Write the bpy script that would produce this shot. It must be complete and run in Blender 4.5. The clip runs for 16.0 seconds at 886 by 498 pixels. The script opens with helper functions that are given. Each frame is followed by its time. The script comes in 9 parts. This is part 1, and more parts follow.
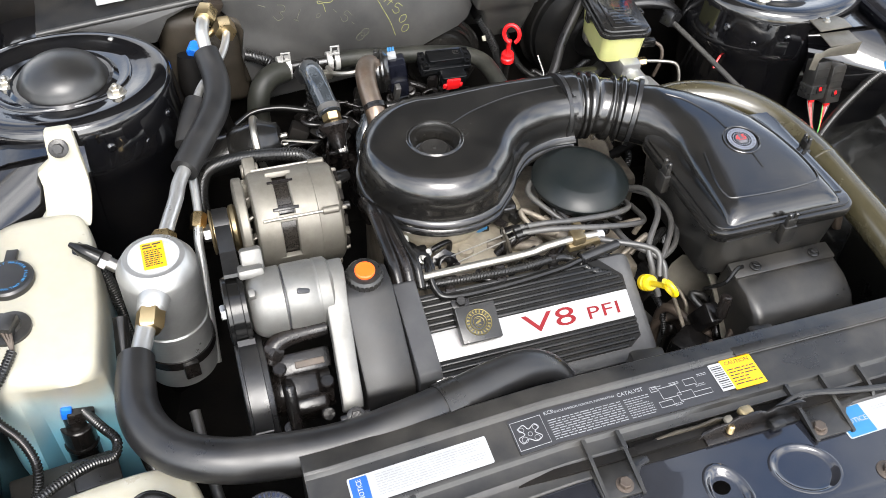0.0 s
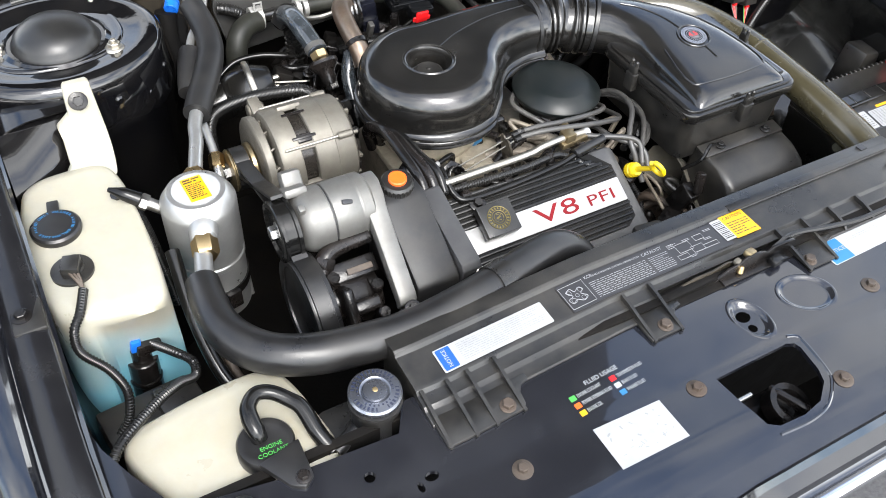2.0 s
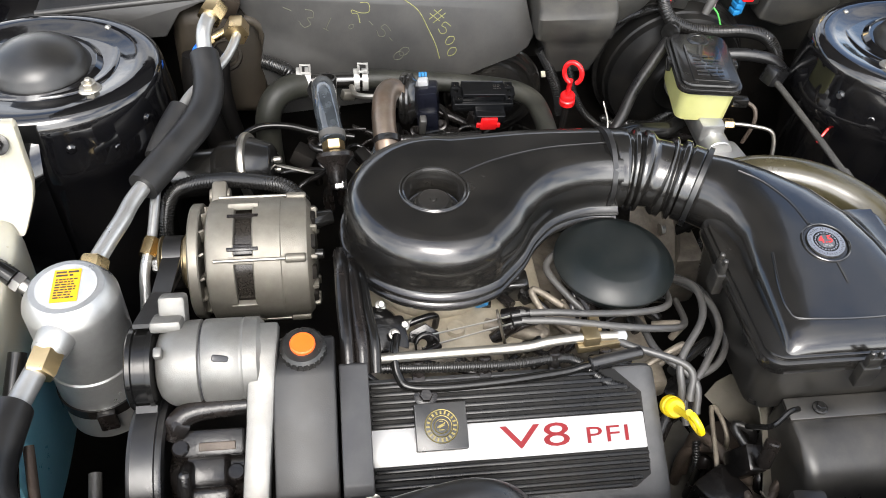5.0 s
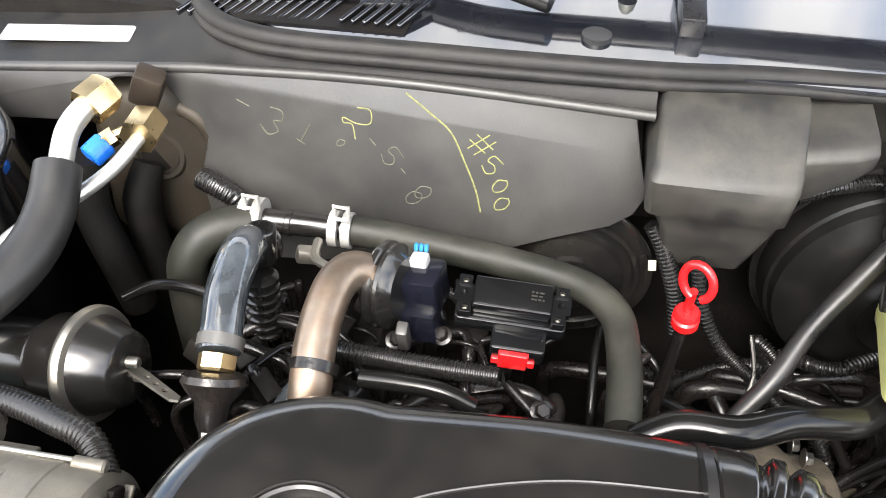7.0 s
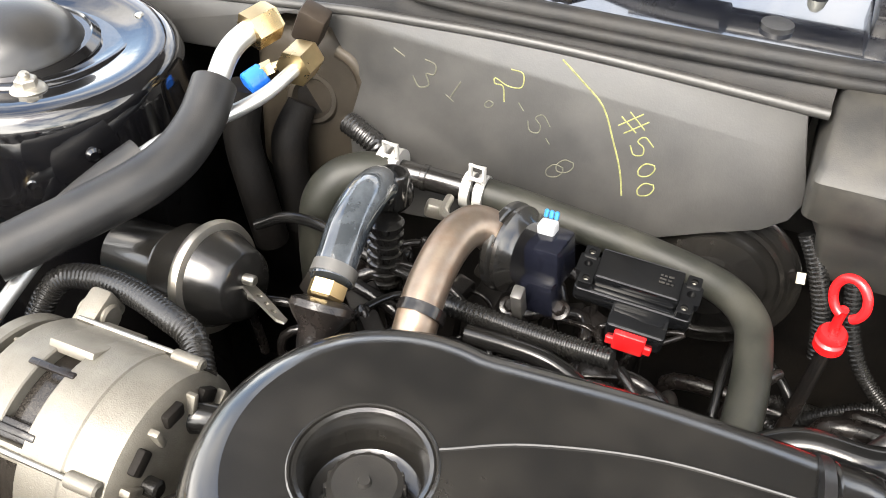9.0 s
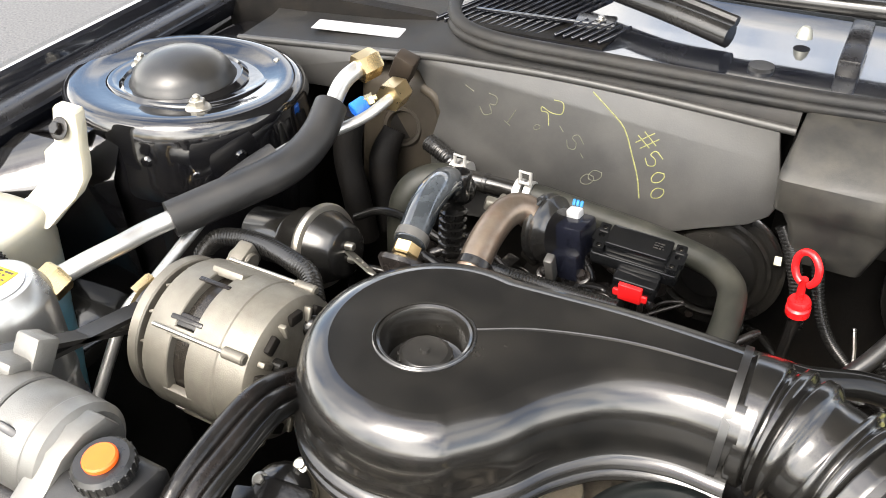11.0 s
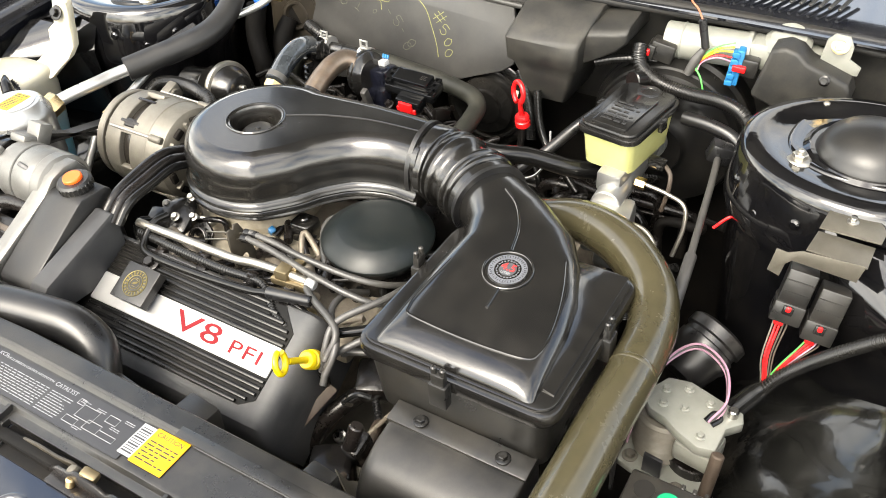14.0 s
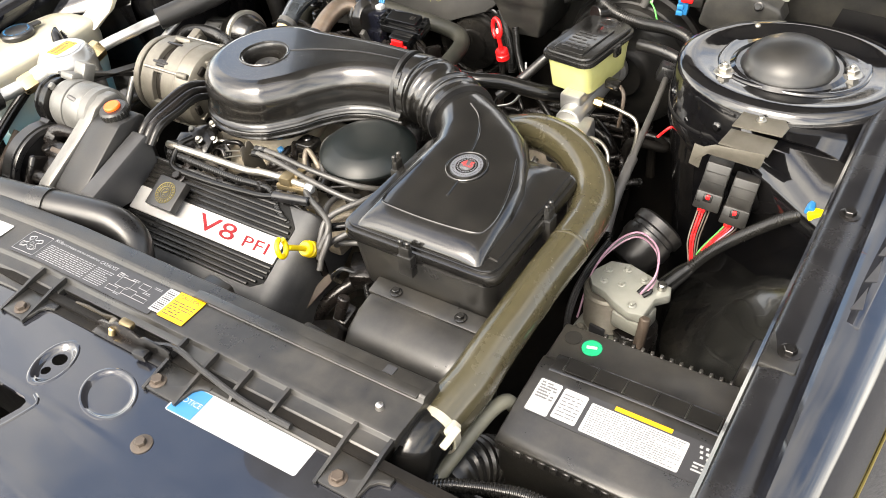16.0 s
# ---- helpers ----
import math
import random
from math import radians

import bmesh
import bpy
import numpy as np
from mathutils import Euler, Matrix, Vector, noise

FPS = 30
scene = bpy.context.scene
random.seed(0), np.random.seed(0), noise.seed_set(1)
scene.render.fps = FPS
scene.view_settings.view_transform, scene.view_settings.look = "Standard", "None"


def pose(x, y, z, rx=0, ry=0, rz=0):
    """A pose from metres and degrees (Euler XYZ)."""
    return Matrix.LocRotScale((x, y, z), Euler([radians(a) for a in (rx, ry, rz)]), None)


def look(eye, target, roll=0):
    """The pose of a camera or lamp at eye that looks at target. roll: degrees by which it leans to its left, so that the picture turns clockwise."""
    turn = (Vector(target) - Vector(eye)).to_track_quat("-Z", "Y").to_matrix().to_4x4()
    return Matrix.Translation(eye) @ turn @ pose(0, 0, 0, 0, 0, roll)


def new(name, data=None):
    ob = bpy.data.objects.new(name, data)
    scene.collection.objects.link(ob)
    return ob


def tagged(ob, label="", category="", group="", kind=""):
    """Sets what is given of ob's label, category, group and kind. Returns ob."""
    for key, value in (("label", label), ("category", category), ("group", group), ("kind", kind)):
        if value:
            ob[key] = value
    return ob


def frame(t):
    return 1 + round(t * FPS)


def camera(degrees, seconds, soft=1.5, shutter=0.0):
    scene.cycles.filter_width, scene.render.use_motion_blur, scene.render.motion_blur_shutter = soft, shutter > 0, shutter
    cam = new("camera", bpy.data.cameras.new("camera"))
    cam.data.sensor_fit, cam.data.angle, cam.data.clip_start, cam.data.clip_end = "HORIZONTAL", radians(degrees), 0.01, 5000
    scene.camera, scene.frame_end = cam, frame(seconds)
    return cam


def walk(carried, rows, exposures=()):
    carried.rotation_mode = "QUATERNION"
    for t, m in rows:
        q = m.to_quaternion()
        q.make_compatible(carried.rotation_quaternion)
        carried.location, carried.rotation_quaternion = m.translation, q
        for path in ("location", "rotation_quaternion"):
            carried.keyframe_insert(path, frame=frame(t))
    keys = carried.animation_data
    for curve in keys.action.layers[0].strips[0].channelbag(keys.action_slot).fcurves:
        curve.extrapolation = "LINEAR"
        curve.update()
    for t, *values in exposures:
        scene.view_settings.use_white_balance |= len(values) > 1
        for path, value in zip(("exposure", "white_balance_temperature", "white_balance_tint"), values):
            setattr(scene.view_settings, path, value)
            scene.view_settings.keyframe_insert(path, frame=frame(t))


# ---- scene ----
cam = camera(54.6, 16.0, soft=0.9)
PATH = [
    (0, (-0.417, -1.052, 1.653), (0.069, 0.257, 0.221), 3.2),
    (0.5, (-0.487, -1.072, 1.667), (0.094, 0.222, 0.257), 3.4),
    (1, (-0.554, -1.09, 1.667), (0.102, 0.176, 0.265), 3.3),
    (1.5, (-0.611, -1.104, 1.662), (0.107, 0.115, 0.248), 3.7),
    (2, (-0.641, -1.109, 1.639), (0.089, 0.067, 0.195), 4.0),
    (2.5, (-0.658, -1.113, 1.633), (0.04, 0.062, 0.173), 4.0),
    (3, (-0.667, -1.101, 1.631), (-0.042, 0.107, 0.165), 4.0),
    (3.5, (-0.633, -1.079, 1.636), (-0.117, 0.191, 0.179), 3.9),
    (4, (-0.47, -1.05, 1.623), (-0.06, 0.275, 0.182), 4.2),
    (4.5, (-0.327, -0.999, 1.59), (-0.017, 0.374, 0.169), 4.1),
    (5, (-0.217, -0.9, 1.556), (0.004, 0.494, 0.139), 3.5),
    (5.2, (-0.171, -0.849, 1.55), (0.013, 0.555, 0.138), 3.1),
    (7.3, (-0.01, -0.356, 1.319), (-0.302, 1.11, -0.009), 1.3),
    (7.5, (-0.013, -0.332, 1.301), (-0.343, 1.142, -0.01), 1.5),
    (8, (-0.031, -0.287, 1.266), (-0.435, 1.131, -0.085), 1.8),
    (8.5, (-0.032, -0.335, 1.281), (-0.513, 1.06, -0.069), 1.8),
    (9, (0.01, -0.413, 1.299), (-0.557, 0.98, -0.019), 1.6),
    (9.5, (0.064, -0.472, 1.317), (-0.577, 0.924, 0.037), 1.2),
    (9.7, (0.088, -0.499, 1.321), (-0.611, 0.893, 0.067), 0.4),
    (11.8, (0.177, -0.646, 1.384), (-0.63, 0.771, 0.226), -1.1),
    (12, (0.225, -0.662, 1.392), (-0.571, 0.746, 0.215), -1.4),
    (12.5, (0.32, -0.734, 1.417), (-0.424, 0.68, 0.215), -0.8),
    (13, (0.426, -0.79, 1.454), (-0.322, 0.594, 0.219), -1.2),
    (13.5, (0.536, -0.838, 1.492), (-0.26, 0.495, 0.231), -2.5),
    (14, (0.605, -0.884, 1.499), (-0.234, 0.41, 0.226), -3.3),
    (14.5, (0.652, -0.907, 1.504), (-0.234, 0.346, 0.221), -4.6),
    (15, (0.697, -0.934, 1.513), (-0.215, 0.289, 0.22), -5.6),
    (15.5, (0.751, -0.972, 1.531), (-0.171, 0.234, 0.228), -6.5),
    (16, (0.788, -1.002, 1.536), (-0.128, 0.2, 0.226), -6.9),
]
walk(cam, [(t, look(eye, target, roll)) for t, eye, target, roll in PATH],
     [(0, 1.65, 6500, 10), (3.0, 1.57, 6350, 9), (3.5, 1.51, 6400, 9), (4.5, 1.45, 6550, 10), (5.2, 1.59, 6600, 10), (7.3, 2.42, 6800, 10), (8.6, 2.49, 7000, 10), (9.7, 2.37, 7000, 10), (12, 2.03, 7000, 10), (14, 2.06, 7250, 8), (16, 2.08, 7400, 10)])

from mathutils.bvhtree import BVHTree
from mathutils.geometry import tessellate_polygon

# ---- light ----
world = bpy.data.worlds.new("world")
scene.world = world
world.use_nodes = True
wn = world.node_tree
sky = wn.nodes.new("ShaderNodeTexSky")
sky.sky_type, sky.sun_disc = "NISHITA", False
sky.sun_elevation, sky.sun_rotation = radians(53), radians(188)
sky.air_density, sky.dust_density, sky.ozone_density = 1.0, 2.0, 1.0
# broken cloud over the whole sky
wtc, wno, wrm = wn.nodes.new("ShaderNodeTexCoord"), wn.nodes.new("ShaderNodeTexNoise"), wn.nodes.new("ShaderNodeMapRange")
wno.inputs["Scale"].default_value, wno.inputs["Detail"].default_value, wno.inputs["Roughness"].default_value = 2.6, 7.0, 0.6
for key, value in (("From Min", 0.40), ("From Max", 0.58), ("To Min", 0.0), ("To Max", 0.9)):
    wrm.inputs[key].default_value = value
wbw, wsc, wmx = wn.nodes.new("ShaderNodeRGBToBW"), wn.nodes.new("ShaderNodeMath"), wn.nodes.new("ShaderNodeMix")
wsc.operation, wsc.inputs[1].default_value, wmx.data_type = "MULTIPLY", 3.2, "RGBA"
wn.links.new(wtc.outputs["Generated"], wno.inputs["Vector"])
wn.links.new(wno.outputs["Fac"], wrm.inputs["Value"])
wn.links.new(wrm.outputs[0], wmx.inputs["Factor"])
wn.links.new(sky.outputs[0], wbw.inputs[0])
wn.links.new(wbw.outputs[0], wsc.inputs[0])
wn.links.new(sky.outputs[0], wmx.inputs["A"])
wn.links.new(wsc.outputs[0], wmx.inputs["B"])
wn.links.new(wmx.outputs["Result"], wn.nodes["Background"].inputs[0])
wn.nodes["Background"].inputs[1].default_value = 0.15
sun_data = bpy.data.lights.new("sun", "SUN")
sun_data.energy, sun_data.angle, sun_data.color = 0.85, radians(30), (1.0, 0.94, 0.86)
sun = new("sun", sun_data)
sun.matrix_basis = look((-0.8, -6.0, 8.0), (0, 0, 0.8))


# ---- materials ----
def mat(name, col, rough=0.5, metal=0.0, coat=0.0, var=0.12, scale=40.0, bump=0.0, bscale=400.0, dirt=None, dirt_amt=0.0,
        trans=0.0, spec=0.5, rvar=0.1, dscale=14.0, sub=0.0, bdist=0.001, coat_r=0.03):
    """A surface with grain, larger stains and fine relief, in metres."""
    m = bpy.data.materials.new(name)
    m.use_nodes = True
    nt = m.node_tree
    b = nt.nodes["Principled BSDF"]
    tc = nt.nodes.new("ShaderNodeTexCoord")

    def noise_tex(sc, detail=4.0, rgh=0.6):
        n = nt.nodes.new("ShaderNodeTexNoise")
        n.inputs["Scale"].default_value, n.inputs["Detail"].default_value, n.inputs["Roughness"].default_value = sc, detail, rgh
        nt.links.new(tc.outputs["Object"], n.inputs["Vector"])
        return n.outputs["Fac"]

    def mapr(src, a, c, lo=0.3, hi=0.7):
        r = nt.nodes.new("ShaderNodeMapRange")
        for key, value in (("From Min", lo), ("From Max", hi), ("To Min", a), ("To Max", c)):
            r.inputs[key].default_value = value
        nt.links.new(src, r.inputs["Value"])
        return r.outputs[0]

    grain, stain = noise_tex(scale), noise_tex(dscale, 6.0, 0.7)
    mix = nt.nodes.new("ShaderNodeMix")
    mix.data_type, mix.blend_type = "RGBA", "MULTIPLY"
    mix.inputs["Factor"].default_value = 1.0
    mix.inputs["A"].default_value = (*col, 1)
    g = nt.nodes.new("ShaderNodeCombineColor")
    for i in range(3):
        nt.links.new(mapr(grain, 1 - var, 1 + var), g.inputs[i])
    nt.links.new(g.outputs[0], mix.inputs["B"])
    out = mix.outputs["Result"]
    if dirt:
        m2 = nt.nodes.new("ShaderNodeMix")
        m2.data_type = "RGBA"
        nt.links.new(mapr(stain, 0.0, dirt_amt, 0.42, 0.72), m2.inputs["Factor"])
        nt.links.new(out, m2.inputs["A"])
        m2.inputs["B"].default_value = (*dirt, 1)
        out = m2.outputs["Result"]
    nt.links.new(out, b.inputs["Base Color"])
    nt.links.new(mapr(stain, max(0.02, rough - rvar), min(1.0, rough + rvar)), b.inputs["Roughness"])
    b.inputs["Metallic"].default_value = metal
    b.inputs["Coat Weight"].default_value = coat
    b.inputs["Coat Roughness"].default_value = coat_r
    b.inputs["Specular IOR Level"].default_value = spec
    b.inputs["Transmission Weight"].default_value = trans
    if sub:
        b.inputs["Subsurface Weight"].default_value = sub
        b.inputs["Subsurface Radius"].default_value = (0.02, 0.018, 0.012)
        b.inputs["Subsurface Scale"].default_value = 0.5
    if bump:
        bp = nt.nodes.new("ShaderNodeBump")
        bp.inputs["Strength"].default_value, bp.inputs["Distance"].default_value = bump, bdist
        nt.links.new(noise_tex(bscale, 3.0), bp.inputs["Height"])
        nt.links.new(bp.outputs[0], b.inputs["Normal"])
    return m


DUST = (0.16, 0.14, 0.11)
PAINT = mat("black_paint", (0.005, 0.0056, 0.008), 0.09, coat=1.0, var=0.05, dirt=(0.14, 0.14, 0.145), dirt_amt=0.05, rvar=0.05, bump=0.05, bscale=30, bdist=0.002)
HEADER = mat("dusty_black_paint", (0.007, 0.0076, 0.0105), 0.10, coat=1.0, var=0.1, dirt=(0.13, 0.13, 0.135), dirt_amt=0.06, dscale=9, rvar=0.06, bump=0.05, bscale=30, bdist=0.002)
BAYPAINT = mat("bay_paint", (0.0025, 0.0025, 0.003), 0.08, coat=0.5, var=0.1, dirt=DUST, dirt_amt=0.025, rvar=0.07, bump=0.14, bscale=24, bdist=0.003)
# bay paint with pale patches that imitate a soft dusty reflection
BAYSHEEN = mat("bay_paint_dusty_sheen", (0.004, 0.004, 0.004), 0.14, coat=0.5, var=0.2, dirt=(0.085, 0.085, 0.075), dirt_amt=0.22, dscale=7, rvar=0.12, bump=0.3, bscale=24, bdist=0.003)
PLASTIC = mat("satin_plastic", (0.0065, 0.0064, 0.0063), 0.25, var=0.15, dirt=DUST, dirt_amt=0.05, bump=0.06, bscale=900, rvar=0.08)
PLASTIC_G = mat("glossy_plastic", (0.0052, 0.005, 0.0048), 0.22, var=0.12, coat=0.45, coat_r=0.07, dirt=DUST, dirt_amt=0.045, rvar=0.06, bump=0.05, bscale=500)
PLASTIC_M = mat("matte_plastic", (0.0095, 0.0093, 0.009), 0.33, var=0.2, dirt=DUST, dirt_amt=0.12, bump=0.12, bscale=1200)
GREYPL = mat("grey_insulator", (0.023, 0.0226, 0.0218), 0.4, spec=0.4, var=0.1, dirt=(0.08, 0.074, 0.064), dirt_amt=0.2, bump=0.12, bscale=500)
RUBBER = mat("rubber", (0.0065, 0.0065, 0.007), 0.34, var=0.15, dirt=DUST, dirt_amt=0.06, bump=0.08, bscale=700, rvar=0.12)
RUBBER_G = mat("shiny_rubber", (0.004, 0.004, 0.004), 0.18, spec=0.32, var=0.15, dirt=DUST, dirt_amt=0.03, bump=0.05, bscale=300)
FOAM = mat("sleeve_foam", (0.008, 0.008, 0.0084), 0.45, spec=0.35, var=0.12, dirt=DUST, dirt_amt=0.05, bump=0.15, bscale=900)
STEEL = mat("steel", (0.45, 0.44, 0.42), 0.3, 1.0, var=0.12, dirt=(0.2, 0.15, 0.1), dirt_amt=0.35, rvar=0.15)
ZINC = mat("zinc", (0.40, 0.385, 0.35), 0.42, 1.0, var=0.12, dirt=(0.35, 0.27, 0.15), dirt_amt=0.3)
BRASS = mat("brass", (0.62, 0.46, 0.24), 0.3, 1.0, var=0.12, dirt=(0.4, 0.33, 0.2), dirt_amt=0.4)
ALU = mat("aluminium", (0.39, 0.39, 0.38), 0.36, 0.8, var=0.10, dirt=(0.30, 0.29, 0.27), dirt_amt=0.5, bump=0.05, bscale=300, rvar=0.12)
CAST = mat("cast_aluminium", (0.135, 0.125, 0.104), 0.46, 0.45, var=0.16, dscale=28, dirt=(0.085, 0.072, 0.055), dirt_amt=0.45, bump=0.25, bscale=900, rvar=0.1)
CAST_L = mat("pale_cast_aluminium", (0.135, 0.133, 0.125), 0.42, 0.5, var=0.14, dscale=24, dirt=(0.10, 0.09, 0.075), dirt_amt=0.35, bump=0.2, bscale=900, rvar=0.1)
GILT = mat("yellow_zinc", (0.28, 0.22, 0.125), 0.35, 0.9, var=0.15, dirt=(0.12, 0.10, 0.07), dirt_amt=0.5)
DOME = mat("satin_cap_rubber", (0.0095, 0.0093, 0.009), 0.36, var=0.15, dirt=DUST, dirt_amt=0.06, bump=0.08, bscale=400, rvar=0.06)
CAST_D = mat("dirty_cast", (0.21, 0.18, 0.14), 0.5, 0.4, var=0.25, dirt=(0.035, 0.028, 0.022), dirt_amt=0.75, bump=0.6, bscale=300)
IRON = mat("black_iron", (0.005, 0.0047, 0.0046), 0.24, spec=0.35, var=0.25, dirt=(0.05, 0.035, 0.028), dirt_amt=0.2, bump=0.4, bscale=180, rvar=0.12)
RUST = mat("rusty_steel", (0.058, 0.045, 0.035), 0.6, 0.3, var=0.3, dirt=(0.055, 0.030, 0.017), dirt_amt=0.6, bump=0.5, bscale=500)
MILKY = mat("milky_plastic", (0.315, 0.298, 0.240), 0.34, var=0.05, dirt=(0.31, 0.27, 0.18), dirt_amt=0.5, bump=0.06, bscale=120, sub=0.35)
FLUID = mat("washer_fluid_blue", (0.22, 0.52, 0.62), 0.36, var=0.06, dirt=(0.5, 0.66, 0.62), dirt_amt=0.5, sub=0.2)
GREENPL = mat("amber_plastic", (0.40, 0.40, 0.165), 0.36, var=0.06, dirt=(0.34, 0.3, 0.1), dirt_amt=0.3, sub=0.2)
OLIVE = mat("olive_tube", (0.036, 0.031, 0.0165), 0.24, var=0.14, coat=0.45, coat_r=0.08, dirt=(0.085, 0.074, 0.048), dirt_amt=0.14, bump=0.06, bscale=200)
BRONZE = mat("heated_pipe", (0.19, 0.152, 0.120), 0.38, 0.85, var=0.2, dirt=(0.15, 0.085, 0.05), dirt_amt=0.7, dscale=30)
WHITE = mat("label_white", (0.27, 0.275, 0.28), 0.4, var=0.06, dirt=(0.42, 0.42, 0.41), dirt_amt=0.2)
BRUSHED = mat("satin_silver", (0.35, 0.346, 0.34), 0.35, 0.35, var=0.04, rvar=0.05)
YELLOW = mat("yellow", (0.56, 0.28, 0.003), 0.4, var=0.06, dirt=(0.5, 0.32, 0.02), dirt_amt=0.2)
YELLOW_P = mat("yellow_plastic", (0.58, 0.42, 0.006), 0.32, var=0.05)
ORANGE = mat("orange_plastic", (0.72, 0.095, 0.008), 0.4, var=0.06)
RED = mat("red_plastic", (0.6, 0.01, 0.012), 0.28, var=0.06)
BLUE = mat("blue_print", (0.012, 0.07, 0.25), 0.4, var=0.06)
BLUE_L = mat("sky_blue_print", (0.02, 0.125, 0.27), 0.4, var=0.06)
BLUE_P = mat("blue_plastic", (0.01, 0.13, 0.6), 0.35, var=0.06)
NAVY = mat("navy_print", (0.012, 0.016, 0.035), 0.45, var=0.2)
CYAN = mat("cyan_plastic", (0.01, 0.12, 0.28), 0.4, var=0.06)
GREEN = mat("green_print", (0.05, 0.27, 0.05), 0.4, var=0.06)
GREEN_B = mat("green_badge", (0.0, 0.24, 0.10), 0.3, var=0.06)
BADGE_R = mat("badge_silver_print", (0.24, 0.25, 0.28), 0.36, 0.75, var=0.45, scale=900)
BADGE_C = mat("badge_dark_silver", (0.10, 0.105, 0.115), 0.38, 0.6, var=0.2)
RED_N = mat("red_numeral", (0.42, 0.03, 0.03), 0.35, var=0.06)
RED_I = mat("red_enamel", (0.15, 0.004, 0.007), 0.4, spec=0.15, var=0.06)
SMOKED = mat("smoked_plastic", (0.003, 0.0032, 0.0036), 0.09, spec=0.4, var=0.3, dirt=(0.02, 0.018, 0.015), dirt_amt=0.12, rvar=0.06, bump=0.12, bscale=120)
INK = mat("black_print", (0.02, 0.02, 0.022), 0.45, var=0.06)
PRINT = mat("grey_print", (0.21, 0.214, 0.22), 0.5, var=0.1)
PRINT_D = mat("dark_grey_print", (0.085, 0.086, 0.09), 0.5, var=0.1)
GOLD = mat("gold_print", (0.12, 0.095, 0.024), 0.4, 0.5, var=0.1)
CHALK = mat("yellow_chalk", (0.13, 0.13, 0.046), 0.9, var=0.35, scale=300)
CHALK_D = mat("faded_chalk", (0.052, 0.051, 0.036), 0.9, var=0.4, scale=300)
PINK = mat("pale_wire", (0.30, 0.17, 0.23), 0.45, var=0.06)
GREYW = mat("grey_cable", (0.036, 0.035, 0.034), 0.4, var=0.12, dirt=(0.13, 0.12, 0.10), dirt_amt=0.25)
GREYB = mat("grey_paint", (0.036, 0.0365, 0.038), 0.58, 0.0, var=0.06, dirt=(0.3, 0.29, 0.27), dirt_amt=0.15, bump=0.1, bscale=900)
CAPSTEEL = mat("cap_steel", (0.20, 0.21, 0.24), 0.27, 0.95, var=0.15, dirt=(0.16, 0.15, 0.13), dirt_amt=0.3, rvar=0.1)
CLAMPZ = mat("pale_zinc", (0.36, 0.355, 0.34), 0.42, 0.35, var=0.12, dirt=(0.25, 0.23, 0.19), dirt_amt=0.3)
CHROME = mat("chrome", (0.75, 0.76, 0.78), 0.12, 1.0, var=0.04, dirt=(0.4, 0.38, 0.35), dirt_amt=0.25)
# grime with the bay's deep shade put into its near-black base
DARK = mat("shade_black_grime", (0.004, 0.0036, 0.0033), 0.7, spec=0.12, var=0.3, dirt=(0.02, 0.016, 0.012), dirt_amt=0.4, bump=0.5, bscale=150)
ASPHALT = mat("asphalt", (0.055, 0.055, 0.057), 0.85, var=0.6, scale=110, bump=1.0, bscale=110, dirt=(0.16, 0.155, 0.15), dirt_amt=0.6, dscale=90, bdist=0.004)
HOSE_G = mat("dusty_rubber", (0.011, 0.0115, 0.009), 0.55, spec=0.3, var=0.2, dirt=(0.07, 0.066, 0.052), dirt_amt=0.35, bump=0.1, bscale=500)
DISTRIB = mat("distributor_plastic", (0.0055, 0.0075, 0.0078), 0.34, spec=0.28, var=0.12, dirt=DUST, dirt_amt=0.04, rvar=0.08, bump=0.05, bscale=700)
RESERV = mat("dull_reservoir_plastic", (0.011, 0.011, 0.0115), 0.46, spec=0.35, var=0.12, dirt=DUST, dirt_amt=0.10, bump=0.12, bscale=900)
FIELD = mat("rib_field_paint", (0.003, 0.003, 0.003), 0.5, spec=0.12, var=0.3, dirt=DUST, dirt_amt=0.05, bump=0.2, bscale=600)
RIBS = mat("rib_paint", (0.004, 0.004, 0.004), 0.3, spec=0.3, var=0.2, dirt=DUST, dirt_amt=0.04, rvar=0.1)
STRIPG = mat("dull_strip_plastic", (0.03, 0.03, 0.032), 0.5, spec=0.35, var=0.1, dirt=(0.1, 0.1, 0.09), dirt_amt=0.2, bump=0.1, bscale=900)
GUTTER = mat("satin_gutter_paint", (0.006, 0.006, 0.007), 0.24, coat=0.15, var=0.15, dirt=(0.12, 0.115, 0.11), dirt_amt=0.05, rvar=0.12, bump=0.08, bscale=60, bdist=0.002)
MODULE = mat("dull_moulding", (0.013, 0.0127, 0.012), 0.5, var=0.2, spec=0.35, dirt=(0.10, 0.09, 0.07), dirt_amt=0.22, dscale=22, bump=0.15, bscale=900)
BRACKETD = mat("grimy_steel", (0.03, 0.025, 0.018), 0.5, 0.3, var=0.4, dirt=(0.10, 0.085, 0.06), dirt_amt=0.3, bump=0.3, bscale=200)
PLUGG = mat("grey_blue_plastic", (0.10, 0.12, 0.125), 0.4, var=0.1, dirt=(0.08, 0.075, 0.06), dirt_amt=0.3)
THROTTLE = mat("tan_cast", (0.29, 0.255, 0.195), 0.5, 0.25, var=0.2, dscale=26, dirt=(0.09, 0.07, 0.045), dirt_amt=0.4, bump=0.25, bscale=700)
PALEH = mat("pale_hose_rubber", (0.115, 0.112, 0.085), 0.5, var=0.15, dirt=(0.07, 0.062, 0.045), dirt_amt=0.4)
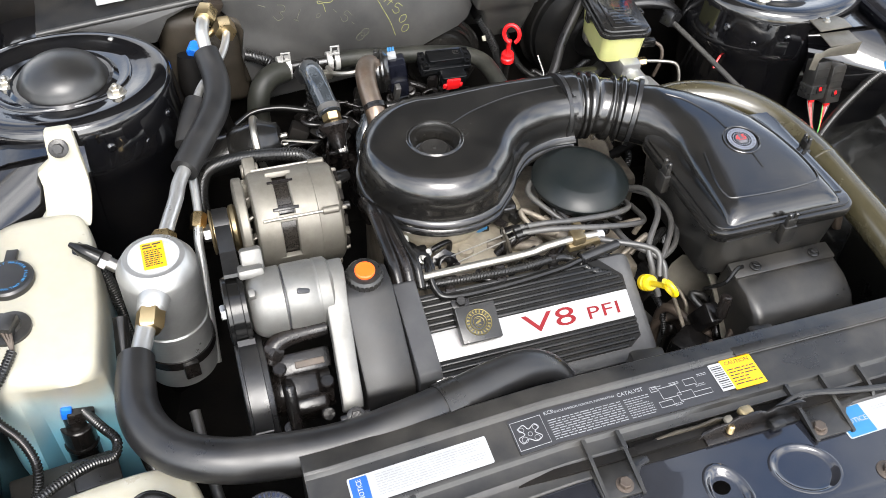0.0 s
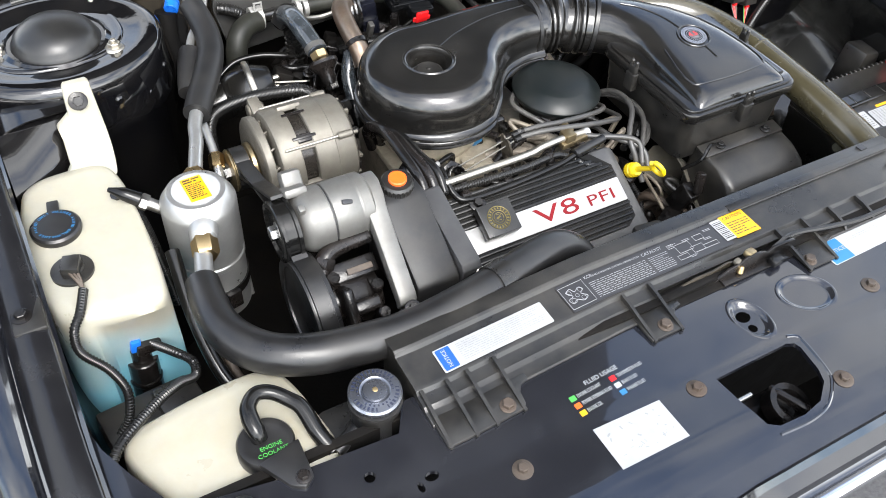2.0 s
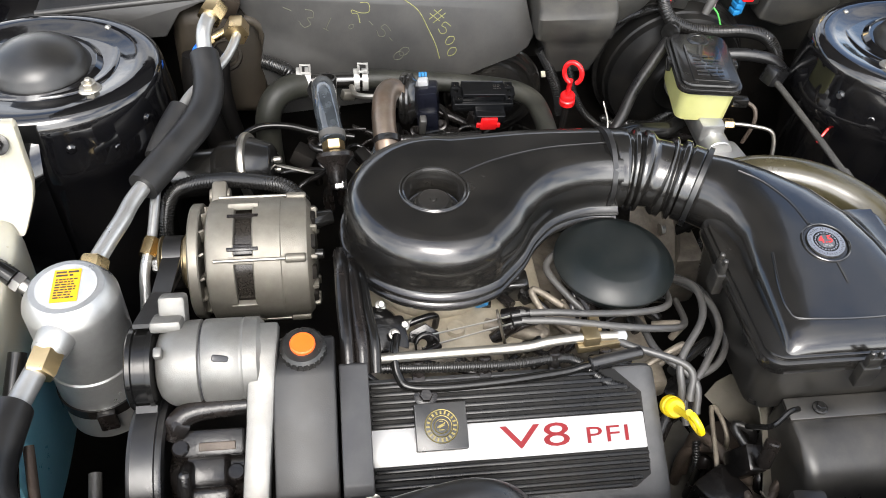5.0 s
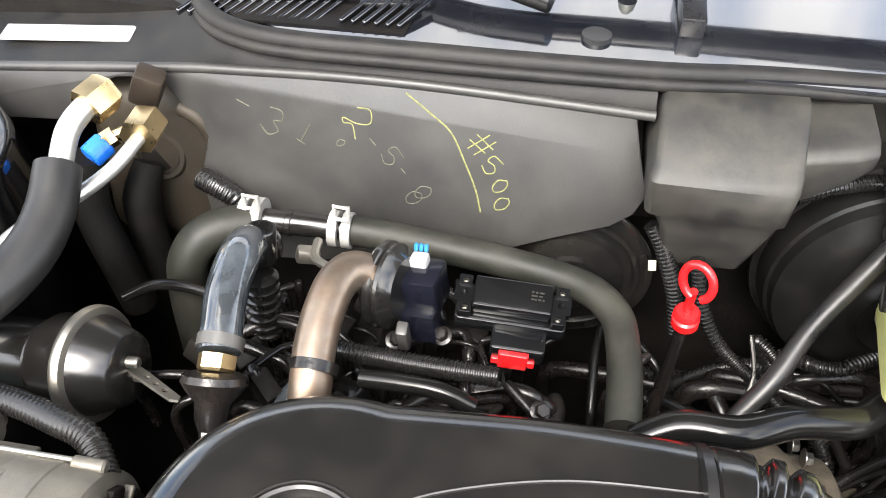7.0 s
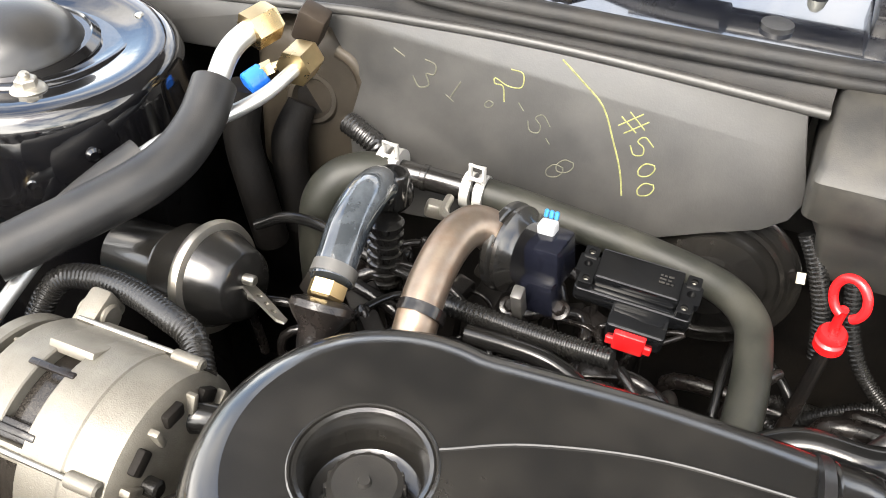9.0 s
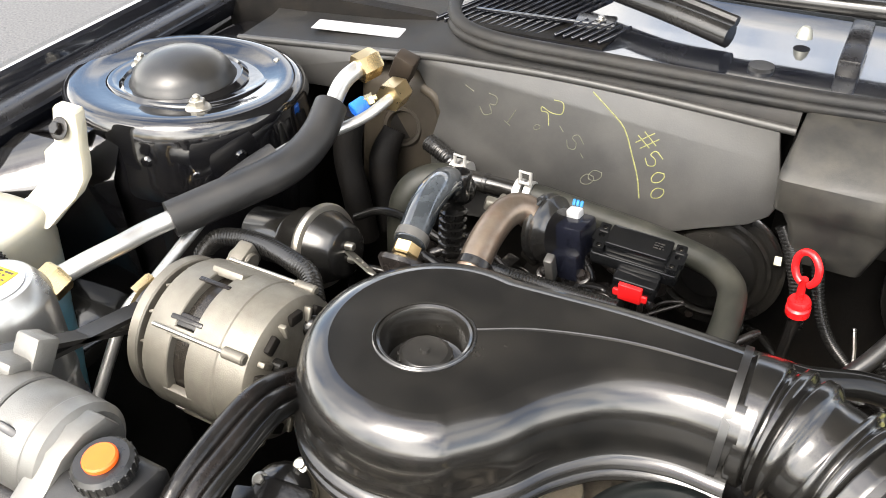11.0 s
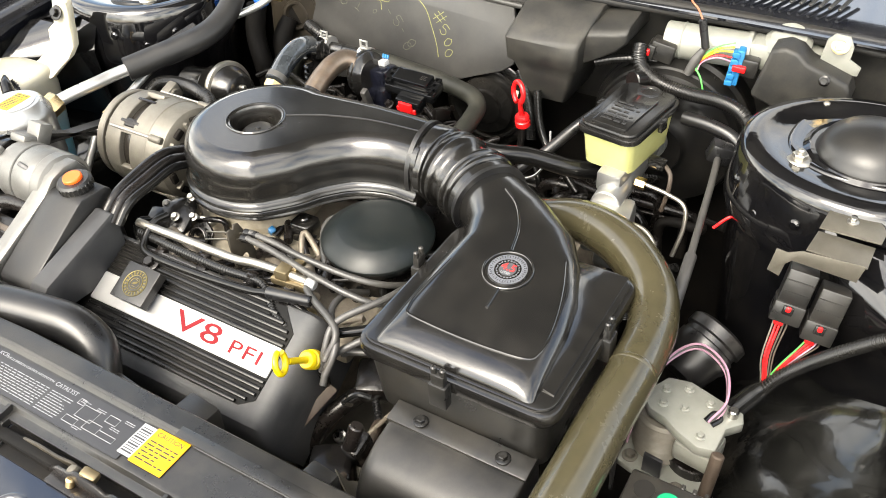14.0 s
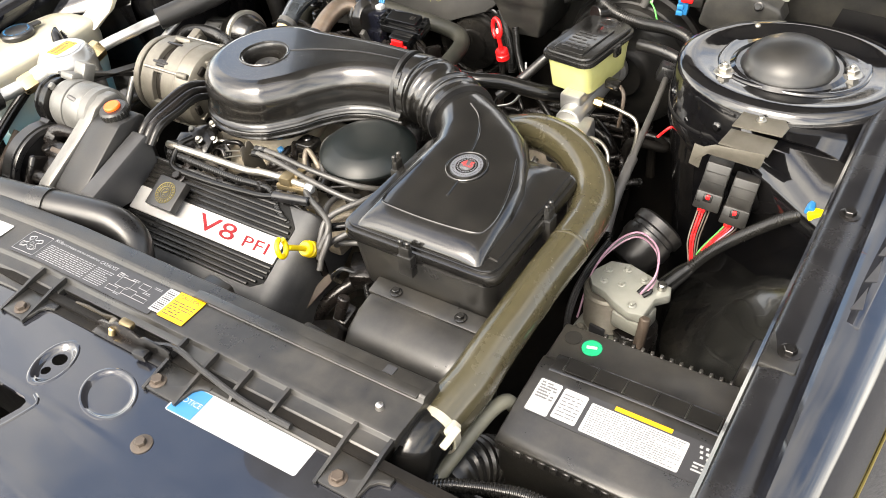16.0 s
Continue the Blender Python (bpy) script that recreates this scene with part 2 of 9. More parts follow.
DULL = mat("dull_steel", (0.10, 0.092, 0.075), 0.6, 0.2, var=0.15, dirt=(0.06, 0.05, 0.036), dirt_amt=0.6, bump=0.15, bscale=300)
PALE = mat("pale_cast_paint", (0.20, 0.203, 0.18), 0.4, 0.2, var=0.1, dirt=(0.17, 0.16, 0.13), dirt_amt=0.4, bump=0.25, bscale=600)
SEAL = mat("seal_rubber", (0.007, 0.007, 0.0072), 0.55, var=0.2, spec=0.2, dirt=DUST, dirt_amt=0.08, bump=0.2, bscale=600)
LINER = mat("hood_liner_felt", (0.055, 0.053, 0.05), 0.95, var=0.3, scale=120, bump=0.6, bscale=250)
BOOSTER = mat("booster_paint", (0.005, 0.005, 0.005), 0.36, var=0.15, spec=0.18, dirt=DUST, dirt_amt=0.05, rvar=0.1, bump=0.1, bscale=80)
TANK = mat("washer_tank_plastic", (0.29, 0.280, 0.232), 0.34, var=0.05, dirt=(0.40, 0.345, 0.23), dirt_amt=0.4, bump=0.06, bscale=120, sub=0.3)
# blue fluid standing in the lower part of the translucent tank
tn = TANK.node_tree
tb = tn.nodes["Principled BSDF"]
link = tb.inputs["Base Color"].links[0].from_socket
tco, tsx, tno, tad, tmr, tmx = (tn.nodes.new("ShaderNode" + k) for k in ("TexCoord", "SeparateXYZ", "TexNoise", "Math", "MapRange", "Mix"))
tno.inputs["Scale"].default_value = 14.0
tad.operation, tad.inputs[1].default_value = "MULTIPLY_ADD", 0.09
for key, value in (("From Min", 0.895), ("From Max", 0.80), ("To Min", 0.0), ("To Max", 0.9)):
    tmr.inputs[key].default_value = value
tmx.data_type = "RGBA"
tmx.inputs["B"].default_value = (0.13, 0.36, 0.46, 1)
tn.links.new(tco.outputs["Object"], tsx.inputs[0])
tn.links.new(tco.outputs["Object"], tno.inputs["Vector"])
tn.links.new(tno.outputs["Fac"], tad.inputs[0])
tn.links.new(tsx.outputs["Z"], tad.inputs[2])
tn.links.new(tad.outputs[0], tmr.inputs["Value"])
tn.links.new(tmr.outputs[0], tmx.inputs["Factor"])
tn.links.new(link, tmx.inputs["A"])
tn.links.new(tmx.outputs["Result"], tb.inputs["Base Color"])
GLASS = mat("dark_glass", (0.01, 0.012, 0.014), 0.04, coat=1.0, var=0.02, rvar=0.01)


# ---- mesh helpers ----
def part(name, bm, material, parent=None, label="", angle=38):
    """One mesh object, in world metres, under a thing or a part."""
    me = bpy.data.meshes.new(name)
    bmesh.ops.recalc_face_normals(bm, faces=bm.faces)
    bm.to_mesh(me)
    bm.free()
    for p in me.polygons:
        p.use_smooth = True
    me.set_sharp_from_angle(angle=radians(angle))
    me.materials.append(material)
    ob = new(name, me)
    if parent:
        ob.parent = parent
        if parent.type == "EMPTY":
            ob.matrix_parent_inverse = Matrix.Translation(parent.location).inverted()
    if label:
        ob["label"] = label
    return ob


def thing(name, at, label, category, group="", kind=""):
    ob = new(name)
    ob.empty_display_size = 0.02
    ob.location = at
    return tagged(ob, label, category, group, kind)


def single(name, bm, material, label, category, group="", kind="", angle=38):
    return tagged(part(name, bm, material, angle=angle), label, category, group, kind)


def join(bm, other, m=None):
    """Adds the mesh other to bm and frees it."""
    if m is not None:
        bmesh.ops.transform(other, matrix=m, verts=other.verts)
    me = bpy.data.meshes.new("tmp")
    other.to_mesh(me)
    other.free()
    bm.from_mesh(me)
    bpy.data.meshes.remove(me)
    return bm


def B():
    return bmesh.new()


def bev(bm, w, seg=2, ang=35):
    if w <= 0:
        return bm
    bm.normal_update()
    es = [e for e in bm.edges if len(e.link_faces) == 2 and e.calc_face_angle(0) > radians(ang)]
    bmesh.ops.bevel(bm, geom=es, offset=w, segments=seg, affect="EDGES", profile=0.5, clamp_overlap=True)
    return bm


def box(c, s, rot=(0, 0, 0), w=0.002, seg=2, taper=1.0, bm=None):
    """A bevelled box about c; taper narrows its top."""
    t = bmesh.new()
    bmesh.ops.create_cube(t, size=1.0)
    for v in t.verts:
        k = taper if v.co.z > 0 else 1.0
        v.co = Vector((v.co.x * s[0] * k, v.co.y * s[1] * k, v.co.z * s[2]))
    bev(t, w, seg)
    bmesh.ops.transform(t, matrix=pose(*c, *rot), verts=t.verts)
    return join(bm, t) if bm is not None else t


def axis_m(p0, d):
    return Matrix.Translation(p0) @ Vector(d).to_track_quat("Z", "Y").to_matrix().to_4x4()


def lathe(prof, p0, d=(0, 0, 1), seg=40, bm=None, caps=True):
    """Turns the profile of (radius, height) rows about the line from p0 along d."""
    t, m, rings = bmesh.new(), axis_m(p0, d), []
    for r, h in prof:
        if r < 1e-6:
            rings.append([t.verts.new(m @ Vector((0, 0, h)))])
        else:
            rings.append([t.verts.new(m @ Vector((r * math.cos(2 * math.pi * i / seg), r * math.sin(2 * math.pi * i / seg), h))) for i in range(seg)])
    for a, b in zip(rings, rings[1:]):
        for i in range(seg):
            j = (i + 1) % seg
            f = [a[i % len(a)], a[j % len(a)], b[j % len(b)], b[i % len(b)]]
            f = list(dict.fromkeys(f))
            if len(f) > 2:
                t.faces.new(f)
    for ring, flip in ((rings[0], True), (rings[-1], False)):
        if len(ring) > 2 and caps:
            t.faces.new(ring[::-1] if flip else ring)
    return join(bm, t) if bm is not None else t


def cyl(p0, p1, r, r2=None, w=0.0015, seg=32, bm=None):
    d = Vector(p1) - Vector(p0)
    h, r2 = d.length, r if r2 is None else r2
    w = min(w, h * 0.4, r * 0.5, r2 * 0.5)
    return lathe([(0, 0), (r - w, 0), (r, w), (r2, h - w), (r2 - w, h), (0, h)], p0, d, seg, bm)


def nut(c, d, r, h, bm=None):
    t = lathe([(0, 0), (r, 0), (r, h * 0.85), (r * 0.88, h), (0, h)], c, d, 6)
    return join(bm, t) if bm is not None else t


def smooth_path(pts, n=8):
    """A rounded line through the points (Catmull-Rom)."""
    P = [Vector(p) for p in pts]
    P = [2 * P[0] - P[1]] + P + [2 * P[-1] - P[-2]]
    out = []
    for a, b, c, d in zip(P, P[1:], P[2:], P[3:]):
        for i in range(n):
            t = i / n
            out.append(0.5 * (2 * b + (c - a) * t + (2 * a - 5 * b + 4 * c - d) * t * t + (3 * b - a - 3 * c + d) * t ** 3))
    out.append(P[-2])
    return out


def tube(pts, r, seg=14, n=8, rib=None, bm=None, hollow=0.0, smooth=True):
    """A hose or wire along the points. r: one radius, or one for each point. rib: pitch and depth of its corrugation."""
    line = smooth_path(pts, n) if smooth else [Vector(p) for p in pts]
    if rib:
        lens = [0.0]
        for a, b in zip(line, line[1:]):
            lens.append(lens[-1] + (b - a).length)
        count = max(4, int(lens[-1] / rib[0]) * 4)
        k, fine = 0, []
        for i in range(count + 1):
            s = lens[-1] * i / count
            while k < len(lens) - 2 and lens[k + 1] < s:
                k += 1
            f = (s - lens[k]) / max(1e-9, lens[k + 1] - lens[k])
            fine.append(line[k].lerp(line[k + 1], f))
        line = fine
    t, rings = bmesh.new(), []
    up = Vector((0.31, 0.17, 0.93))
    total = len(line) - 1
    for i, p in enumerate(line):
        d = (line[min(i + 1, total)] - line[max(i - 1, 0)]).normalized()
        up = (up - d * up.dot(d))
        if up.length < 1e-4:
            up = d.orthogonal()
        up.normalize()
        side = d.cross(up)
        rr = r
        if isinstance(r, (list, tuple)):
            f = i / total * (len(r) - 1)
            k = min(int(f), len(r) - 2)
            rr = r[k] + (r[k + 1] - r[k]) * (f - k)
        if rib:
            rr += rib[1] * (0.5 if i % 4 in (0, 1) else -0.5)
        rings.append([t.verts.new(p + rr * (math.cos(2 * math.pi * j / seg) * up + math.sin(2 * math.pi * j / seg) * side)) for j in range(seg)])
    for a, b in zip(rings, rings[1:]):
        for j in range(seg):
            t.faces.new((a[j], a[(j + 1) % seg], b[(j + 1) % seg], b[j]))
    t.faces.new(rings[0][::-1])
    t.faces.new(rings[-1])
    return join(bm, t) if bm is not None else t


def plate(outline, z0, z1, m=None, holes=(), w=0.0, bm=None, seg=2):
    """A flat piece with holes: its outline in x and y, thick from z0 to z1."""
    t = bmesh.new()
    loops = (outline, *holes)
    vs = [t.verts.new((x, y, z0)) for loop in loops for x, y in loop]
    if holes:
        for tri in tessellate_polygon([[Vector((x, y, 0)) for x, y in loop] for loop in loops]):
            t.faces.new([vs[i] for i in tri])
    else:
        t.faces.new(vs)
    got = bmesh.ops.extrude_face_region(t, geom=t.faces[:])
    for v in (g for g in got["geom"] if isinstance(g, bmesh.types.BMVert)):
        v.co.z = z1
    bmesh.ops.recalc_face_normals(t, faces=t.faces)
    bev(t, w, seg, 60)
    if m is not None:
        bmesh.ops.transform(t, matrix=m, verts=t.verts)
    return join(bm, t) if bm is not None else t


def ring_pts(cx, cy, rx, ry=None, n=28, rot=0.0):
    ry = rx if ry is None else ry
    c, s = math.cos(rot), math.sin(rot)
    return [(cx + rx * math.cos(a) * c - ry * math.sin(a) * s, cy + rx * math.cos(a) * s + ry * math.sin(a) * c)
            for a in (2 * math.pi * i / n for i in range(n))]


def rrect(cx, cy, sx, sy, r, n=5):
    out = []
    for qx, qy, a0 in ((1, 1, 0), (-1, 1, 90), (-1, -1, 180), (1, -1, 270)):
        for i in range(n + 1):
            a = radians(a0 + 90 * i / n)
            out.append((cx + qx * (sx / 2 - r) + r * math.cos(a), cy + qy * (sy / 2 - r) + r * math.sin(a)))
    return out


def loft(rings, bm=None, cap0=True, cap1=True):
    """Skin over closed rings with the same number of points."""
    t = bmesh.new()
    R = [[t.verts.new(p) for p in ring] for ring in rings]
    n = len(R[0])
    for a, b in zip(R, R[1:]):
        for j in range(n):
            t.faces.new((a[j], a[(j + 1) % n], b[(j + 1) % n], b[j]))
    if cap0:
        t.faces.new(R[0][::-1])
    if cap1:
        t.faces.new(R[-1])
    return join(bm, t) if bm is not None else t


def sheet(rows, thick=0.0, bm=None):
    """An open skin over rows of points."""
    t = bmesh.new()
    R = [[t.verts.new(p) for p in row] for row in rows]
    for a, b in zip(R, R[1:]):
        for j in range(len(a) - 1):
            t.faces.new((a[j], a[j + 1], b[j + 1], b[j]))
    if thick:
        bmesh.ops.recalc_face_normals(t, faces=t.faces)
        bmesh.ops.solidify(t, geom=t.faces[:], thickness=thick)
    return join(bm, t) if bm is not None else t


def letters(body, size, m, depth=0.0004, bm=None, wide=1.0, spacing=1.0, align="CENTER"):
    """Raised lettering in the built-in font, on the plane of m."""
    cu = bpy.data.curves.new("t", "FONT")
    cu.body, cu.size, cu.extrude, cu.align_x, cu.align_y = body, size, depth, align, "CENTER"
    cu.space_character, cu.resolution_u = spacing, 3
    ob = bpy.data.objects.new("t", cu)
    scene.collection.objects.link(ob)
    bpy.context.view_layer.update()
    me = bpy.data.meshes.new_from_object(ob)
    t = bmesh.new()
    t.from_mesh(me)
    bpy.data.objects.remove(ob)
    bpy.data.curves.remove(cu)
    bpy.data.meshes.remove(me)
    bmesh.ops.transform(t, matrix=m @ Matrix.Diagonal((wide, 1, 1, 1)), verts=t.verts)
    return join(bm, t) if bm is not None else t


def bars(m, rows, w, h, bm=None, fill=0.55, seed=1, word=0.012, depth=0.0003):
    """Lines of unreadable small print as bars, on the plane of m, w by h metres."""
    rnd = random.Random(seed)
    t = bmesh.new() if bm is None else bm
    for i in range(rows):
        y = h / 2 - (i + 0.5) * h / rows
        x = -w / 2
        end = w / 2 * (1.0 if rnd.random() < 0.75 else rnd.uniform(0.2, 0.9))
        while x < end:
            l = rnd.uniform(0.4, 1.5) * word
            l = min(l, end - x)
            if l > 0.001:
                q = [t.verts.new(m @ Vector((x + a * l, y + b * h / rows * fill, depth))) for a, b in ((0, -0.5), (1, -0.5), (1, 0.5), (0, 0.5))]
                t.faces.new(q)
            x += l + word * 0.22
    return t


def frame_m(o, x_to, up):
    """A plane's matrix: origin o, its x towards x_to, its face towards up."""
    x = (Vector(x_to) - Vector(o)).normalized()
    z = Vector(up)
    z = (z - x * z.dot(x)).normalized()
    y = z.cross(x)
    m = Matrix((x, y, z)).transposed().to_4x4()
    m.translation = o
    return m


def bolt(c, d=(0, 0, 1), r=0.008, h=0.006, washer=0.012, bm=None):
    t = bmesh.new() if bm is None else bm
    lathe([(0, 0), (washer, 0), (washer, 0.0012), (washer * 0.8, 0.002), (0, 0.002)], c, d, 24, t)
    nut(Vector(c) + 0.002 * Vector(d).normalized(), d, r, h, t)
    return t


# ---- ground and car body ----
g = B()
bmesh.ops.create_grid(g, x_segments=8, y_segments=8, size=400)
single("ground", g, ASPHALT, "grey sunlit asphalt road surface with fine stones", "ground", kind="structure")


def fender(side):
    """Fender top, side and the gutter along the opening."""
    s = side
    prof = [(0.706, -0.030), (0.698, -0.012), (0.695, -0.004), (0.700, 0.0), (0.738, 0.0), (0.744, 0.006), (0.747, 0.022), (0.752, 0.026), (0.780, 0.021), (0.798, 0.010),
            (0.812, -0.012), (0.822, -0.035), (0.840, -0.085), (0.852, -0.150), (0.858, -0.230), (0.86, -0.33), (0.855, -0.5)]
    rows = []
    for i in range(25):
        y = -0.90 + i * (1.45 / 24)
        z = 0.937 + 0.062 * y if y < 0 else 0.937 + 0.05 * y
        z -= 0.22 * max(0.0, -0.62 - y) ** 1.6
        k = 1.0 - 0.25 * max(0.0, -0.55 - y) ** 2
        d = 0.026 * (max(0.0, -0.33 - y) / 0.30) ** 1.3
        flare = 0.10 * max(0.0, y + 0.5)
        rows.append([(s * (x - d * max(0.0, (x - 0.745) / 0.08) + flare * max(0.0, (x - 0.822) / 0.036)) * k, y, z + dz) for x, dz in prof])
    return rows


for side, label in ((-1, "right"), (1, "left")):
    single("fender_" + label, sheet(fender(side), 0.0015), PAINT, "glossy black car fender with a gutter along the bay", "fender", kind="structure", angle=30)
    # pinstripe and side moulding
    b = B()
    st = [(side * (0.8235 - 0.0255 * (max(0.0, -0.33 - y) / 0.30) ** 1.3), y, 0.937 + 0.062 * y - 0.036) for y in [-0.75 + 0.09 * i for i in range(12)]]
    tube(st, 0.0012, 6, 3, bm=b)
    single("trim_pinstripe_" + label, b, GOLD, "thin gold pinstripe along the black fender", "pinstripe", kind="structure")
    b = B()
    sheet([[(side * (0.866 + dx), -0.85 + k * 0.1, 0.60 + dz) for k in range(15)] for dx, dz in ((-0.012, 0.035), (0.002, 0.03), (0.008, 0.0), (0.0, -0.03), (-0.012, -0.035))], 0.002, b)
    single("trim_moulding_" + label, b, CHROME, "grey and chrome body side moulding", "moulding", kind="structure")
    # rounded satin gutter along the opening
    rows = []
    for y in [-0.80 + 0.03 * i for i in range(43)]:
        z = 0.937 + (0.062 if y < 0 else 0.05) * y - 0.22 * max(0.0, -0.62 - y) ** 1.6
        k = 1.0 - 0.25 * max(0.0, -0.55 - y) ** 2
        thin = 1.0 - 0.75 * min(1.0, max(0.0, (-0.50 - y) / 0.22))
        rows.append([(side * x * k, y, z + dz * (thin if dz > 0 else 1)) for x, dz in ((0.6975, -0.012), (0.698, -0.002), (0.702, 0.004), (0.712, 0.0075), (0.725, 0.008), (0.737, 0.006), (0.7425, 0.0025))])
    single("fender_gutter_" + label, sheet(rows), GUTTER, "satin black rounded gutter along the fender", "gutter", kind="structure", angle=60)
    # inner wheelhouse panel, its soft sky reflection painted in as pale patches
    rows = []
    for i in range(56):
        y = -0.72 + i * 0.021
        row = []
        for j in range(31):
            f = j / 30
            z = 0.900 + 0.05 * y - f * 0.62
            k = min(1.0, max(0.0, (f - 0.17) / 0.16))
            if side > 0:
                k = min(1.0, max(0.0, (f - 0.16) / 0.34))
            bulge = (0.14 if side < 0 else 0.20) * math.exp(-((y + (0.0 if side < 0 else 0.06)) / 0.36) ** 2) * k * k * (3 - 2 * k) + 0.03 * f + 0.008 * math.sin(11 * y + 9 * f)
            bulge += 0.02 * math.exp(-((y + 0.13) / 0.03) ** 2 - ((f - 0.27) / 0.05) ** 2)
            row.append((side * (0.712 - bulge), y, z))
        rows.append(row)
    single("inner_fender_" + label, sheet(rows, 0.002), BAYSHEEN, "glossy black inner wheelhouse panel with a painted dusty sheen", "inner fender", kind="structure")


def strut_tower(side):
    s = side
    cx, cy = s * 0.585, 0.058
    t = thing("strut_tower_right" if s < 0 else "strut_tower_left", (cx, cy, 0.35), "glossy black painted strut tower with a domed cap", "strut tower", kind="structure")

    def ring(rx, ry, z, dx=0.0):
        return [(cx + s * dx + rx * math.cos(a), cy + ry * math.sin(a), z) for a in (2 * math.pi * i / 56 for i in range(56))]
    rings = [ring(0.160, 0.150, 0.35, 0.03), ring(0.149, 0.132, 0.62, 0.02), ring(0.149, 0.130, 0.842), ring(0.153, 0.134, 0.855), ring(0.156, 0.137, 0.866), ring(0.1555, 0.136, 0.880), ring(0.1525, 0.132, 0.904), ring(0.1500, 0.1280, 0.924), ring(0.1490, 0.1262, 0.9335), ring(0.1470, 0.1235, 0.9395), ring(0.1435, 0.1195, 0.9435),
             ring(0.138, 0.1140, 0.9455), ring(0.130, 0.107, 0.9460), ring(0.122, 0.102, 0.9455)]
    # the top dishes gently inwards and falls towards the rear
    for k, z in ((0.94, 0.9440), (0.86, 0.9415), (0.76, 0.9395), (0.5, 0.9385)):
        rings.append([(x, y, zz - 0.08 * (y - cy) * (1 - k) * 2.2) for x, y, zz in ring(0.122 * k, 0.102 * k, z)])
    part("tower", loft(rings), BAYPAINT, t, angle=60)
    # raised oval plateau that carries the studs, its lip and the dome
    rings = []
    for k, dz in ((1.0, -0.0035), (0.985, 0.0), (0.965, 0.0016), (0.94, 0.0020), (0.90, 0.0012), (0.80, 0.0008)):
        row = []
        for i in range(48):
            a = 2 * math.pi * i / 48
            u, v = math.copysign(abs(math.cos(a)) ** 0.85, math.cos(a)), math.copysign(abs(math.sin(a)) ** 0.85, math.sin(a))
            y = cy + 0.012 + 0.088 * k * v
            row.append((cx + 0.097 * k * u, y, 0.9400 - 0.055 * (y - cy) + dz))
        rings.append(row)
    part("plateau", loft(rings, cap0=False), BAYPAINT, t, angle=60)
    b = lathe([(0.072, -0.007), (0.074, 0.004), (0.068, 0.009), (0.066, 0.006)], (cx + s * -0.003, cy - 0.004, 0.938), seg=48)
    part("mount_plate", b, BAYPAINT, t)
    prof = [(0.062, 0.0), (0.061, 0.006)] + [(0.058 * math.cos(a), 0.006 + 0.034 * math.sin(a)) for a in (radians(8 * i) for i in range(1, 11))] + [(0, 0.0405)]
    part("dome_cap", lathe(prof, (cx + s * -0.003, cy - 0.004, 0.938), seg=48), DOME, t, "satin black domed rubber cap", angle=60)
    for px, py, pz in ((0.514, 0.003, 0.941), (0.514, 0.140, 0.930), (0.657, 0.064, 0.938)):
        b = B()
        lathe([(0, -0.008), (0.0148, -0.008), (0.0150, 0.0005), (0.0125, 0.004), (0.0095, 0.0055), (0, 0.0055)], (s * px, py, pz), seg=28, bm=b)
        nut((s * px, py, pz + 0.005), (0, 0, 1), 0.0088, 0.007, b)
        cyl((s * px, py, pz + 0.010), (s * px, py, pz + 0.017), 0.0042, seg=12, bm=b)
        part("stud", b, ZINC, t, "zinc plated stud and flange nut")
    # pressed fastener heads round the flank
    for k in range(7):
        a = radians(-150 + 20 * k) if s > 0 else radians(-30 - 20 * k)
        p = (cx + 0.1515 * math.cos(a), cy + 0.130 * math.sin(a), 0.905 - 0.016 * (k % 2))
        part("bolt_head", lathe([(0, 0), (0.0065, 0), (0.0065, 0.002), (0.004, 0.004), (0, 0.004)], p, (math.cos(a), math.sin(a), 0), 14), BAYPAINT, t)
    return t


strut_tower(-1)
strut_tower(1)
for s in (-1, 1):
    # brace plate from the tower to the fender
    rows = []
    for i in range(9):
        f = i / 8
        x = s * (0.565 + 0.0163 * i)
        rows.append([(x, -0.058 - 0.035 * f, 0.930 - 0.016 * f), (x, -0.070 - 0.052 * f, 0.918 - 0.012 * f), (x, -0.086 - 0.085 * f, 0.888 - 0.010 * f), (x, -0.088 - 0.088 * f, 0.880 - 0.010 * f), (x, -0.086 - 0.075 * f, 0.82), (x, -0.08 - 0.06 * f, 0.72)])
    shelf = [[(s * x, y, z - 0.05 * max(0, -0.02 - y)) for x, z in ((0.60, 0.932), (0.655, 0.929), (0.680, 0.922), (0.695, 0.914))] for y in [-0.09 + 0.035 * k for k in range(11)]]
    single("tower_shelf_" + ("right" if s < 0 else "left"), sheet(shelf, 0.002), BAYPAINT, "glossy black shelf between tower and fender", "panel", kind="structure", angle=60)
    single("tower_brace_" + ("right" if s < 0 else "left"), sheet(rows, 0.002), BAYPAINT, "black brace panel between tower and fender", "brace", kind="structure", angle=60)

# header panel over the radiator
outl = [(-0.705, -0.52), (-0.698, -0.542), (-0.690, -0.575), (-0.672, -0.615), (-0.645, -0.664), (-0.607, -0.676), (-0.55, -0.685), (-0.42, -0.693), (-0.40, -0.66), (0.425, -0.66), (0.427, -0.684), (0.50, -0.683), (0.60, -0.675), (0.70, -0.65), (0.70, -0.80), (0.62, -0.87), (0.45, -0.905), (0.2, -0.925), (-0.2, -0.925), (-0.45, -0.905), (-0.62, -0.87), (-0.70, -0.80)]
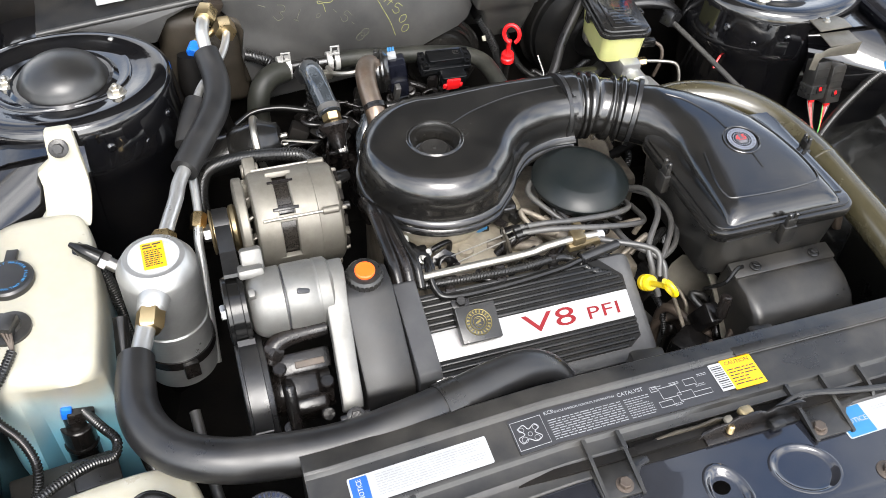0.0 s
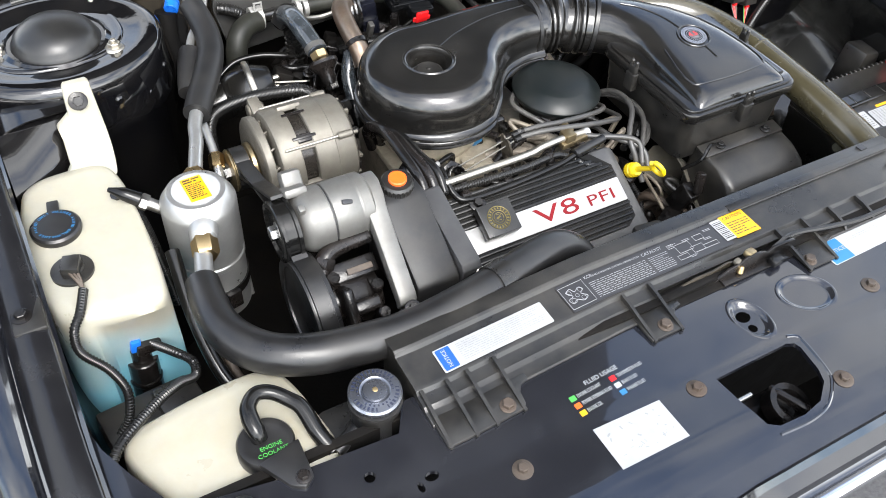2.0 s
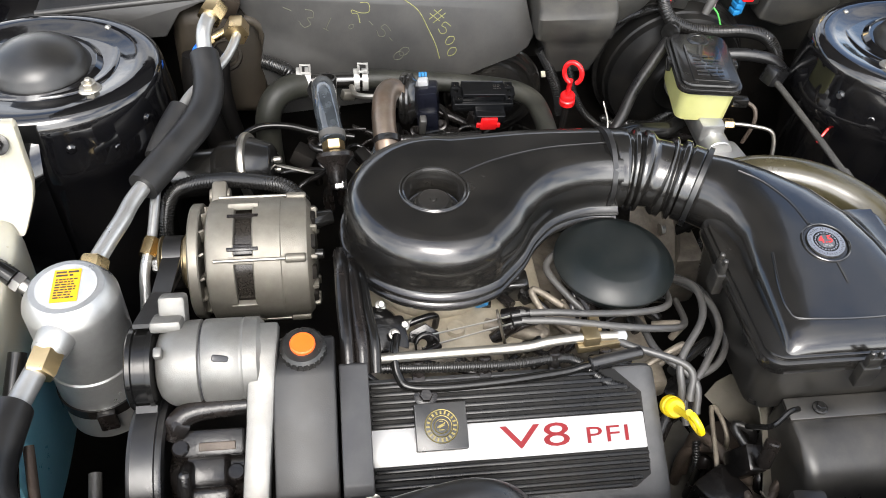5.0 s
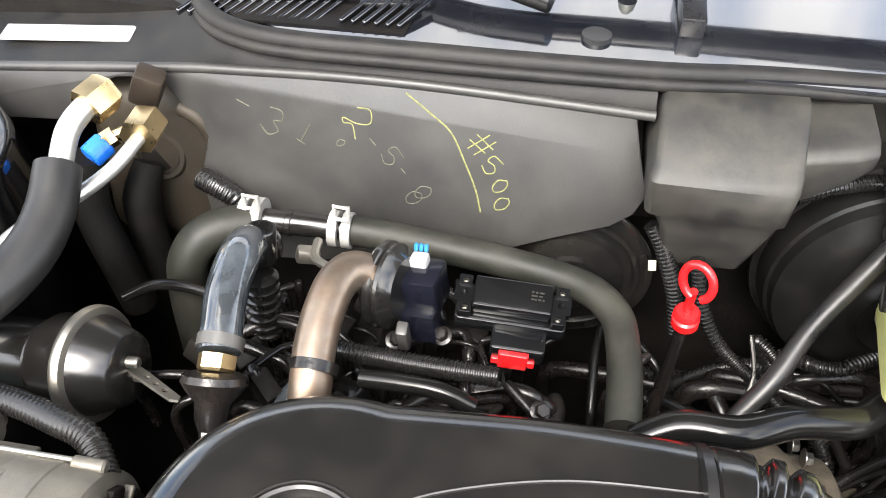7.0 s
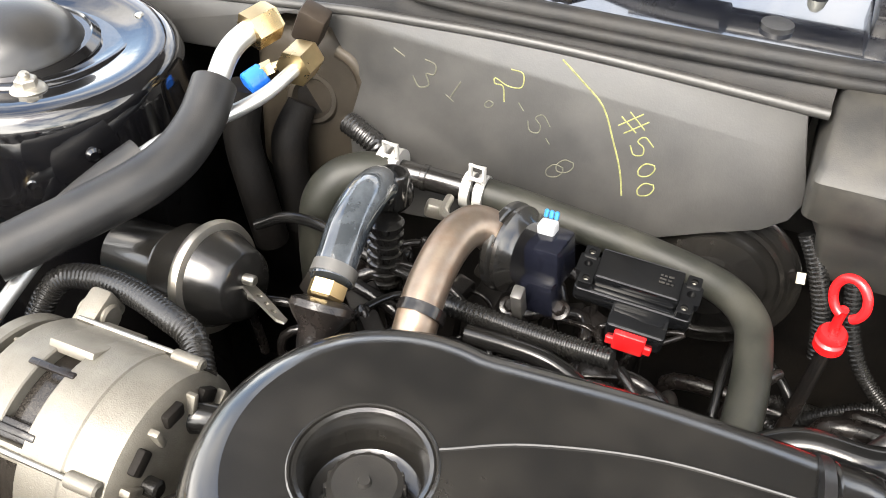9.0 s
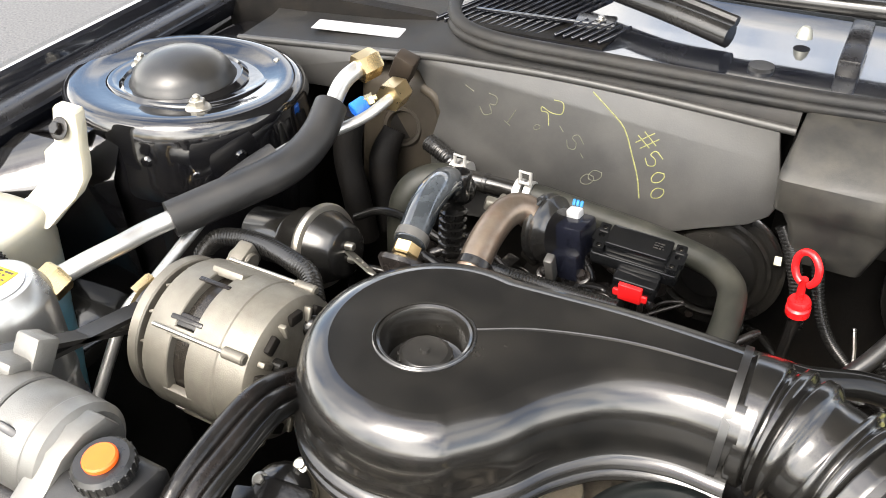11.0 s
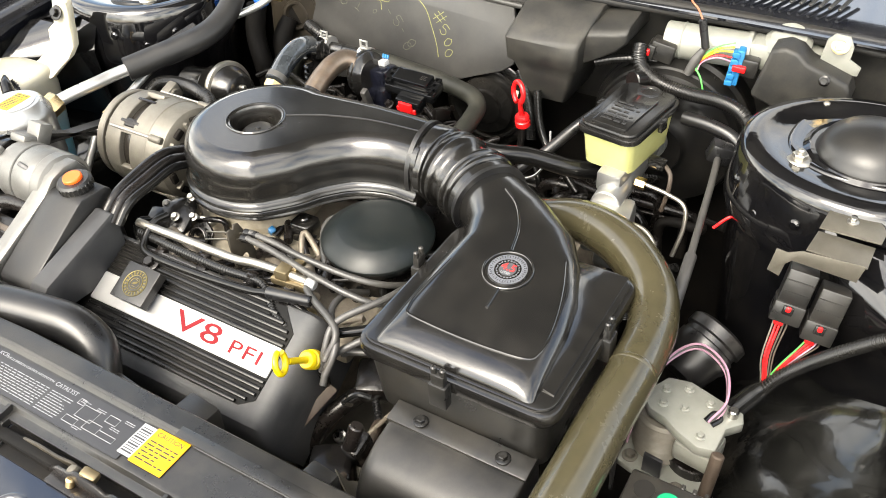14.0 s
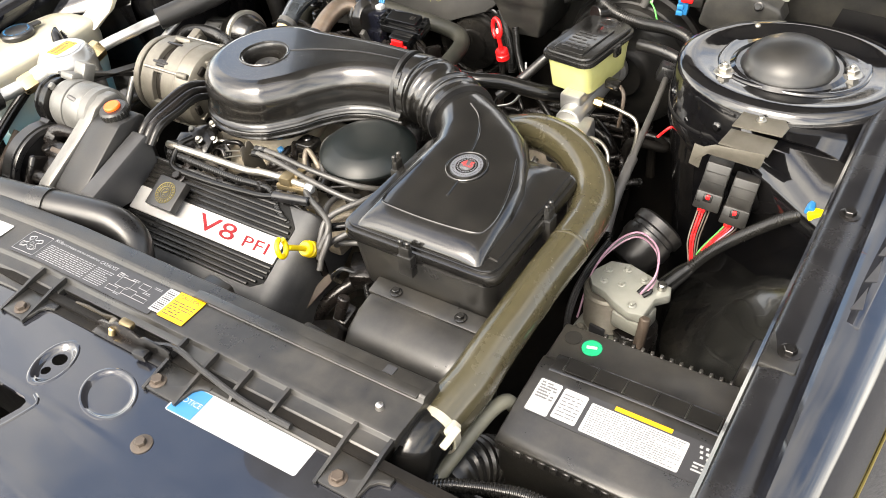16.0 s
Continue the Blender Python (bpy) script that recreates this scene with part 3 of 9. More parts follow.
latch = [(-0.069, -0.806), (0.040, -0.805), (0.049, -0.809), (0.051, -0.817), (0.044, -0.850), (0.036, -0.866), (0.013, -0.883), (-0.015, -0.888), (-0.050, -0.886), (-0.062, -0.878), (-0.067, -0.844)]
holes = [latch, ring_pts(-0.468, -0.724, 0.006, n=14), ring_pts(-0.514, -0.737, 0.0085, n=16), ring_pts(-0.413, -0.751, 0.0075, 0.0055, n=14), ring_pts(-0.428, -0.757, 0.0035, 0.006, n=12),
         ring_pts(0.029, -0.757, 0.0215, 0.031, 40, 0.15), ring_pts(0.121, -0.757, 0.037, 0.028, 40, -0.35)]
b = plate(outl, 0.866, 0.872, holes=holes)
panel = single("header_panel", b, HEADER, "glossy black painted header panel above the radiator", "header panel", kind="structure")
# front roll of the panel and grille edge
rows = []
for x in [i * 0.05 for i in range(-14, 15)]:
    y0 = -0.925 + 0.6 * max(0, abs(x) - 0.2) ** 2.2
    rows.append([(x, y0 + 0.001, 0.869), (x, y0 - 0.012, 0.878), (x, y0 - 0.026, 0.874), (x, y0 - 0.036, 0.855), (x, y0 - 0.04, 0.80), (x, y0 - 0.04, 0.45)])
single("nose_panel", sheet(rows, 0.002), PAINT, "glossy black nose panel at the front edge", "nose panel", kind="structure")
b = B()
tube([(x, -0.966 + 0.6 * max(0, abs(x) - 0.2) ** 2.2, 0.852) for x in [i * 0.05 for i in range(-14, 15)]], 0.008, 10, 2, bm=b)
single("trim_grille", b, CHROME, "bright chrome strip along the grille", "trim", kind="structure")
# pressed dishes with rounded lips, and a lower black closing sheet
for cx, cy, rx, ry, rot, prof, bores in ((0.029, -0.757, 0.0215, 0.031, 0.15, ((1.10, 0.0002), (1.04, 0.0009), (0.98, 0.0009), (0.90, 0.0), (0.80, -0.0025), (0.72, -0.0045), (0.66, -0.0050)), [ring_pts(0.026, -0.749, 0.0098, 0.0082, n=20), ring_pts(0.025, -0.7675, 0.0058, n=14)]),
                                       (0.121, -0.757, 0.037, 0.028, -0.35, ((1.07, 0.0002), (1.02, 0.0008), (0.97, 0.0006), (0.91, -0.0006), (0.84, -0.0018), (0.76, -0.0022)), [])):
    rings = [[(x, y, 0.872 + dz) for x, y in ring_pts(cx, cy, rx * k, ry * k, 40, rot)] for k, dz in prof]
    b = loft(rings, cap0=False, cap1=False)
    k, dz = prof[-1]
    join(b, plate(ring_pts(cx, cy, rx * k, ry * k, 40, rot), 0.871 + dz, 0.872 + dz, holes=bores))
    part("pressed_dish", b, HEADER, panel, angle=60)
b = B()
pts = [(-0.009 + (x + 0.009) * 1.17, -0.845 + (y + 0.845) * 1.20, 0.8708) for x, y in latch]
tube(pts[1:-2], 0.0026, 8, 5, bm=b)
part("pressed_rib", b, HEADER, panel)
# radiator back and floor are near-black, with deep shade in their colour
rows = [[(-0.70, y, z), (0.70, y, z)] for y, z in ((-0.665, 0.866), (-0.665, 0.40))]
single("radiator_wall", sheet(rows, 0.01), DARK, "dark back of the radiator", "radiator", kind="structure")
single("bay_floor", box((0, -0.2, 0.33), (1.4, 1.1, 0.02), w=0), DARK, "grimy floor below the engine, near-black for deep shade", "undertray", kind="structure")

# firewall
# near-black colour stands in for shade behind the engine
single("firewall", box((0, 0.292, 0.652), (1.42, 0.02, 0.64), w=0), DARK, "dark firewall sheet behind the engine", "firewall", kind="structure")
m = Matrix(((1, 0, 0, 0), (0, 0.28, -1, 0.19 - 0.28 * 0.9), (0, 1, 0.28, 0), (0, 0, 0, 1)))
outl = [(-0.62, 0.935), (-0.45, 0.950), (-0.36, 0.958), (-0.2, 0.967), (-0.1, 0.966), (0.062, 0.961), (0.052, 0.955), (0.060, 0.925), (0.070, 0.892), (0.062, 0.874), (0.044, 0.861), (0.0, 0.845), (-0.05, 0.825), (-0.1, 0.805), (-0.31, 0.785), (-0.327, 0.86), (-0.318, 0.90),
        (-0.326, 0.915), (-0.340, 0.925), (-0.352, 0.940), (-0.372, 0.947), (-0.40, 0.944), (-0.430, 0.932), (-0.452, 0.90), (-0.62, 0.89)]
insul = single("firewall_insulator", plate(outl, -0.004, 0.004, m, w=0.0015), GREYPL, "grey moulded firewall insulator with yellow chalk marks", "insulator", kind="structure")
b = B()
ledge = ((-0.62, 0.935, 0.40), (-0.45, 0.950, 0.38), (-0.36, 0.958, 0.315), (-0.325, 0.961, 0.252), (-0.28, 0.963, 0.222), (-0.2, 0.966, 0.217), (-0.1, 0.966, 0.219), (0.066, 0.961, 0.226))
tube([(x, 0.1865 + 0.28 * (z - 0.9), z - 0.001) for x, z, y in ledge], 0.0045, 12, 4, bm=b)
part("pressed_ridge", b, GREYPL, insul)
rows = []
for x, z, y in ledge:
    y0 = 0.186 + 0.28 * (z - 0.9)
    rows.append([(x, y0, z + 0.0005), (x, y0 + 0.35 * (y - y0), z + 0.12 * (0.985 - z)), (x, y0 + 0.7 * (y - y0), z + 0.5 * (0.985 - z)), (x, y, 0.983)])
# ledge takes the black seal colour to imitate its shaded slope
part("upper_ledge", sheet(rows, 0.002), SEAL, insul, "sloping top ledge, coloured dark as if shaded", angle=60)
# chalk writing on the insulator


def chalk(rows, r, material):
    b = B()
    for row in rows:
        tube([m @ Vector((x, z, 0.0042)) for x, z in row], r, 5, 4, bm=b)
    part("chalk_mark", b, material, insul)


chalk([[(-0.140, 0.957), (-0.121, 0.944), (-0.100, 0.928), (-0.086, 0.903), (-0.075, 0.880), (-0.069, 0.860)]], 0.0008, CHALK)
GLYPH = {"#": [[(-0.2, -0.5), (0.0, 0.5)], [(0.15, -0.5), (0.35, 0.5)], [(-0.35, 0.15), (0.5, 0.2)], [(-0.4, -0.2), (0.4, -0.12)]],
         "5": [[(0.35, 0.5), (-0.25, 0.45), (-0.3, 0.05), (0.1, 0.1), (0.35, -0.15), (0.1, -0.48), (-0.35, -0.35)]],
         "0": [[(0.05, 0.5), (-0.3, 0.15), (-0.25, -0.35), (0.05, -0.5), (0.32, -0.1), (0.25, 0.35), (0.0, 0.5)]],
         "2": [[(-0.35, 0.2), (-0.05, 0.5), (0.3, 0.25), (0.05, -0.15), (-0.35, -0.4), (-0.2, -0.5), (0.0, -0.3), (0.45, -0.5)]],
         "8": [[(0.0, 0.0), (-0.28, 0.25), (0.0, 0.5), (0.28, 0.25), (0.0, 0.0), (-0.3, -0.25), (0.0, -0.5), (0.3, -0.25), (0.0, 0.0)]],
         "3": [[(-0.3, 0.4), (0.1, 0.5), (0.25, 0.2), (0.0, 0.03), (0.3, -0.2), (0.05, -0.5), (-0.35, -0.35)]],
         "1": [[(0.0, 0.5), (0.0, -0.5)], [(-0.25, -0.5), (0.25, -0.5)]], "-": [[(-0.3, 0.0), (0.3, 0.05)]], ".": [[(0.0, -0.45), (0.06, -0.5)]]}


def scribble(ch, x, z, size, turn, r, material):
    c, sn = math.cos(radians(turn)), math.sin(radians(turn))
    chalk([[(x + size * (u * c - v * sn), z + size * (u * sn + v * c)) for u, v in line] for line in GLYPH[ch]], r, material)


for ch, x, z, size in (("#", -0.074, 0.921, 0.022), ("5", -0.063, 0.903, 0.017), ("0", -0.054, 0.886, 0.015), ("0", -0.051, 0.870, 0.015)):
    scribble(ch, x, z, size, -42, 0.00065, CHALK)
for ch, x, z, size in (("2", -0.180, 0.930, 0.026), ("-", -0.168, 0.912, 0.013), ("5", -0.151, 0.901, 0.018), ("-", -0.140, 0.889, 0.010), ("0", -0.196, 0.908, 0.008), ("0", -0.129, 0.866, 0.016), ("0", -0.121, 0.872, 0.016)):
    scribble(ch, x, z, size, -52, 0.0006, CHALK if ch == "2" else CHALK_D)
for ch, x, z, size in (("-", -0.284, 0.933, 0.020), ("3", -0.257, 0.920, 0.025), ("1", -0.228, 0.913, 0.018)):
    scribble(ch, x, z, size, -28, 0.0007, CHALK_D)

rows = [[(x, 0.273, 0.80), (x, 0.272, 0.90), (x, 0.271, 0.962), (x, 0.262, 0.980), (x, 0.240, 0.984)] for x in [0.06 + 0.04 * i for i in range(17)]]
single("wall_firewall_upper", sheet(rows, 0.003), MODULE, "dull dark grey upper firewall panel", "firewall", kind="structure")
# cowl, weatherstrip, grille, wipers
rows = []
for x in [i * 0.05 for i in range(-15, 16)]:
    y0 = 0.232 + 0.16 * min(1.0, max(0.0, (-0.28 - x) / 0.10))
    rows.append([(x, y0, 0.9855), (x, max(y0 + 0.01, 0.262), 0.9858), (x, max(y0 + 0.02, 0.30), 0.9862), (x, max(y0 + 0.03, 0.38), 0.988), (x, 0.46, 0.991)])
cowl = single("cowl_panel", sheet(rows, 0.003), PAINT, "glossy black cowl panel below the windscreen", "cowl", kind="structure")
b = B()
roll = [(-0.70, 0.42, 0.985), (-0.50, 0.42, 0.988), (-0.42, 0.405, 0.990), (-0.38, 0.36, 0.991), (-0.358, 0.30, 0.991), (-0.328, 0.252, 0.990), (-0.288, 0.227, 0.990), (-0.235, 0.220, 0.989), (-0.144, 0.2215, 0.989), (-0.05, 0.225, 0.988), (0.07, 0.232, 0.987), (0.175, 0.245, 0.986), (0.4, 0.255, 0.984), (0.6, 0.258, 0.976), (0.7, 0.258, 0.966)]
tube([(x, y, z - 0.003) for x, y, z in roll], 0.0088, 14, 5, bm=b)
tube([(x, y - 0.010, z - 0.0085) for x, y, z in roll], 0.0055, 10, 5, bm=b)
seal = single("weatherstrip", b, SEAL, "black rubber hood weatherstrip along the cowl", "seal", kind="structure")
single("windscreen", box((0, 0.80, 1.17), (1.36, 0.85, 0.006), (27, 0, 0), w=0.002), GLASS, "dark tinted windscreen glass", "windscreen", kind="structure")
# hood, standing open on its hinges at the cowl
hd = frame_m((0, 0.55, 1.25), (1, 0.55, 1.25), (0, -0.85, -0.53))
hood = single("hood", plate(rrect(0, 0.66, 1.46, 1.30, 0.06), 0, 0.02, hd @ pose(0, 0, 0), w=0.006), PLASTIC_M, "open black hood over the engine bay", "hood", kind="structure")
part("hood_liner", plate(rrect(0, 0.62, 1.25, 1.05, 0.08), 0.022, 0.034, hd, w=0.005), LINER, hood, "grey felt hood liner")
for s in (-1, 1):
    part("hinge_arm", tube([(s * 0.70, 0.40, 0.99), (s * 0.705, 0.44, 1.08), (s * 0.70, 0.50, 1.18), (s * 0.69, 0.52, 1.29)], 0.012, 10, 5), PAINT, hood)


# ---- engine: intake ----
def air_cleaner():
    t = thing("air_cleaner", (-0.11, -0.19, 0.80), "satin black plastic air cleaner housing with a swan neck duct", "air cleaner")
    # outline of the drum and its duct, anticlockwise
    c, r = (-0.112, -0.188), 0.1075
    out = [(c[0] + r * math.cos(a), c[1] + r * math.sin(a)) for a in (radians(78 + 4 * i) for i in range(57))]
    front = smooth_path([(out[-1][0], out[-1][1], 0), (-0.025, -0.246, 0), (-0.004, -0.214, 0), (0.026, -0.186, 0), (0.066, -0.172, 0), (0.107, -0.172, 0)], 7)
    back = smooth_path([(0.107, -0.078, 0), (0.06, -0.076, 0), (0.0, -0.076, 0), (-0.055, -0.08, 0), (out[0][0], out[0][1], 0)], 6)
    line = out + [(p.x, p.y) for p in front[1:]] + [(p.x, p.y) for p in back[:-1]]
    n = len(line)

    def inset(d):
        res = []
        for i in range(n):
            a, b = Vector(line[i - 1]), Vector(line[(i + 1) % n])
            e = (b - a).normalized()
            if line[i][0] > 0.1065:
                e = Vector((1, 0)) if line[i][1] < -0.12 else Vector((-1, 0))
            res.append((line[i][0] - e.y * d, line[i][1] + e.x * d))
        return res

    prof = [(0.012, 0.844), (0.003, 0.846), (-0.001, 0.8485), (-0.0045, 0.850), (-0.0055, 0.8525), (-0.0045, 0.855), (-0.0005, 0.8565), (0.001, 0.859), (-0.0005, 0.8615), (-0.005, 0.863), (-0.006, 0.8655), (-0.005, 0.868), (-0.001, 0.8695), (0.0015, 0.873), (0.0015, 0.884), (0.0005, 0.890), (0.0, 0.902), (0.0025, 0.914), (0.008, 0.924), (0.015, 0.930), (0.024, 0.9325), (0.027, 0.933)]
    rings = [[(x, y, z) for x, y in inset(d)] for d, z in prof]
    b = loft(rings, cap1=False)
    # top with the round well
    top = inset(0.027)
    well = ring_pts(-0.119, -0.194, 0.0365, n=40)
    join(b, plate(top, 0.9325, 0.933, holes=[well]))
    lathe([(0.0365, 0.0), (0.0355, 0.001), (0.0335, 0.0), (0.0315, -0.005), (0.0300, -0.028), (0.027, -0.030), (0.0, -0.030)], (-0.119, -0.194, 0.933), seg=48, bm=b, caps=False)
    body = part("housing", b, PLASTIC_G, t, angle=40)
    # moulded ridge line from the well along the duct
    rb = B()
    tube([(-0.088, -0.170, 0.9332), (-0.045, -0.148, 0.9334), (0.02, -0.130, 0.9334), (0.10, -0.124, 0.933)], 0.0009, 6, 6, bm=rb)
    part("ridge", rb, PLASTIC_G, t)
    rim = B()
    pts = [Vector((x, y, 0.9334)) for x, y in ring_pts(-0.119, -0.194, 0.0378, n=40)]
    tube(pts + [pts[0]], 0.0012, 6, 1, bm=rim)
    part("well_rim", rim, PLASTIC_G, t)
    # ribbed wing nut
    b = lathe([(0.0, 0.0), (0.02, 0.0), (0.02, 0.012), (0.017, 0.0145), (0.004, 0.0145), (0.003, 0.0165), (0, 0.0165)], (-0.119, -0.194, 0.9035), seg=40)
    knob = part("knob", b, PLASTIC_M, t, "ribbed black hold-down knob")
    for i in range(16):
        a = 2 * math.pi * i / 16
        part("rib", box((-0.119 + 0.02 * math.cos(a), -0.194 + 0.02 * math.sin(a), 0.9095), (0.003, 0.0035, 0.011), (0, 0, math.degrees(a)), 0.0006, 1), PLASTIC_M, knob)
    # lower bowl
    b = lathe([(0.098, 0.052), (0.100, 0.048), (0.095, 0.040), (0.086, 0.032), (0.0, 0.032)], (-0.114, -0.190, 0.800), seg=56)
    part("lower_bowl", b, PLASTIC, t)
    return t


air_cleaner()


def bellows():
    """Ribbed duct between the air cleaner and the filter box."""
    t = thing("intake_bellows", (0.15, -0.14, 0.85), "ribbed black rubber intake bellows", "intake duct")
    line = smooth_path([(0.092, -0.124, 0.893), (0.12, -0.124, 0.892), (0.15, -0.132, 0.891), (0.185, -0.147, 0.889), (0.21, -0.162, 0.887)], 20)
    prof = {0: 0.046, 6: 0.0488, 7: 0.0515, 16: 0.0520, 20: 0.0515, 22: 0.0465, 24: 0.0465, 26: 0.0530, 29: 0.0535, 31: 0.0470, 32: 0.0465, 34: 0.0530, 37: 0.0530, 39: 0.0460, 41: 0.0450, 46: 0.0455, 48: 0.0450, 50: 0.0525,
            53: 0.0530, 55: 0.0455, 56: 0.0455, 58: 0.0530, 61: 0.0530, 63: 0.0465, 64: 0.0500, 72: 0.0500, 75: 0.0490, 76: 0.0440, 80: 0.0435}
    ks = sorted(prof)
    rings = []
    for i, p in enumerate(line):
        d = (line[min(i + 1, len(line) - 1)] - line[max(i - 1, 0)]).normalized()
        # ribs lean over in the middle of the bend
        r = float(np.interp(i, ks, [prof[k] for k in ks]))
        side = Vector((0, 0, 1)).cross(d).normalized()
        up = d.cross(side)
        lean = 0.012 * math.sin(math.pi * min(1.0, max(0.0, (i - 36) / 16)))
        rings.append([p + d * lean * math.sin(a) + r * (math.cos(a) * side * 0.98 + math.sin(a) * up * 0.92) for a in (2 * math.pi * j / 44 for j in range(44))])
    part("duct", loft(rings), PLASTIC_G, t, angle=70)
    for i in (2, 76):
        p, q = line[i], line[i + 1]
        part("clamp", lathe([(0.049, -0.003), (0.0505, -0.003), (0.0505, 0.003), (0.049, 0.003)], p, q - p, 44), RUBBER, t)
    return t


bellows()


def filter_box():
    t = thing("air_filter_box", (0.30, -0.31, 0.78), "satin black air filter box with a curved inlet lid", "air filter box")
    # lid dome: sections from the duct forwards
    def sect(c, half, height, zt, ang, n=22, sq=2.6):
        ca, sa = math.cos(radians(ang)), math.sin(radians(ang))
        ring = []
        for i in range(n * 2):
            a = 2 * math.pi * i / (n * 2)
            u = half * math.copysign(abs(math.cos(a)) ** (2 / sq), math.cos(a))
            w = height * math.copysign(abs(math.sin(a)) ** (2 / sq), math.sin(a))
            ring.append((c[0] + u * ca, c[1] + u * sa, zt - height + w))
        return ring
    rings = [sect((0.200, -0.156), 0.041, 0.042, 0.928, 62, sq=2.2), sect((0.225, -0.172), 0.045, 0.043, 0.930, 54, sq=2.3), sect((0.252, -0.196), 0.053, 0.044, 0.928, 43),
             sect((0.277, -0.23), 0.066, 0.045, 0.925, 30, sq=3), sect((0.289, -0.265), 0.076, 0.045, 0.9215, 18, sq=3.6), sect((0.297, -0.30), 0.082, 0.044, 0.917, 8, sq=4.2), sect((0.301, -0.335), 0.085, 0.042, 0.913, 2, sq=4.6),
             sect((0.3015, -0.365), 0.086, 0.038, 0.909, 0, sq=5), sect((0.302, -0.388), 0.087, 0.034, 0.9055, 0, sq=5), sect((0.302, -0.402), 0.088, 0.030, 0.9025, 0, sq=5), sect((0.302, -0.4115), 0.0885, 0.025, 0.898, 0, sq=5), sect((0.302, -0.4165), 0.0885, 0.019, 0.8925, 0, sq=5), sect((0.302, -0.4185), 0.0885, 0.012, 0.886, 0, sq=5)]
    dome = loft(rings)
    dome.normal_update()
    skin = BVHTree.FromBMesh(dome)

    def on_lid(pts):
        return [(x, y, skin.ray_cast(Vector((x, y, 1.2)), Vector((0, 0, -1)))[0].z + 0.0003) for x, y in pts]
    part("lid_dome", dome, PLASTIC_G, t, angle=55)
    # flared skirt from the dome's side to the lid's edge
    rows = []
    for x, y, ye, z in ((0.338, -0.214, -0.214, 0.8905), (0.346, -0.222, -0.221, 0.899), (0.353, -0.232, -0.230, 0.905), (0.361, -0.246, -0.242, 0.907), (0.372, -0.275, -0.270, 0.905), (0.380, -0.305, -0.30, 0.903), (0.3855, -0.335, -0.334, 0.900), (0.3885, -0.365, -0.366, 0.896), (0.390, -0.395, -0.398, 0.892)):
        p, q = Vector((x - 0.008, y, z)), Vector((0.402, ye, 0.8895))
        rows.append([p.lerp(q, k).xy.to_3d() + Vector((0, 0, 0.8895 + (z - 0.8895) * (1 - k) ** 2.4)) for k in (0.0, 0.1, 0.2, 0.32, 0.45, 0.6, 0.8, 1.0)])
    part("lid_skirt", sheet(rows, 0.0015), PLASTIC_G, t, angle=60)
    lid = B()
    o = rrect(0.3025, -0.3155, 0.222, 0.221, 0.022)
    plate(o, 0.866, 0.884, bm=lid, w=0.005)
    plate(rrect(0.3025, -0.3155, 0.212, 0.211, 0.02), 0.884, 0.888, bm=lid, w=0.002)
    part("lid", lid, PLASTIC_G, t)
    o = rrect(0.302, -0.315, 0.210, 0.208, 0.02)
    base = [[(0.302 + (x - 0.302) * k, -0.315 + (y + 0.315) * k, z) for x, y in o] for k, z in ((0.93, 0.79), (0.94, 0.80), (0.985, 0.858), (1.0, 0.867))]
    part("base", loft(base), PLASTIC_M, t)
    # raised panel line on the lid
    b = B()
    for pts in ([(0.238, -0.180), (0.262, -0.200), (0.281, -0.232), (0.290, -0.266)], [(0.302, -0.318), (0.303, -0.345)],
                [(0.236, -0.300), (0.229, -0.345), (0.229, -0.372), (0.240, -0.384), (0.300, -0.388), (0.360, -0.384), (0.373, -0.370), (0.372, -0.335), (0.361, -0.290), (0.346, -0.250)]):
        line = smooth_path([(x, y, 0) for x, y in pts], 8)
        tube(on_lid([(p.x, p.y) for p in line]), 0.0016, 8, 1, bm=b, smooth=False)
    part("ridge", b, PLASTIC_G, t)
    # round badge
    mb = frame_m(on_lid([(0.299, -0.292)])[0], (0.399, -0.292, on_lid([(0.299, -0.292)])[0][2]), (0, -0.12, 1))
    axis = mb.col[2].to_3d()
    b = lathe([(0, -0.002), (0.0215, -0.002), (0.0215, 0.0012), (0.0205, 0.0016), (0, 0.0016)], mb.translation, axis, 40)
    badge = part("badge", b, PLASTIC, t, "round silver badge with red numerals")
    pts = [mb @ Vector((x, y, 0.0006)) for x, y in ring_pts(0, 0, 0.0258, n=48)]
    part("ridge", tube(pts + [pts[0]], 0.0014, 8, 1), PLASTIC_G, t)
    part("badge_ring", lathe([(0.0142, 0.0015), (0.0142, 0.0021), (0.0204, 0.0021), (0.0204, 0.0015)], mb.translation, axis, 48, caps=False), BADGE_R, badge, "mottled silver ring")
    part("badge_centre", lathe([(0.0, 0.0019), (0.0092, 0.0019)], mb.translation, axis, 32, caps=False), BADGE_C, badge)
    b = B()
    for i in range(40):
        a = 2 * math.pi * i / 40
        join(b, box((0, 0, 0), (0.0007, 0.0020 + 0.0010 * (i % 3 == 0), 0.0004), w=0), mb @ Matrix.Rotation(a, 4, "Z") @ Matrix.Translation((0, 0.0173 + 0.0008 * (i % 2), 0.0022)))
    part("badge_print", b, INK, badge)
    b = B()
    for i in range(22):
        a = 2 * math.pi * (i + 0.5) / 22
        join(b, box((0, 0, 0), (0.0022, 0.0012, 0.0004), w=0), mb @ Matrix.Rotation(a, 4, "Z") @ Matrix.Translation((0, 0.0117, 0.0019)) @ Matrix.Rotation(0.5 if i % 2 else -0.3, 4, "Z"))
    part("badge_wreath", b, BADGE_R, badge)
    part("badge_numerals", letters("4.5", 0.0138, mb @ pose(0, 0.0022, 0.0023), 0.0004), RED_N, badge)
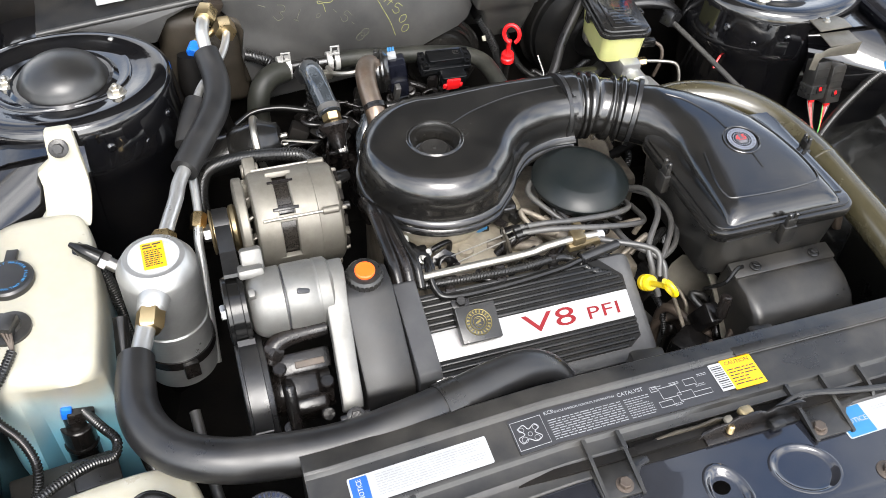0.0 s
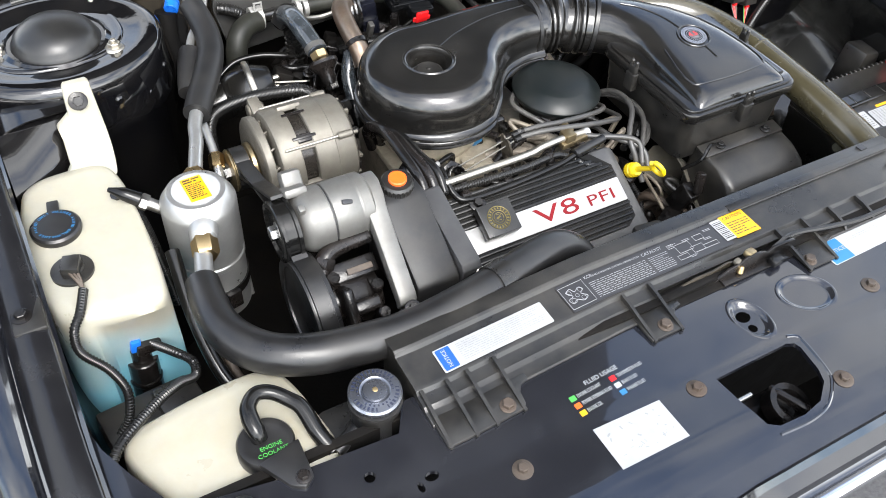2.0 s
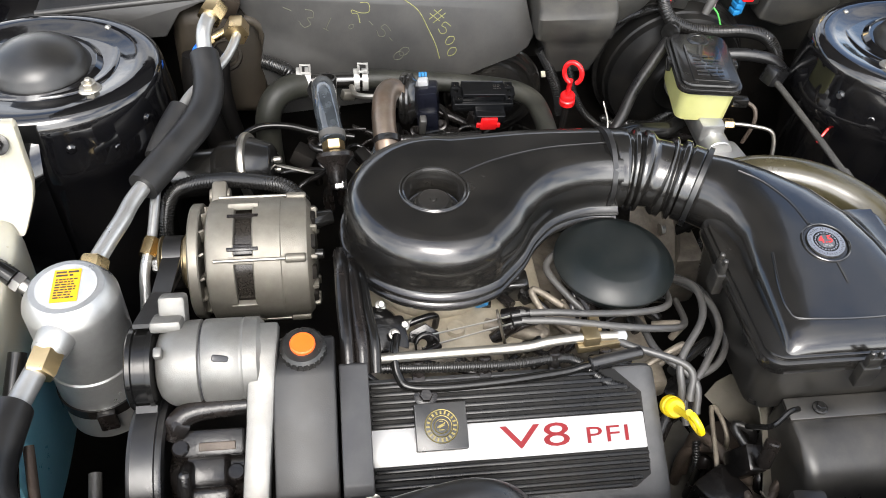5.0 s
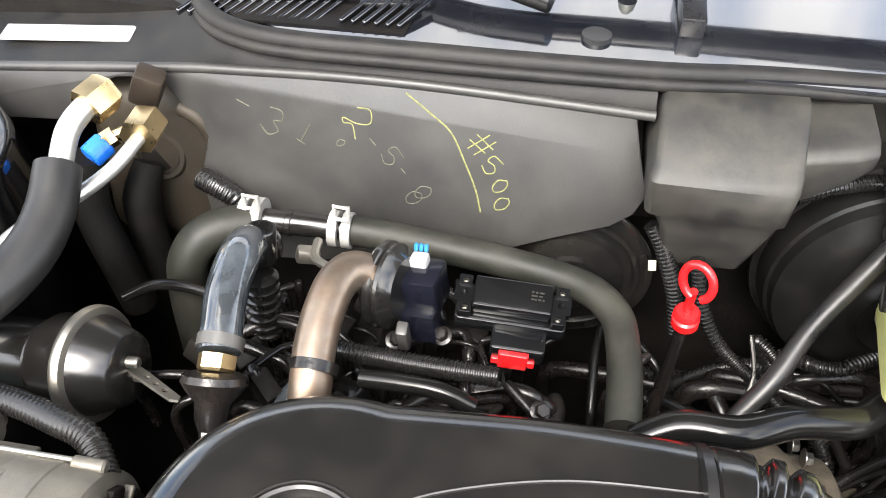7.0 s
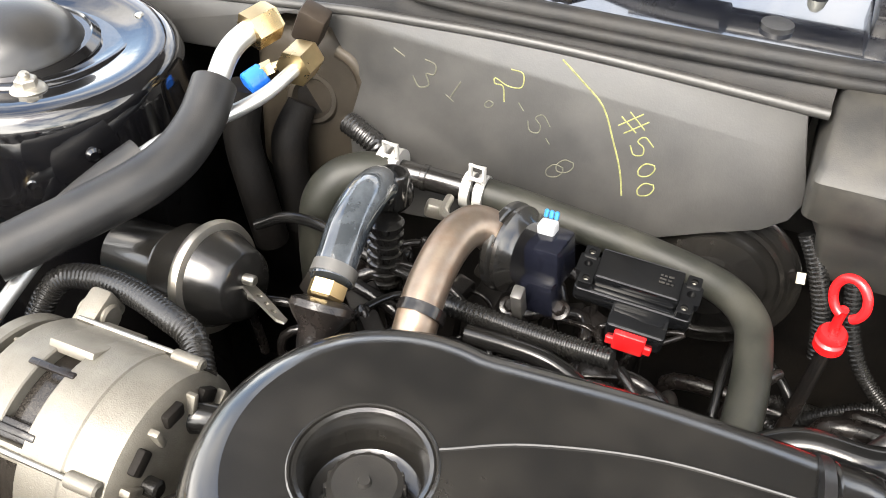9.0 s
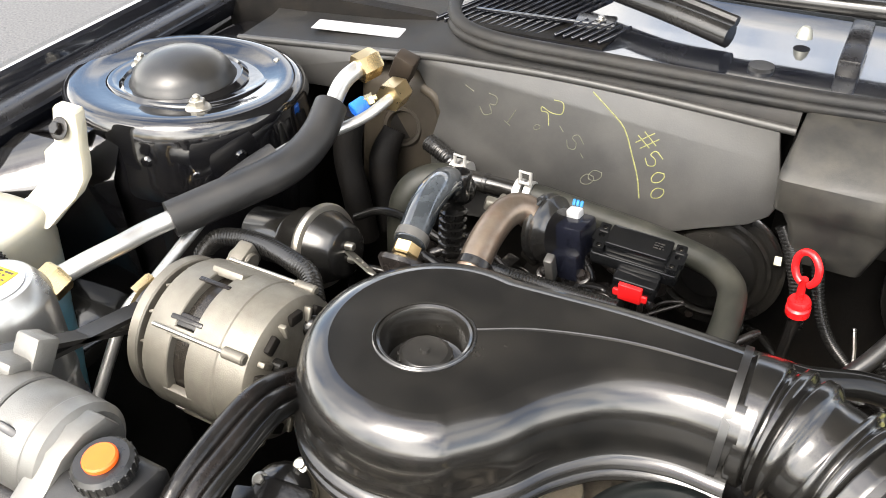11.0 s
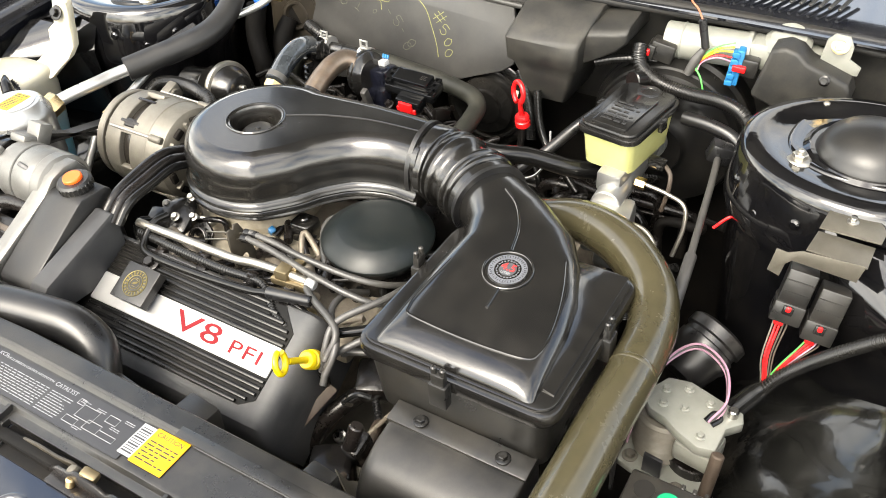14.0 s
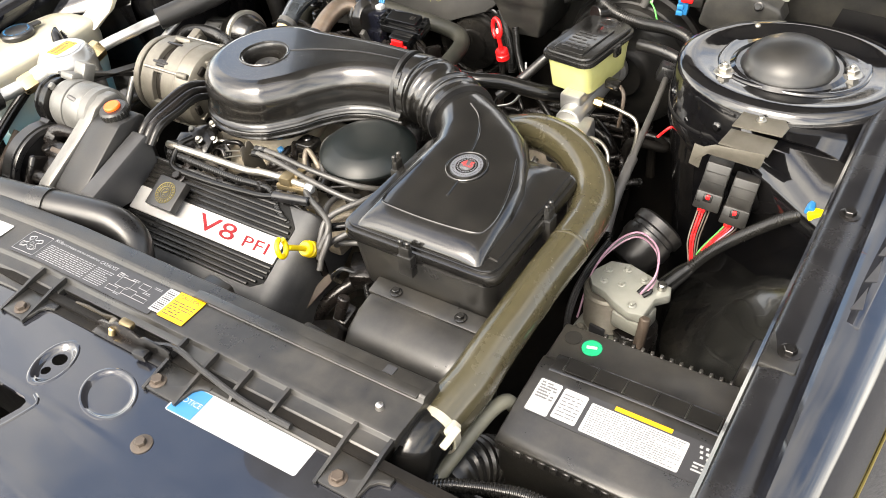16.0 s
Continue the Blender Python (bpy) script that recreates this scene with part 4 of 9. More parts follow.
    part("badge_lettering", letters("LITER", 0.0046, mb @ pose(0, -0.0058, 0.0021), 0.0003), PRINT, badge)
    # spring clips
    for p, a in (((0.298, -0.431, 0.0), 0), ((0.414, -0.296, 0.0), 90), ((0.189, -0.292, 0), -90)):
        b = box((p[0], p[1], 0.868), (0.02, 0.012, 0.03), (0, 0, a), 0.002)
        box((p[0], p[1], 0.888), (0.015, 0.008, 0.016), (0, 0, a), 0.002, bm=b)
        cyl((p[0] - 0.005 * math.cos(radians(a)), p[1] - 0.005 * math.sin(radians(a)), 0.893), (p[0] - 0.005 * math.cos(radians(a)), p[1] - 0.005 * math.sin(radians(a)), 0.904), 0.003, seg=10, bm=b)
        cyl((p[0] + 0.005 * math.cos(radians(a)), p[1] + 0.005 * math.sin(radians(a)), 0.893), (p[0] + 0.005 * math.cos(radians(a)), p[1] + 0.005 * math.sin(radians(a)), 0.904), 0.003, seg=10, bm=b)
        part("clip", b, PLASTIC_M, t)
    return t


filter_box()


def resonator():
    t = thing("intake_resonator", (0.31, -0.46, 0.62), "satin black resonator box below the air filter", "resonator")
    rings = []
    for (y0, y1, x0, x1, z) in ((-0.525, -0.40, 0.232, 0.395, 0.66), (-0.525, -0.40, 0.236, 0.396, 0.72), (-0.515, -0.40, 0.238, 0.396, 0.765), (-0.500, -0.40, 0.238, 0.396, 0.786), (-0.478, -0.40, 0.239, 0.395, 0.798), (-0.45, -0.40, 0.24, 0.394, 0.804)):
        rings.append([(x, y, z) for x, y in rrect((x0 + x1) / 2, (y0 + y1) / 2, x1 - x0, y1 - y0, 0.014)])
    part("body", loft(rings), PLASTIC_M, t, angle=50)
    part("flange", box((0.316, -0.428, 0.806), (0.16, 0.026, 0.006), (8, 0, 0), 0.002), PLASTIC_M, t)
    for x in (0.272, 0.366):
        part("screw", bolt((x, -0.43, 0.8095), r=0.005, h=0.004, washer=0.008), PLASTIC, t)
    return t


resonator()


# ---- engine: valve cover ----
def valve_cover():
    t = thing("valve_cover", (-0.03, -0.45, 0.72), "grey cast valve cover with black ribs and a silver name plate", "valve cover")
    # plane of the top: x along the engine, v down the front
    m = frame_m((-0.041, -0.430, 0.7995), (1, -0.430, 0.7995), (0, -0.46, 0.888))
    prof = [(0.068, -0.055), (0.068, -0.008), (0.064, -0.001), (0.060, 0.0), (-0.066, 0.0), (-0.076, -0.005), (-0.088, -0.026), (-0.094, -0.07)]

    def section(x, k=1.0, dz=0.0):
        return [m @ Vector((x, v * k, z + dz)) for v, z in prof]
    rings = [section(-0.18), section(0.124), section(0.132, 0.995, -0.001), section(0.139, 0.985, -0.004), section(0.144, 0.965, -0.010), section(0.1475, 0.945, -0.02), section(0.150, 0.93, -0.05)]
    body = part("cover", loft(rings), GREYB, t, "grey painted cast cover", angle=28)
    # recessed black field with ribs
    part("rib_field", plate([(-0.174, -0.060), (0.104, -0.060), (0.122, -0.048), (0.124, 0.036), (0.098, 0.062), (-0.174, 0.062)], 0.0, 0.0012, m), FIELD, body)
    for v, end in ((0.0585, 0.078), (0.0505, 0.094), (0.0425, 0.108), (0.0345, 0.118), (0.0265, 0.121), (0.0185, 0.122), (-0.0265, 0.1225), (-0.0345, 0.122), (-0.0425, 0.120), (-0.0505, 0.112), (-0.0575, 0.100)):
        b = box((0, 0, 0), (end + 0.16, 0.0042, 0.0045), w=0.0011)
        bmesh.ops.transform(b, matrix=m @ Matrix.Translation(((end - 0.16) / 2, v, 0.003)), verts=b.verts)
        part("rib", b, RIBS, body)
    plate_ob = part("name_plate", plate(rrect(-0.02, -0.003, 0.284, 0.037, 0.002), 0.0008, 0.0036, m, w=0.0005), BRUSHED, body, "silver plate with red lettering")
    b = letters("V", 0.034, m @ pose(-0.010, -0.003, 0.0039), 0.0003, wide=2.05)
    letters("8", 0.034, m @ pose(0.0275, -0.003, 0.0039), 0.0003, bm=b, wide=1.85)
    part("lettering", b, RED_I, plate_ob, "red enamel lettering")
    b = letters("PFI", 0.0235, m @ pose(0.0815, -0.006, 0.0039), 0.0003, wide=1.6, spacing=1.08)
    part("lettering", b, RED_I, plate_ob, "red enamel lettering")
    return t, m


cover_thing, COVER = valve_cover()


def oil_cap():
    t = thing("oil_filler_cap", (-0.13, -0.42, 0.80), "square black oil filler cap with a gold round emblem", "oil cap")
    m = COVER @ pose(-0.092, 0.013, 0.0)
    b = plate(rrect(0, 0, 0.052, 0.047, 0.0015), 0.0105, 0.024, m, w=0.0008)
    cap = part("cap", b, PLASTIC_M, t)
    part("neck", lathe([(0, 0), (0.018, 0), (0.018, 0.012), (0, 0.012)], (m @ Vector((0, 0, 0.0))), m.col[2].to_3d(), 24), PLASTIC, t)
    b = B()
    for r in (0.0165, 0.0105):
        pts = [m @ Vector((x, y, 0.0243)) for x, y in ring_pts(0, 0, r, n=32)]
        tube(pts + [pts[0]], 0.0006, 5, 1, bm=b)
    for i in range(20):
        join(b, box((0, 0, 0), (0.0018, 0.0034, 0.0005), w=0), m @ Matrix.Rotation(2 * math.pi * i / 20, 4, "Z") @ Matrix.Translation((0, 0.0136, 0.0243)))
    pts = [m @ Vector((x, y, 0.0243)) for x, y in ring_pts(0, 0, 0.0070, n=24)]
    tube(pts + [pts[0]], 0.0005, 5, 1, bm=b)
    for x, y, w, h, a in ((0.0, 0.0005, 0.0062, 0.0026, 25), (0.0026, 0.0022, 0.0042, 0.0010, 50), (-0.0030, -0.0012, 0.0026, 0.0010, -20), (0.0, -0.0036, 0.0050, 0.0009, 0), (0.0, 0.0048, 0.0036, 0.0009, 0)):
        join(b, box((0, 0, 0), (w, h, 0.0005), w=0), m @ Matrix.Translation((x, y, 0.0243)) @ Matrix.Rotation(radians(a), 4, "Z"))
    part("emblem", b, GOLD, cap, "gold printed round emblem")
    return t


oil_cap()

# engine block below
b = B()
box((-0.06, -0.26, 0.66), (0.28, 0.30, 0.24), w=0.01, bm=b)
box((-0.02, -0.29, 0.775), (0.30, 0.16, 0.03), (0, 0, 0), 0.006, bm=b)
lathe([(0.05, 0), (0.05, 0.05), (0.062, 0.055), (0.062, 0.062), (0.0, 0.062)], (-0.112, -0.188, 0.775), seg=28, bm=b)
single("engine_block", b, CAST_D, "dirty cast aluminium engine block and manifold", "engine block")
single("rear_valve_cover", box((-0.02, -0.05, 0.74), (0.36, 0.15, 0.09), (-28, 0, 0), 0.012), IRON, "black rear valve cover of the engine", "valve cover")


def distributor():
    t = thing("distributor", (0.088, -0.235, 0.79), "satin black domed distributor cover", "distributor")
    prof = [(0.0, 0.0), (0.058, 0.0), (0.066, 0.010), (0.0705, 0.019), (0.0705, 0.022), (0.069, 0.024), (0.06, 0.0315), (0.05, 0.0375), (0.047, 0.0385), (0.03, 0.0405), (0, 0.0415)]
    part("cover", lathe(prof, (0.090, -0.234, 0.825), (0.02, -0.03, 1), 64), DISTRIB, t, angle=18)
    part("body", lathe([(0, 0), (0.05, 0), (0.052, 0.02), (0.056, 0.045), (0, 0.045)], (0.088, -0.236, 0.778), seg=32), IRON, t)
    for i in range(8):
        a = radians(-105 + 28 * i)
        p = Vector((0.088 + 0.056 * math.cos(a), -0.237 + 0.056 * math.sin(a), 0.808))
        q = p + Vector((0.02 * math.cos(a), 0.02 * math.sin(a), -0.002))
        part("terminal", cyl(p, q, 0.0065, 0.0055, seg=12), RUBBER_G, t)
    return t


distributor()


# ---- right-hand side of the bay ----
def washer_tank():
    t = thing("washer_tank", (-0.63, -0.27, 0.62), "milky white plastic washer tank part full of blue fluid", "washer tank")
    top = [(-0.698, -0.205), (-0.688, -0.168), (-0.665, -0.150), (-0.63, -0.146), (-0.595, -0.148), (-0.578, -0.165), (-0.569, -0.20), (-0.566, -0.26), (-0.566, -0.32), (-0.569, -0.38), (-0.574, -0.412), (-0.588, -0.424), (-0.615, -0.424), (-0.65, -0.418), (-0.68, -0.408), (-0.695, -0.39), (-0.703, -0.35), (-0.704, -0.29), (-0.702, -0.24)]
    P = smooth_path([(x, y, 0) for x, y in top] + [(top[0][0], top[0][1], 0)], 3)[:-1]
    cx, cy = -0.635, -0.28

    def ring(k, z, dy=0.0, tilt=0.0):
        out = []
        for p in P:
            y = cy + (p.y - cy) * k
            out.append((cx + (p.x - cx) * (0.5 + 0.5 * k if k < 1 else k), y + dy, z + tilt * (y - cy)))
        return out
    rings = [ring(0.9, 0.60, -0.02), ring(0.97, 0.62, -0.02), ring(1.0, 0.70, -0.018), ring(1.0, 0.765, -0.012), ring(1.0, 0.80, -0.006), ring(0.995, 0.855), ring(0.985, 0.870), ring(0.955, 0.880), ring(0.90, 0.8845), ring(0.80, 0.886)]
    for k, (ring_pts_, zr) in enumerate(zip(rings, (0.60, 0.62, 0.70, 0.765, 0.80, 0.855, 0.870, 0.880, 0.8845, 0.886))):
        deep = {5: 0.55, 6: 0.0}.get(k, 1.0 if k < 5 else 0.0)
        if deep:
            rings[k] = [(x, max(y, y * (1 - deep) - 0.400 * deep) if x > -0.652 else y, z) for x, y, z in ring_pts_]
    body = part("tank", loft(rings), TANK, t, angle=60)
    # neck strap up to the tower
    rings = []
    for x0, x1, y, z in ((-0.640, -0.570, -0.170, 0.872), (-0.622, -0.566, -0.150, 0.884), (-0.621, -0.564, -0.132, 0.892), (-0.620, -0.564, -0.118, 0.905), (-0.622, -0.565, -0.113, 0.922), (-0.604, -0.566, -0.111, 0.936), (-0.603, -0.567, -0.106, 0.955), (-0.601, -0.568, -0.103, 0.972), (-0.598, -0.571, -0.102, 0.975)):
        rings.append([(x1, y - 0.006, z), (x1, y + 0.008, z), (x0, y + 0.008, z), (x0, y - 0.006, z)])
    part("strap", bev(loft(rings), 0.003, 2, 50), TANK, body)
    part("strap_bolt", bolt((-0.588, -0.116, 0.955), (0, -0.8, 0.5), 0.007, 0.006, 0.012), IRON, t)
    # cap with lettering round its edge
    c = Vector((-0.663, -0.264, 0.886))
    b = lathe([(0, 0), (0.0285, 0), (0.0295, 0.003), (0.0295, 0.008), (0.027, 0.0105), (0.012, 0.012), (0, 0.012)], c, seg=40)
    box((c.x + 0.004, c.y + 0.034, c.z + 0.008), (0.014, 0.022, 0.005), (0, 0, -8), 0.0015, bm=b)
    cap = part("cap", b, RUBBER, t, "dark blue-black washer cap")
    arc_text("WASHER FLUID ONLY", c + Vector((0, 0, 0.0116)), 0.0215, 80, -1, 0.0050, BLUE_L, cap)
    arc_text("WASHER FLUID ONLY", c + Vector((0, 0, 0.0116)), 0.0215, 265, -1, 0.0050, BLUE_L, cap)
    # level sensor
    c = Vector((-0.661, -0.338, 0.886))
    b = lathe([(0, 0), (0.024, 0), (0.024, 0.004), (0.014, 0.006), (0.013, 0.010), (0, 0.010)], c, seg=32)
    box((c.x, c.y - 0.004, c.z + 0.013), (0.02, 0.024, 0.014), (0, 0, -20), 0.002, bm=b)
    sensor = part("level_sensor", b, PLASTIC_M, t)
    for dx in (-0.004, 0.0, 0.004):
        part("wire", tube([(c.x + dx, c.y - 0.014, c.z + 0.013), (c.x + dx * 0.5 + 0.003, c.y - 0.026, c.z + 0.008), (c.x + 0.004, c.y - 0.036, c.z + 0.0)], 0.0018, 6, 4), RUST, sensor)
    # pump in the front niche
    b = cyl((-0.626, -0.424, 0.690), (-0.622, -0.420, 0.768), 0.019, seg=24)
    lathe([(0.0195, 0), (0.0205, 0.002), (0.0205, 0.006), (0.0195, 0.008)], (-0.624, -0.422, 0.73), seg=24, bm=b)
    cyl((-0.622, -0.420, 0.768), (-0.621, -0.419, 0.792), 0.013, seg=20, bm=b)
    box((-0.612, -0.424, 0.792), (0.03, 0.018, 0.016), (0, 10, 10), 0.002, bm=b)
    bmesh.ops.translate(b, vec=(0.0, 0.024, 0.0), verts=b.verts)
    pump = part("pump", b, IRON, t, "black washer pump")
    part("pump_connector", box((-0.625, -0.398, 0.800), (0.012, 0.018, 0.018), (0, 10, 0), 0.002), BLUE_P, pump, "blue plastic connector")
    return t


def arc_text(text, c, r, start, step_sign, size, material, parent, name="lettering", tilt=None):
    """Letters round a circle, on the level plane through c."""
    b = B()
    a = radians(start)
    for ch in text:
        m = Matrix.Translation(c) @ (tilt or Matrix.Identity(4)) @ Matrix.Rotation(a - math.pi / 2, 4, "Z") @ Matrix.Translation((0, r, 0.0003))
        if ch != " ":
            letters(ch, size, m, 0.0002, bm=b)
        a += step_sign * size * (0.82 if ch not in "I " else 0.6) / r
    part(name, b, material, parent)


washer_tank()


def loom(name, pts, r, label, parent=None):
    b = tube(pts, r, 10, 8, rib=(0.0038, 0.0010))
    return single(name, b, PLASTIC, label, "cable")


loom("corrugated_conduit", [(-0.657, -0.376, 0.891), (-0.668, -0.405, 0.888), (-0.680, -0.422, 0.880), (-0.681, -0.438, 0.862), (-0.660, -0.460, 0.845), (-0.650, -0.482, 0.825), (-0.658, -0.495, 0.795), (-0.674, -0.50, 0.775)], 0.0052, "black corrugated wire conduit beside the washer tank")
loom("corrugated_conduit", [(-0.606, -0.404, 0.795), (-0.586, -0.440, 0.808), (-0.572, -0.460, 0.806), (-0.576, -0.480, 0.805), (-0.595, -0.497, 0.825), (-0.620, -0.522, 0.845), (-0.652, -0.552, 0.858), (-0.678, -0.577, 0.862), (-0.694, -0.60, 0.85)], 0.0054, "black corrugated wire conduit over the coolant tank")
b = box((-0.635, -0.482, 0.765), (0.11, 0.055, 0.026), (0, 4, 8), 0.004)
box((-0.60, -0.478, 0.779), (0.05, 0.04, 0.008), (0, 4, 8), 0.003, bm=b)
single("cable_box", b, PLASTIC_M, "small black plastic junction box", "junction box")


def coolant_tank():
    t = thing("coolant_tank", (-0.585, -0.61, 0.66), "yellowed white plastic coolant tank", "coolant tank")
    o = [(-0.668, -0.545), (-0.63, -0.540), (-0.58, -0.535), (-0.525, -0.535), (-0.497, -0.546), (-0.484, -0.58), (-0.477, -0.62), (-0.472, -0.66), (-0.478, -0.684), (-0.52, -0.692), (-0.58, -0.687), (-0.625, -0.675), (-0.645, -0.655), (-0.665, -0.61), (-0.676, -0.57)]
    P = smooth_path([(x, y, 0) for x, y in o] + [(o[0][0], o[0][1], 0)], 3)[:-1]
    cx, cy = -0.585, -0.61
    rings = [[(cx + (p.x - cx) * k, cy + (p.y - cy) * k, z + 0.06 * (p.x - cx)) for p in P] for k, z in ((0.95, 0.66), (0.985, 0.75), (1.0, 0.815), (0.99, 0.835), (0.96, 0.846), (0.9, 0.851), (0.7, 0.853))]
    part("tank", loft(rings), MILKY, t, angle=60)
    c = Vector((-0.544, -0.640, 0.852))
    b = lathe([(0, 0), (0.0285, 0), (0.0297, 0.003), (0.0297, 0.018), (0.0275, 0.021), (0.022, 0.0220), (0.020, 0.0215), (0, 0.022)], c, seg=44)
    cap = part("cap", b, RUBBER, t, "black coolant cap with green lettering")
    b = letters("ENGINE", 0.0066, pose(c.x + 0.003, c.y - 0.0085, c.z + 0.0222), 0.0002)
    letters("COOLANT", 0.0066, pose(c.x + 0.003, c.y - 0.0158, c.z + 0.0222), 0.0002, bm=b)
    part("lettering", b, GREEN, cap, "green lettering")
    b = tube([(-0.548, -0.636, 0.872), (-0.549, -0.630, 0.880), (-0.550, -0.618, 0.886), (-0.547, -0.604, 0.889), (-0.535, -0.594, 0.890), (-0.52, -0.597, 0.887), (-0.506, -0.610, 0.882), (-0.497, -0.624, 0.878), (-0.492, -0.65, 0.866), (-0.484, -0.672, 0.855)], [0.0085, 0.0095, 0.0095, 0.0085, 0.008, 0.008, 0.008, 0.0085, 0.009, 0.0085], 14, 6)
    part("overflow_hose", b, RUBBER_G, t)
    part("lug", plate([(-0.560, -0.664), (-0.514, -0.654), (-0.516, -0.698), (-0.5275, -0.708), (-0.540, -0.700)], 0.868, 0.878, w=0.002), RUBBER, t)
    part("lug_bolt", bolt((-0.526, -0.697, 0.878), r=0.0055, h=0.005, washer=0.008), IRON, t)
    return t


coolant_tank()


def accumulator():
    t = thing("ac_accumulator", (-0.497, -0.29, 0.70), "bright aluminium air conditioning accumulator with a yellow label", "accumulator")
    c = Vector((-0.497, -0.288, 0.0))
    prof = [(0, 0.70), (0.04, 0.70), (0.046, 0.707), (0.046, 0.795), (0.0475, 0.797), (0.0475, 0.803), (0.046, 0.805), (0.046, 0.812), (0.0475, 0.816), (0.0475, 0.884), (0.0475, 0.889), (0.0465, 0.893), (0.038, 0.9065), (0.036, 0.908), (0, 0.9085)]
    can = part("can", lathe(prof, c, seg=56), ALU, t, angle=30)
    part("paper_disc", lathe([(0, 0), (0.030, 0), (0.030, 0.0006), (0, 0.0006)], c + Vector((0, 0, 0.9083)), seg=40), WHITE, can)
    m = pose(c.x, c.y, 0.9092, 0, 0, 3)
    part("label", plate(rrect(0, 0, 0.026, 0.044, 0.001), 0, 0.0004, m), YELLOW, can, "yellow warning label")
    b = bars(m @ Matrix.Translation((0, -0.004, 0)), 8, 0.021, 0.028, depth=0.0006, word=0.004, seed=4)
    bars(m @ Matrix.Translation((0, 0.016, 0)), 2, 0.022, 0.009, depth=0.0006, word=0.008, seed=5, bm=b)
    part("label_print", b, INK, can)
    # inlet and outlet fittings
    b = nut((c.x + 0.010, c.y + 0.042, 0.878), (0.08, 0.8, 0.25), 0.0165, 0.020)
    part("inlet_nut", b, BRASS, t)
    b = cyl((c.x - 0.008, c.y - 0.040, 0.880), (c.x - 0.013, c.y - 0.058, 0.879), 0.019, 0.017, seg=24)
    lathe([(0.014, 0), (0.0165, 0.004), (0.014, 0.008)], (c.x - 0.0125, c.y - 0.054, 0.879), (-0.2, -1, -0.1), 24, b)
    part("outlet_boss", b, ALU, t)
    part("outlet_nut", nut((c.x - 0.014, c.y - 0.060, 0.878), (-0.2, -1, -0.15), 0.0165, 0.024), BRASS, t)
    # pressure switch on a side port
    b = cyl((c.x - 0.040, c.y + 0.022, 0.872), (c.x - 0.062, c.y + 0.034, 0.885), 0.008, seg=16)
    nut((c.x - 0.056, c.y + 0.031, 0.881), (-0.85, 0.45, 0.5), 0.011, 0.010, b)
    part("switch", b, STEEL, t)
    part("switch_plug", tube([(c.x - 0.064, c.y + 0.035, 0.887), (c.x - 0.080, c.y + 0.044, 0.896), (c.x - 0.095, c.y + 0.055, 0.900)], [0.010, 0.0085, 0.003], 14, 4), RUBBER_G, t)
    # mounting band
    b = lathe([(0.0465, 0), (0.0482, 0), (0.0482, 0.014), (0.0465, 0.014)], (c.x, c.y, 0.745), seg=48)
    box((c.x + 0.012, c.y - 0.05, 0.745), (0.02, 0.008, 0.028), (0, 0, 12), 0.002, bm=b)
    part("band", b, IRON, t)
    return t


accumulator()
single("drain_tube", tube([(-0.548, -0.33, 0.86), (-0.552, -0.40, 0.82), (-0.545, -0.47, 0.78), (-0.525, -0.51, 0.75), (-0.50, -0.53, 0.70)], 0.009, 12, 6), RUBBER_G, "black rubber tube beside the washer tank", "hose")
single("metal_tube", tube([(-0.54, -0.40, 0.80), (-0.528, -0.46, 0.765), (-0.515, -0.50, 0.73), (-0.505, -0.53, 0.69)], 0.0055, 12, 6), RUST, "rusty metal tube beside the washer tank", "pipe")
single("metal_tube", tube([(-0.49, -0.40, 0.74), (-0.485, -0.46, 0.72), (-0.478, -0.52, 0.70), (-0.47, -0.56, 0.66)], 0.007, 12, 6), GREYW, "grey metal tube under the hose", "pipe")
loom("corrugated_conduit", [(-0.585, -0.235, 0.893), (-0.572, -0.232, 0.87), (-0.562, -0.238, 0.82), (-0.555, -0.25, 0.76), (-0.55, -0.27, 0.70)], 0.008, "black corrugated conduit between the tank and the accumulator")


def suction_line():
    t = thing("ac_suction_line", (-0.43, -0.10, 0.86), "aluminium refrigerant pipe with a black foam sleeve", "refrigerant pipe")
    path = [(-0.486, -0.238, 0.882), (-0.474, -0.205, 0.887), (-0.463, -0.175, 0.890), (-0.455, -0.145, 0.892), (-0.438, -0.110, 0.896), (-0.415, -0.072, 0.902), (-0.392, -0.030, 0.909), (-0.381, 0.005, 0.917), (-0.380, 0.04, 0.930), (-0.384, 0.07, 0.947), (-0.385, 0.092, 0.962), (-0.380, 0.112, 0.970), (-0.372, 0.135, 0.973)]
    part("pipe", tube(path, 0.0095, 16, 6), ALU, t)
    part("sleeve", tube([(-0.446, -0.125, 0.894), (-0.430, -0.096, 0.898), (-0.410, -0.062, 0.904), (-0.391, -0.026, 0.910), (-0.381, 0.006, 0.918), (-0.380, 0.038, 0.930), (-0.385, 0.068, 0.946)], [0.0185, 0.019, 0.019, 0.0195, 0.019, 0.0185, 0.018], 22, 8), FOAM, t)
    part("end_nut", nut((-0.379, 0.114, 0.970), (0.35, 0.9, 0.15), 0.0165, 0.026), BRASS, t)
    return t


suction_line()


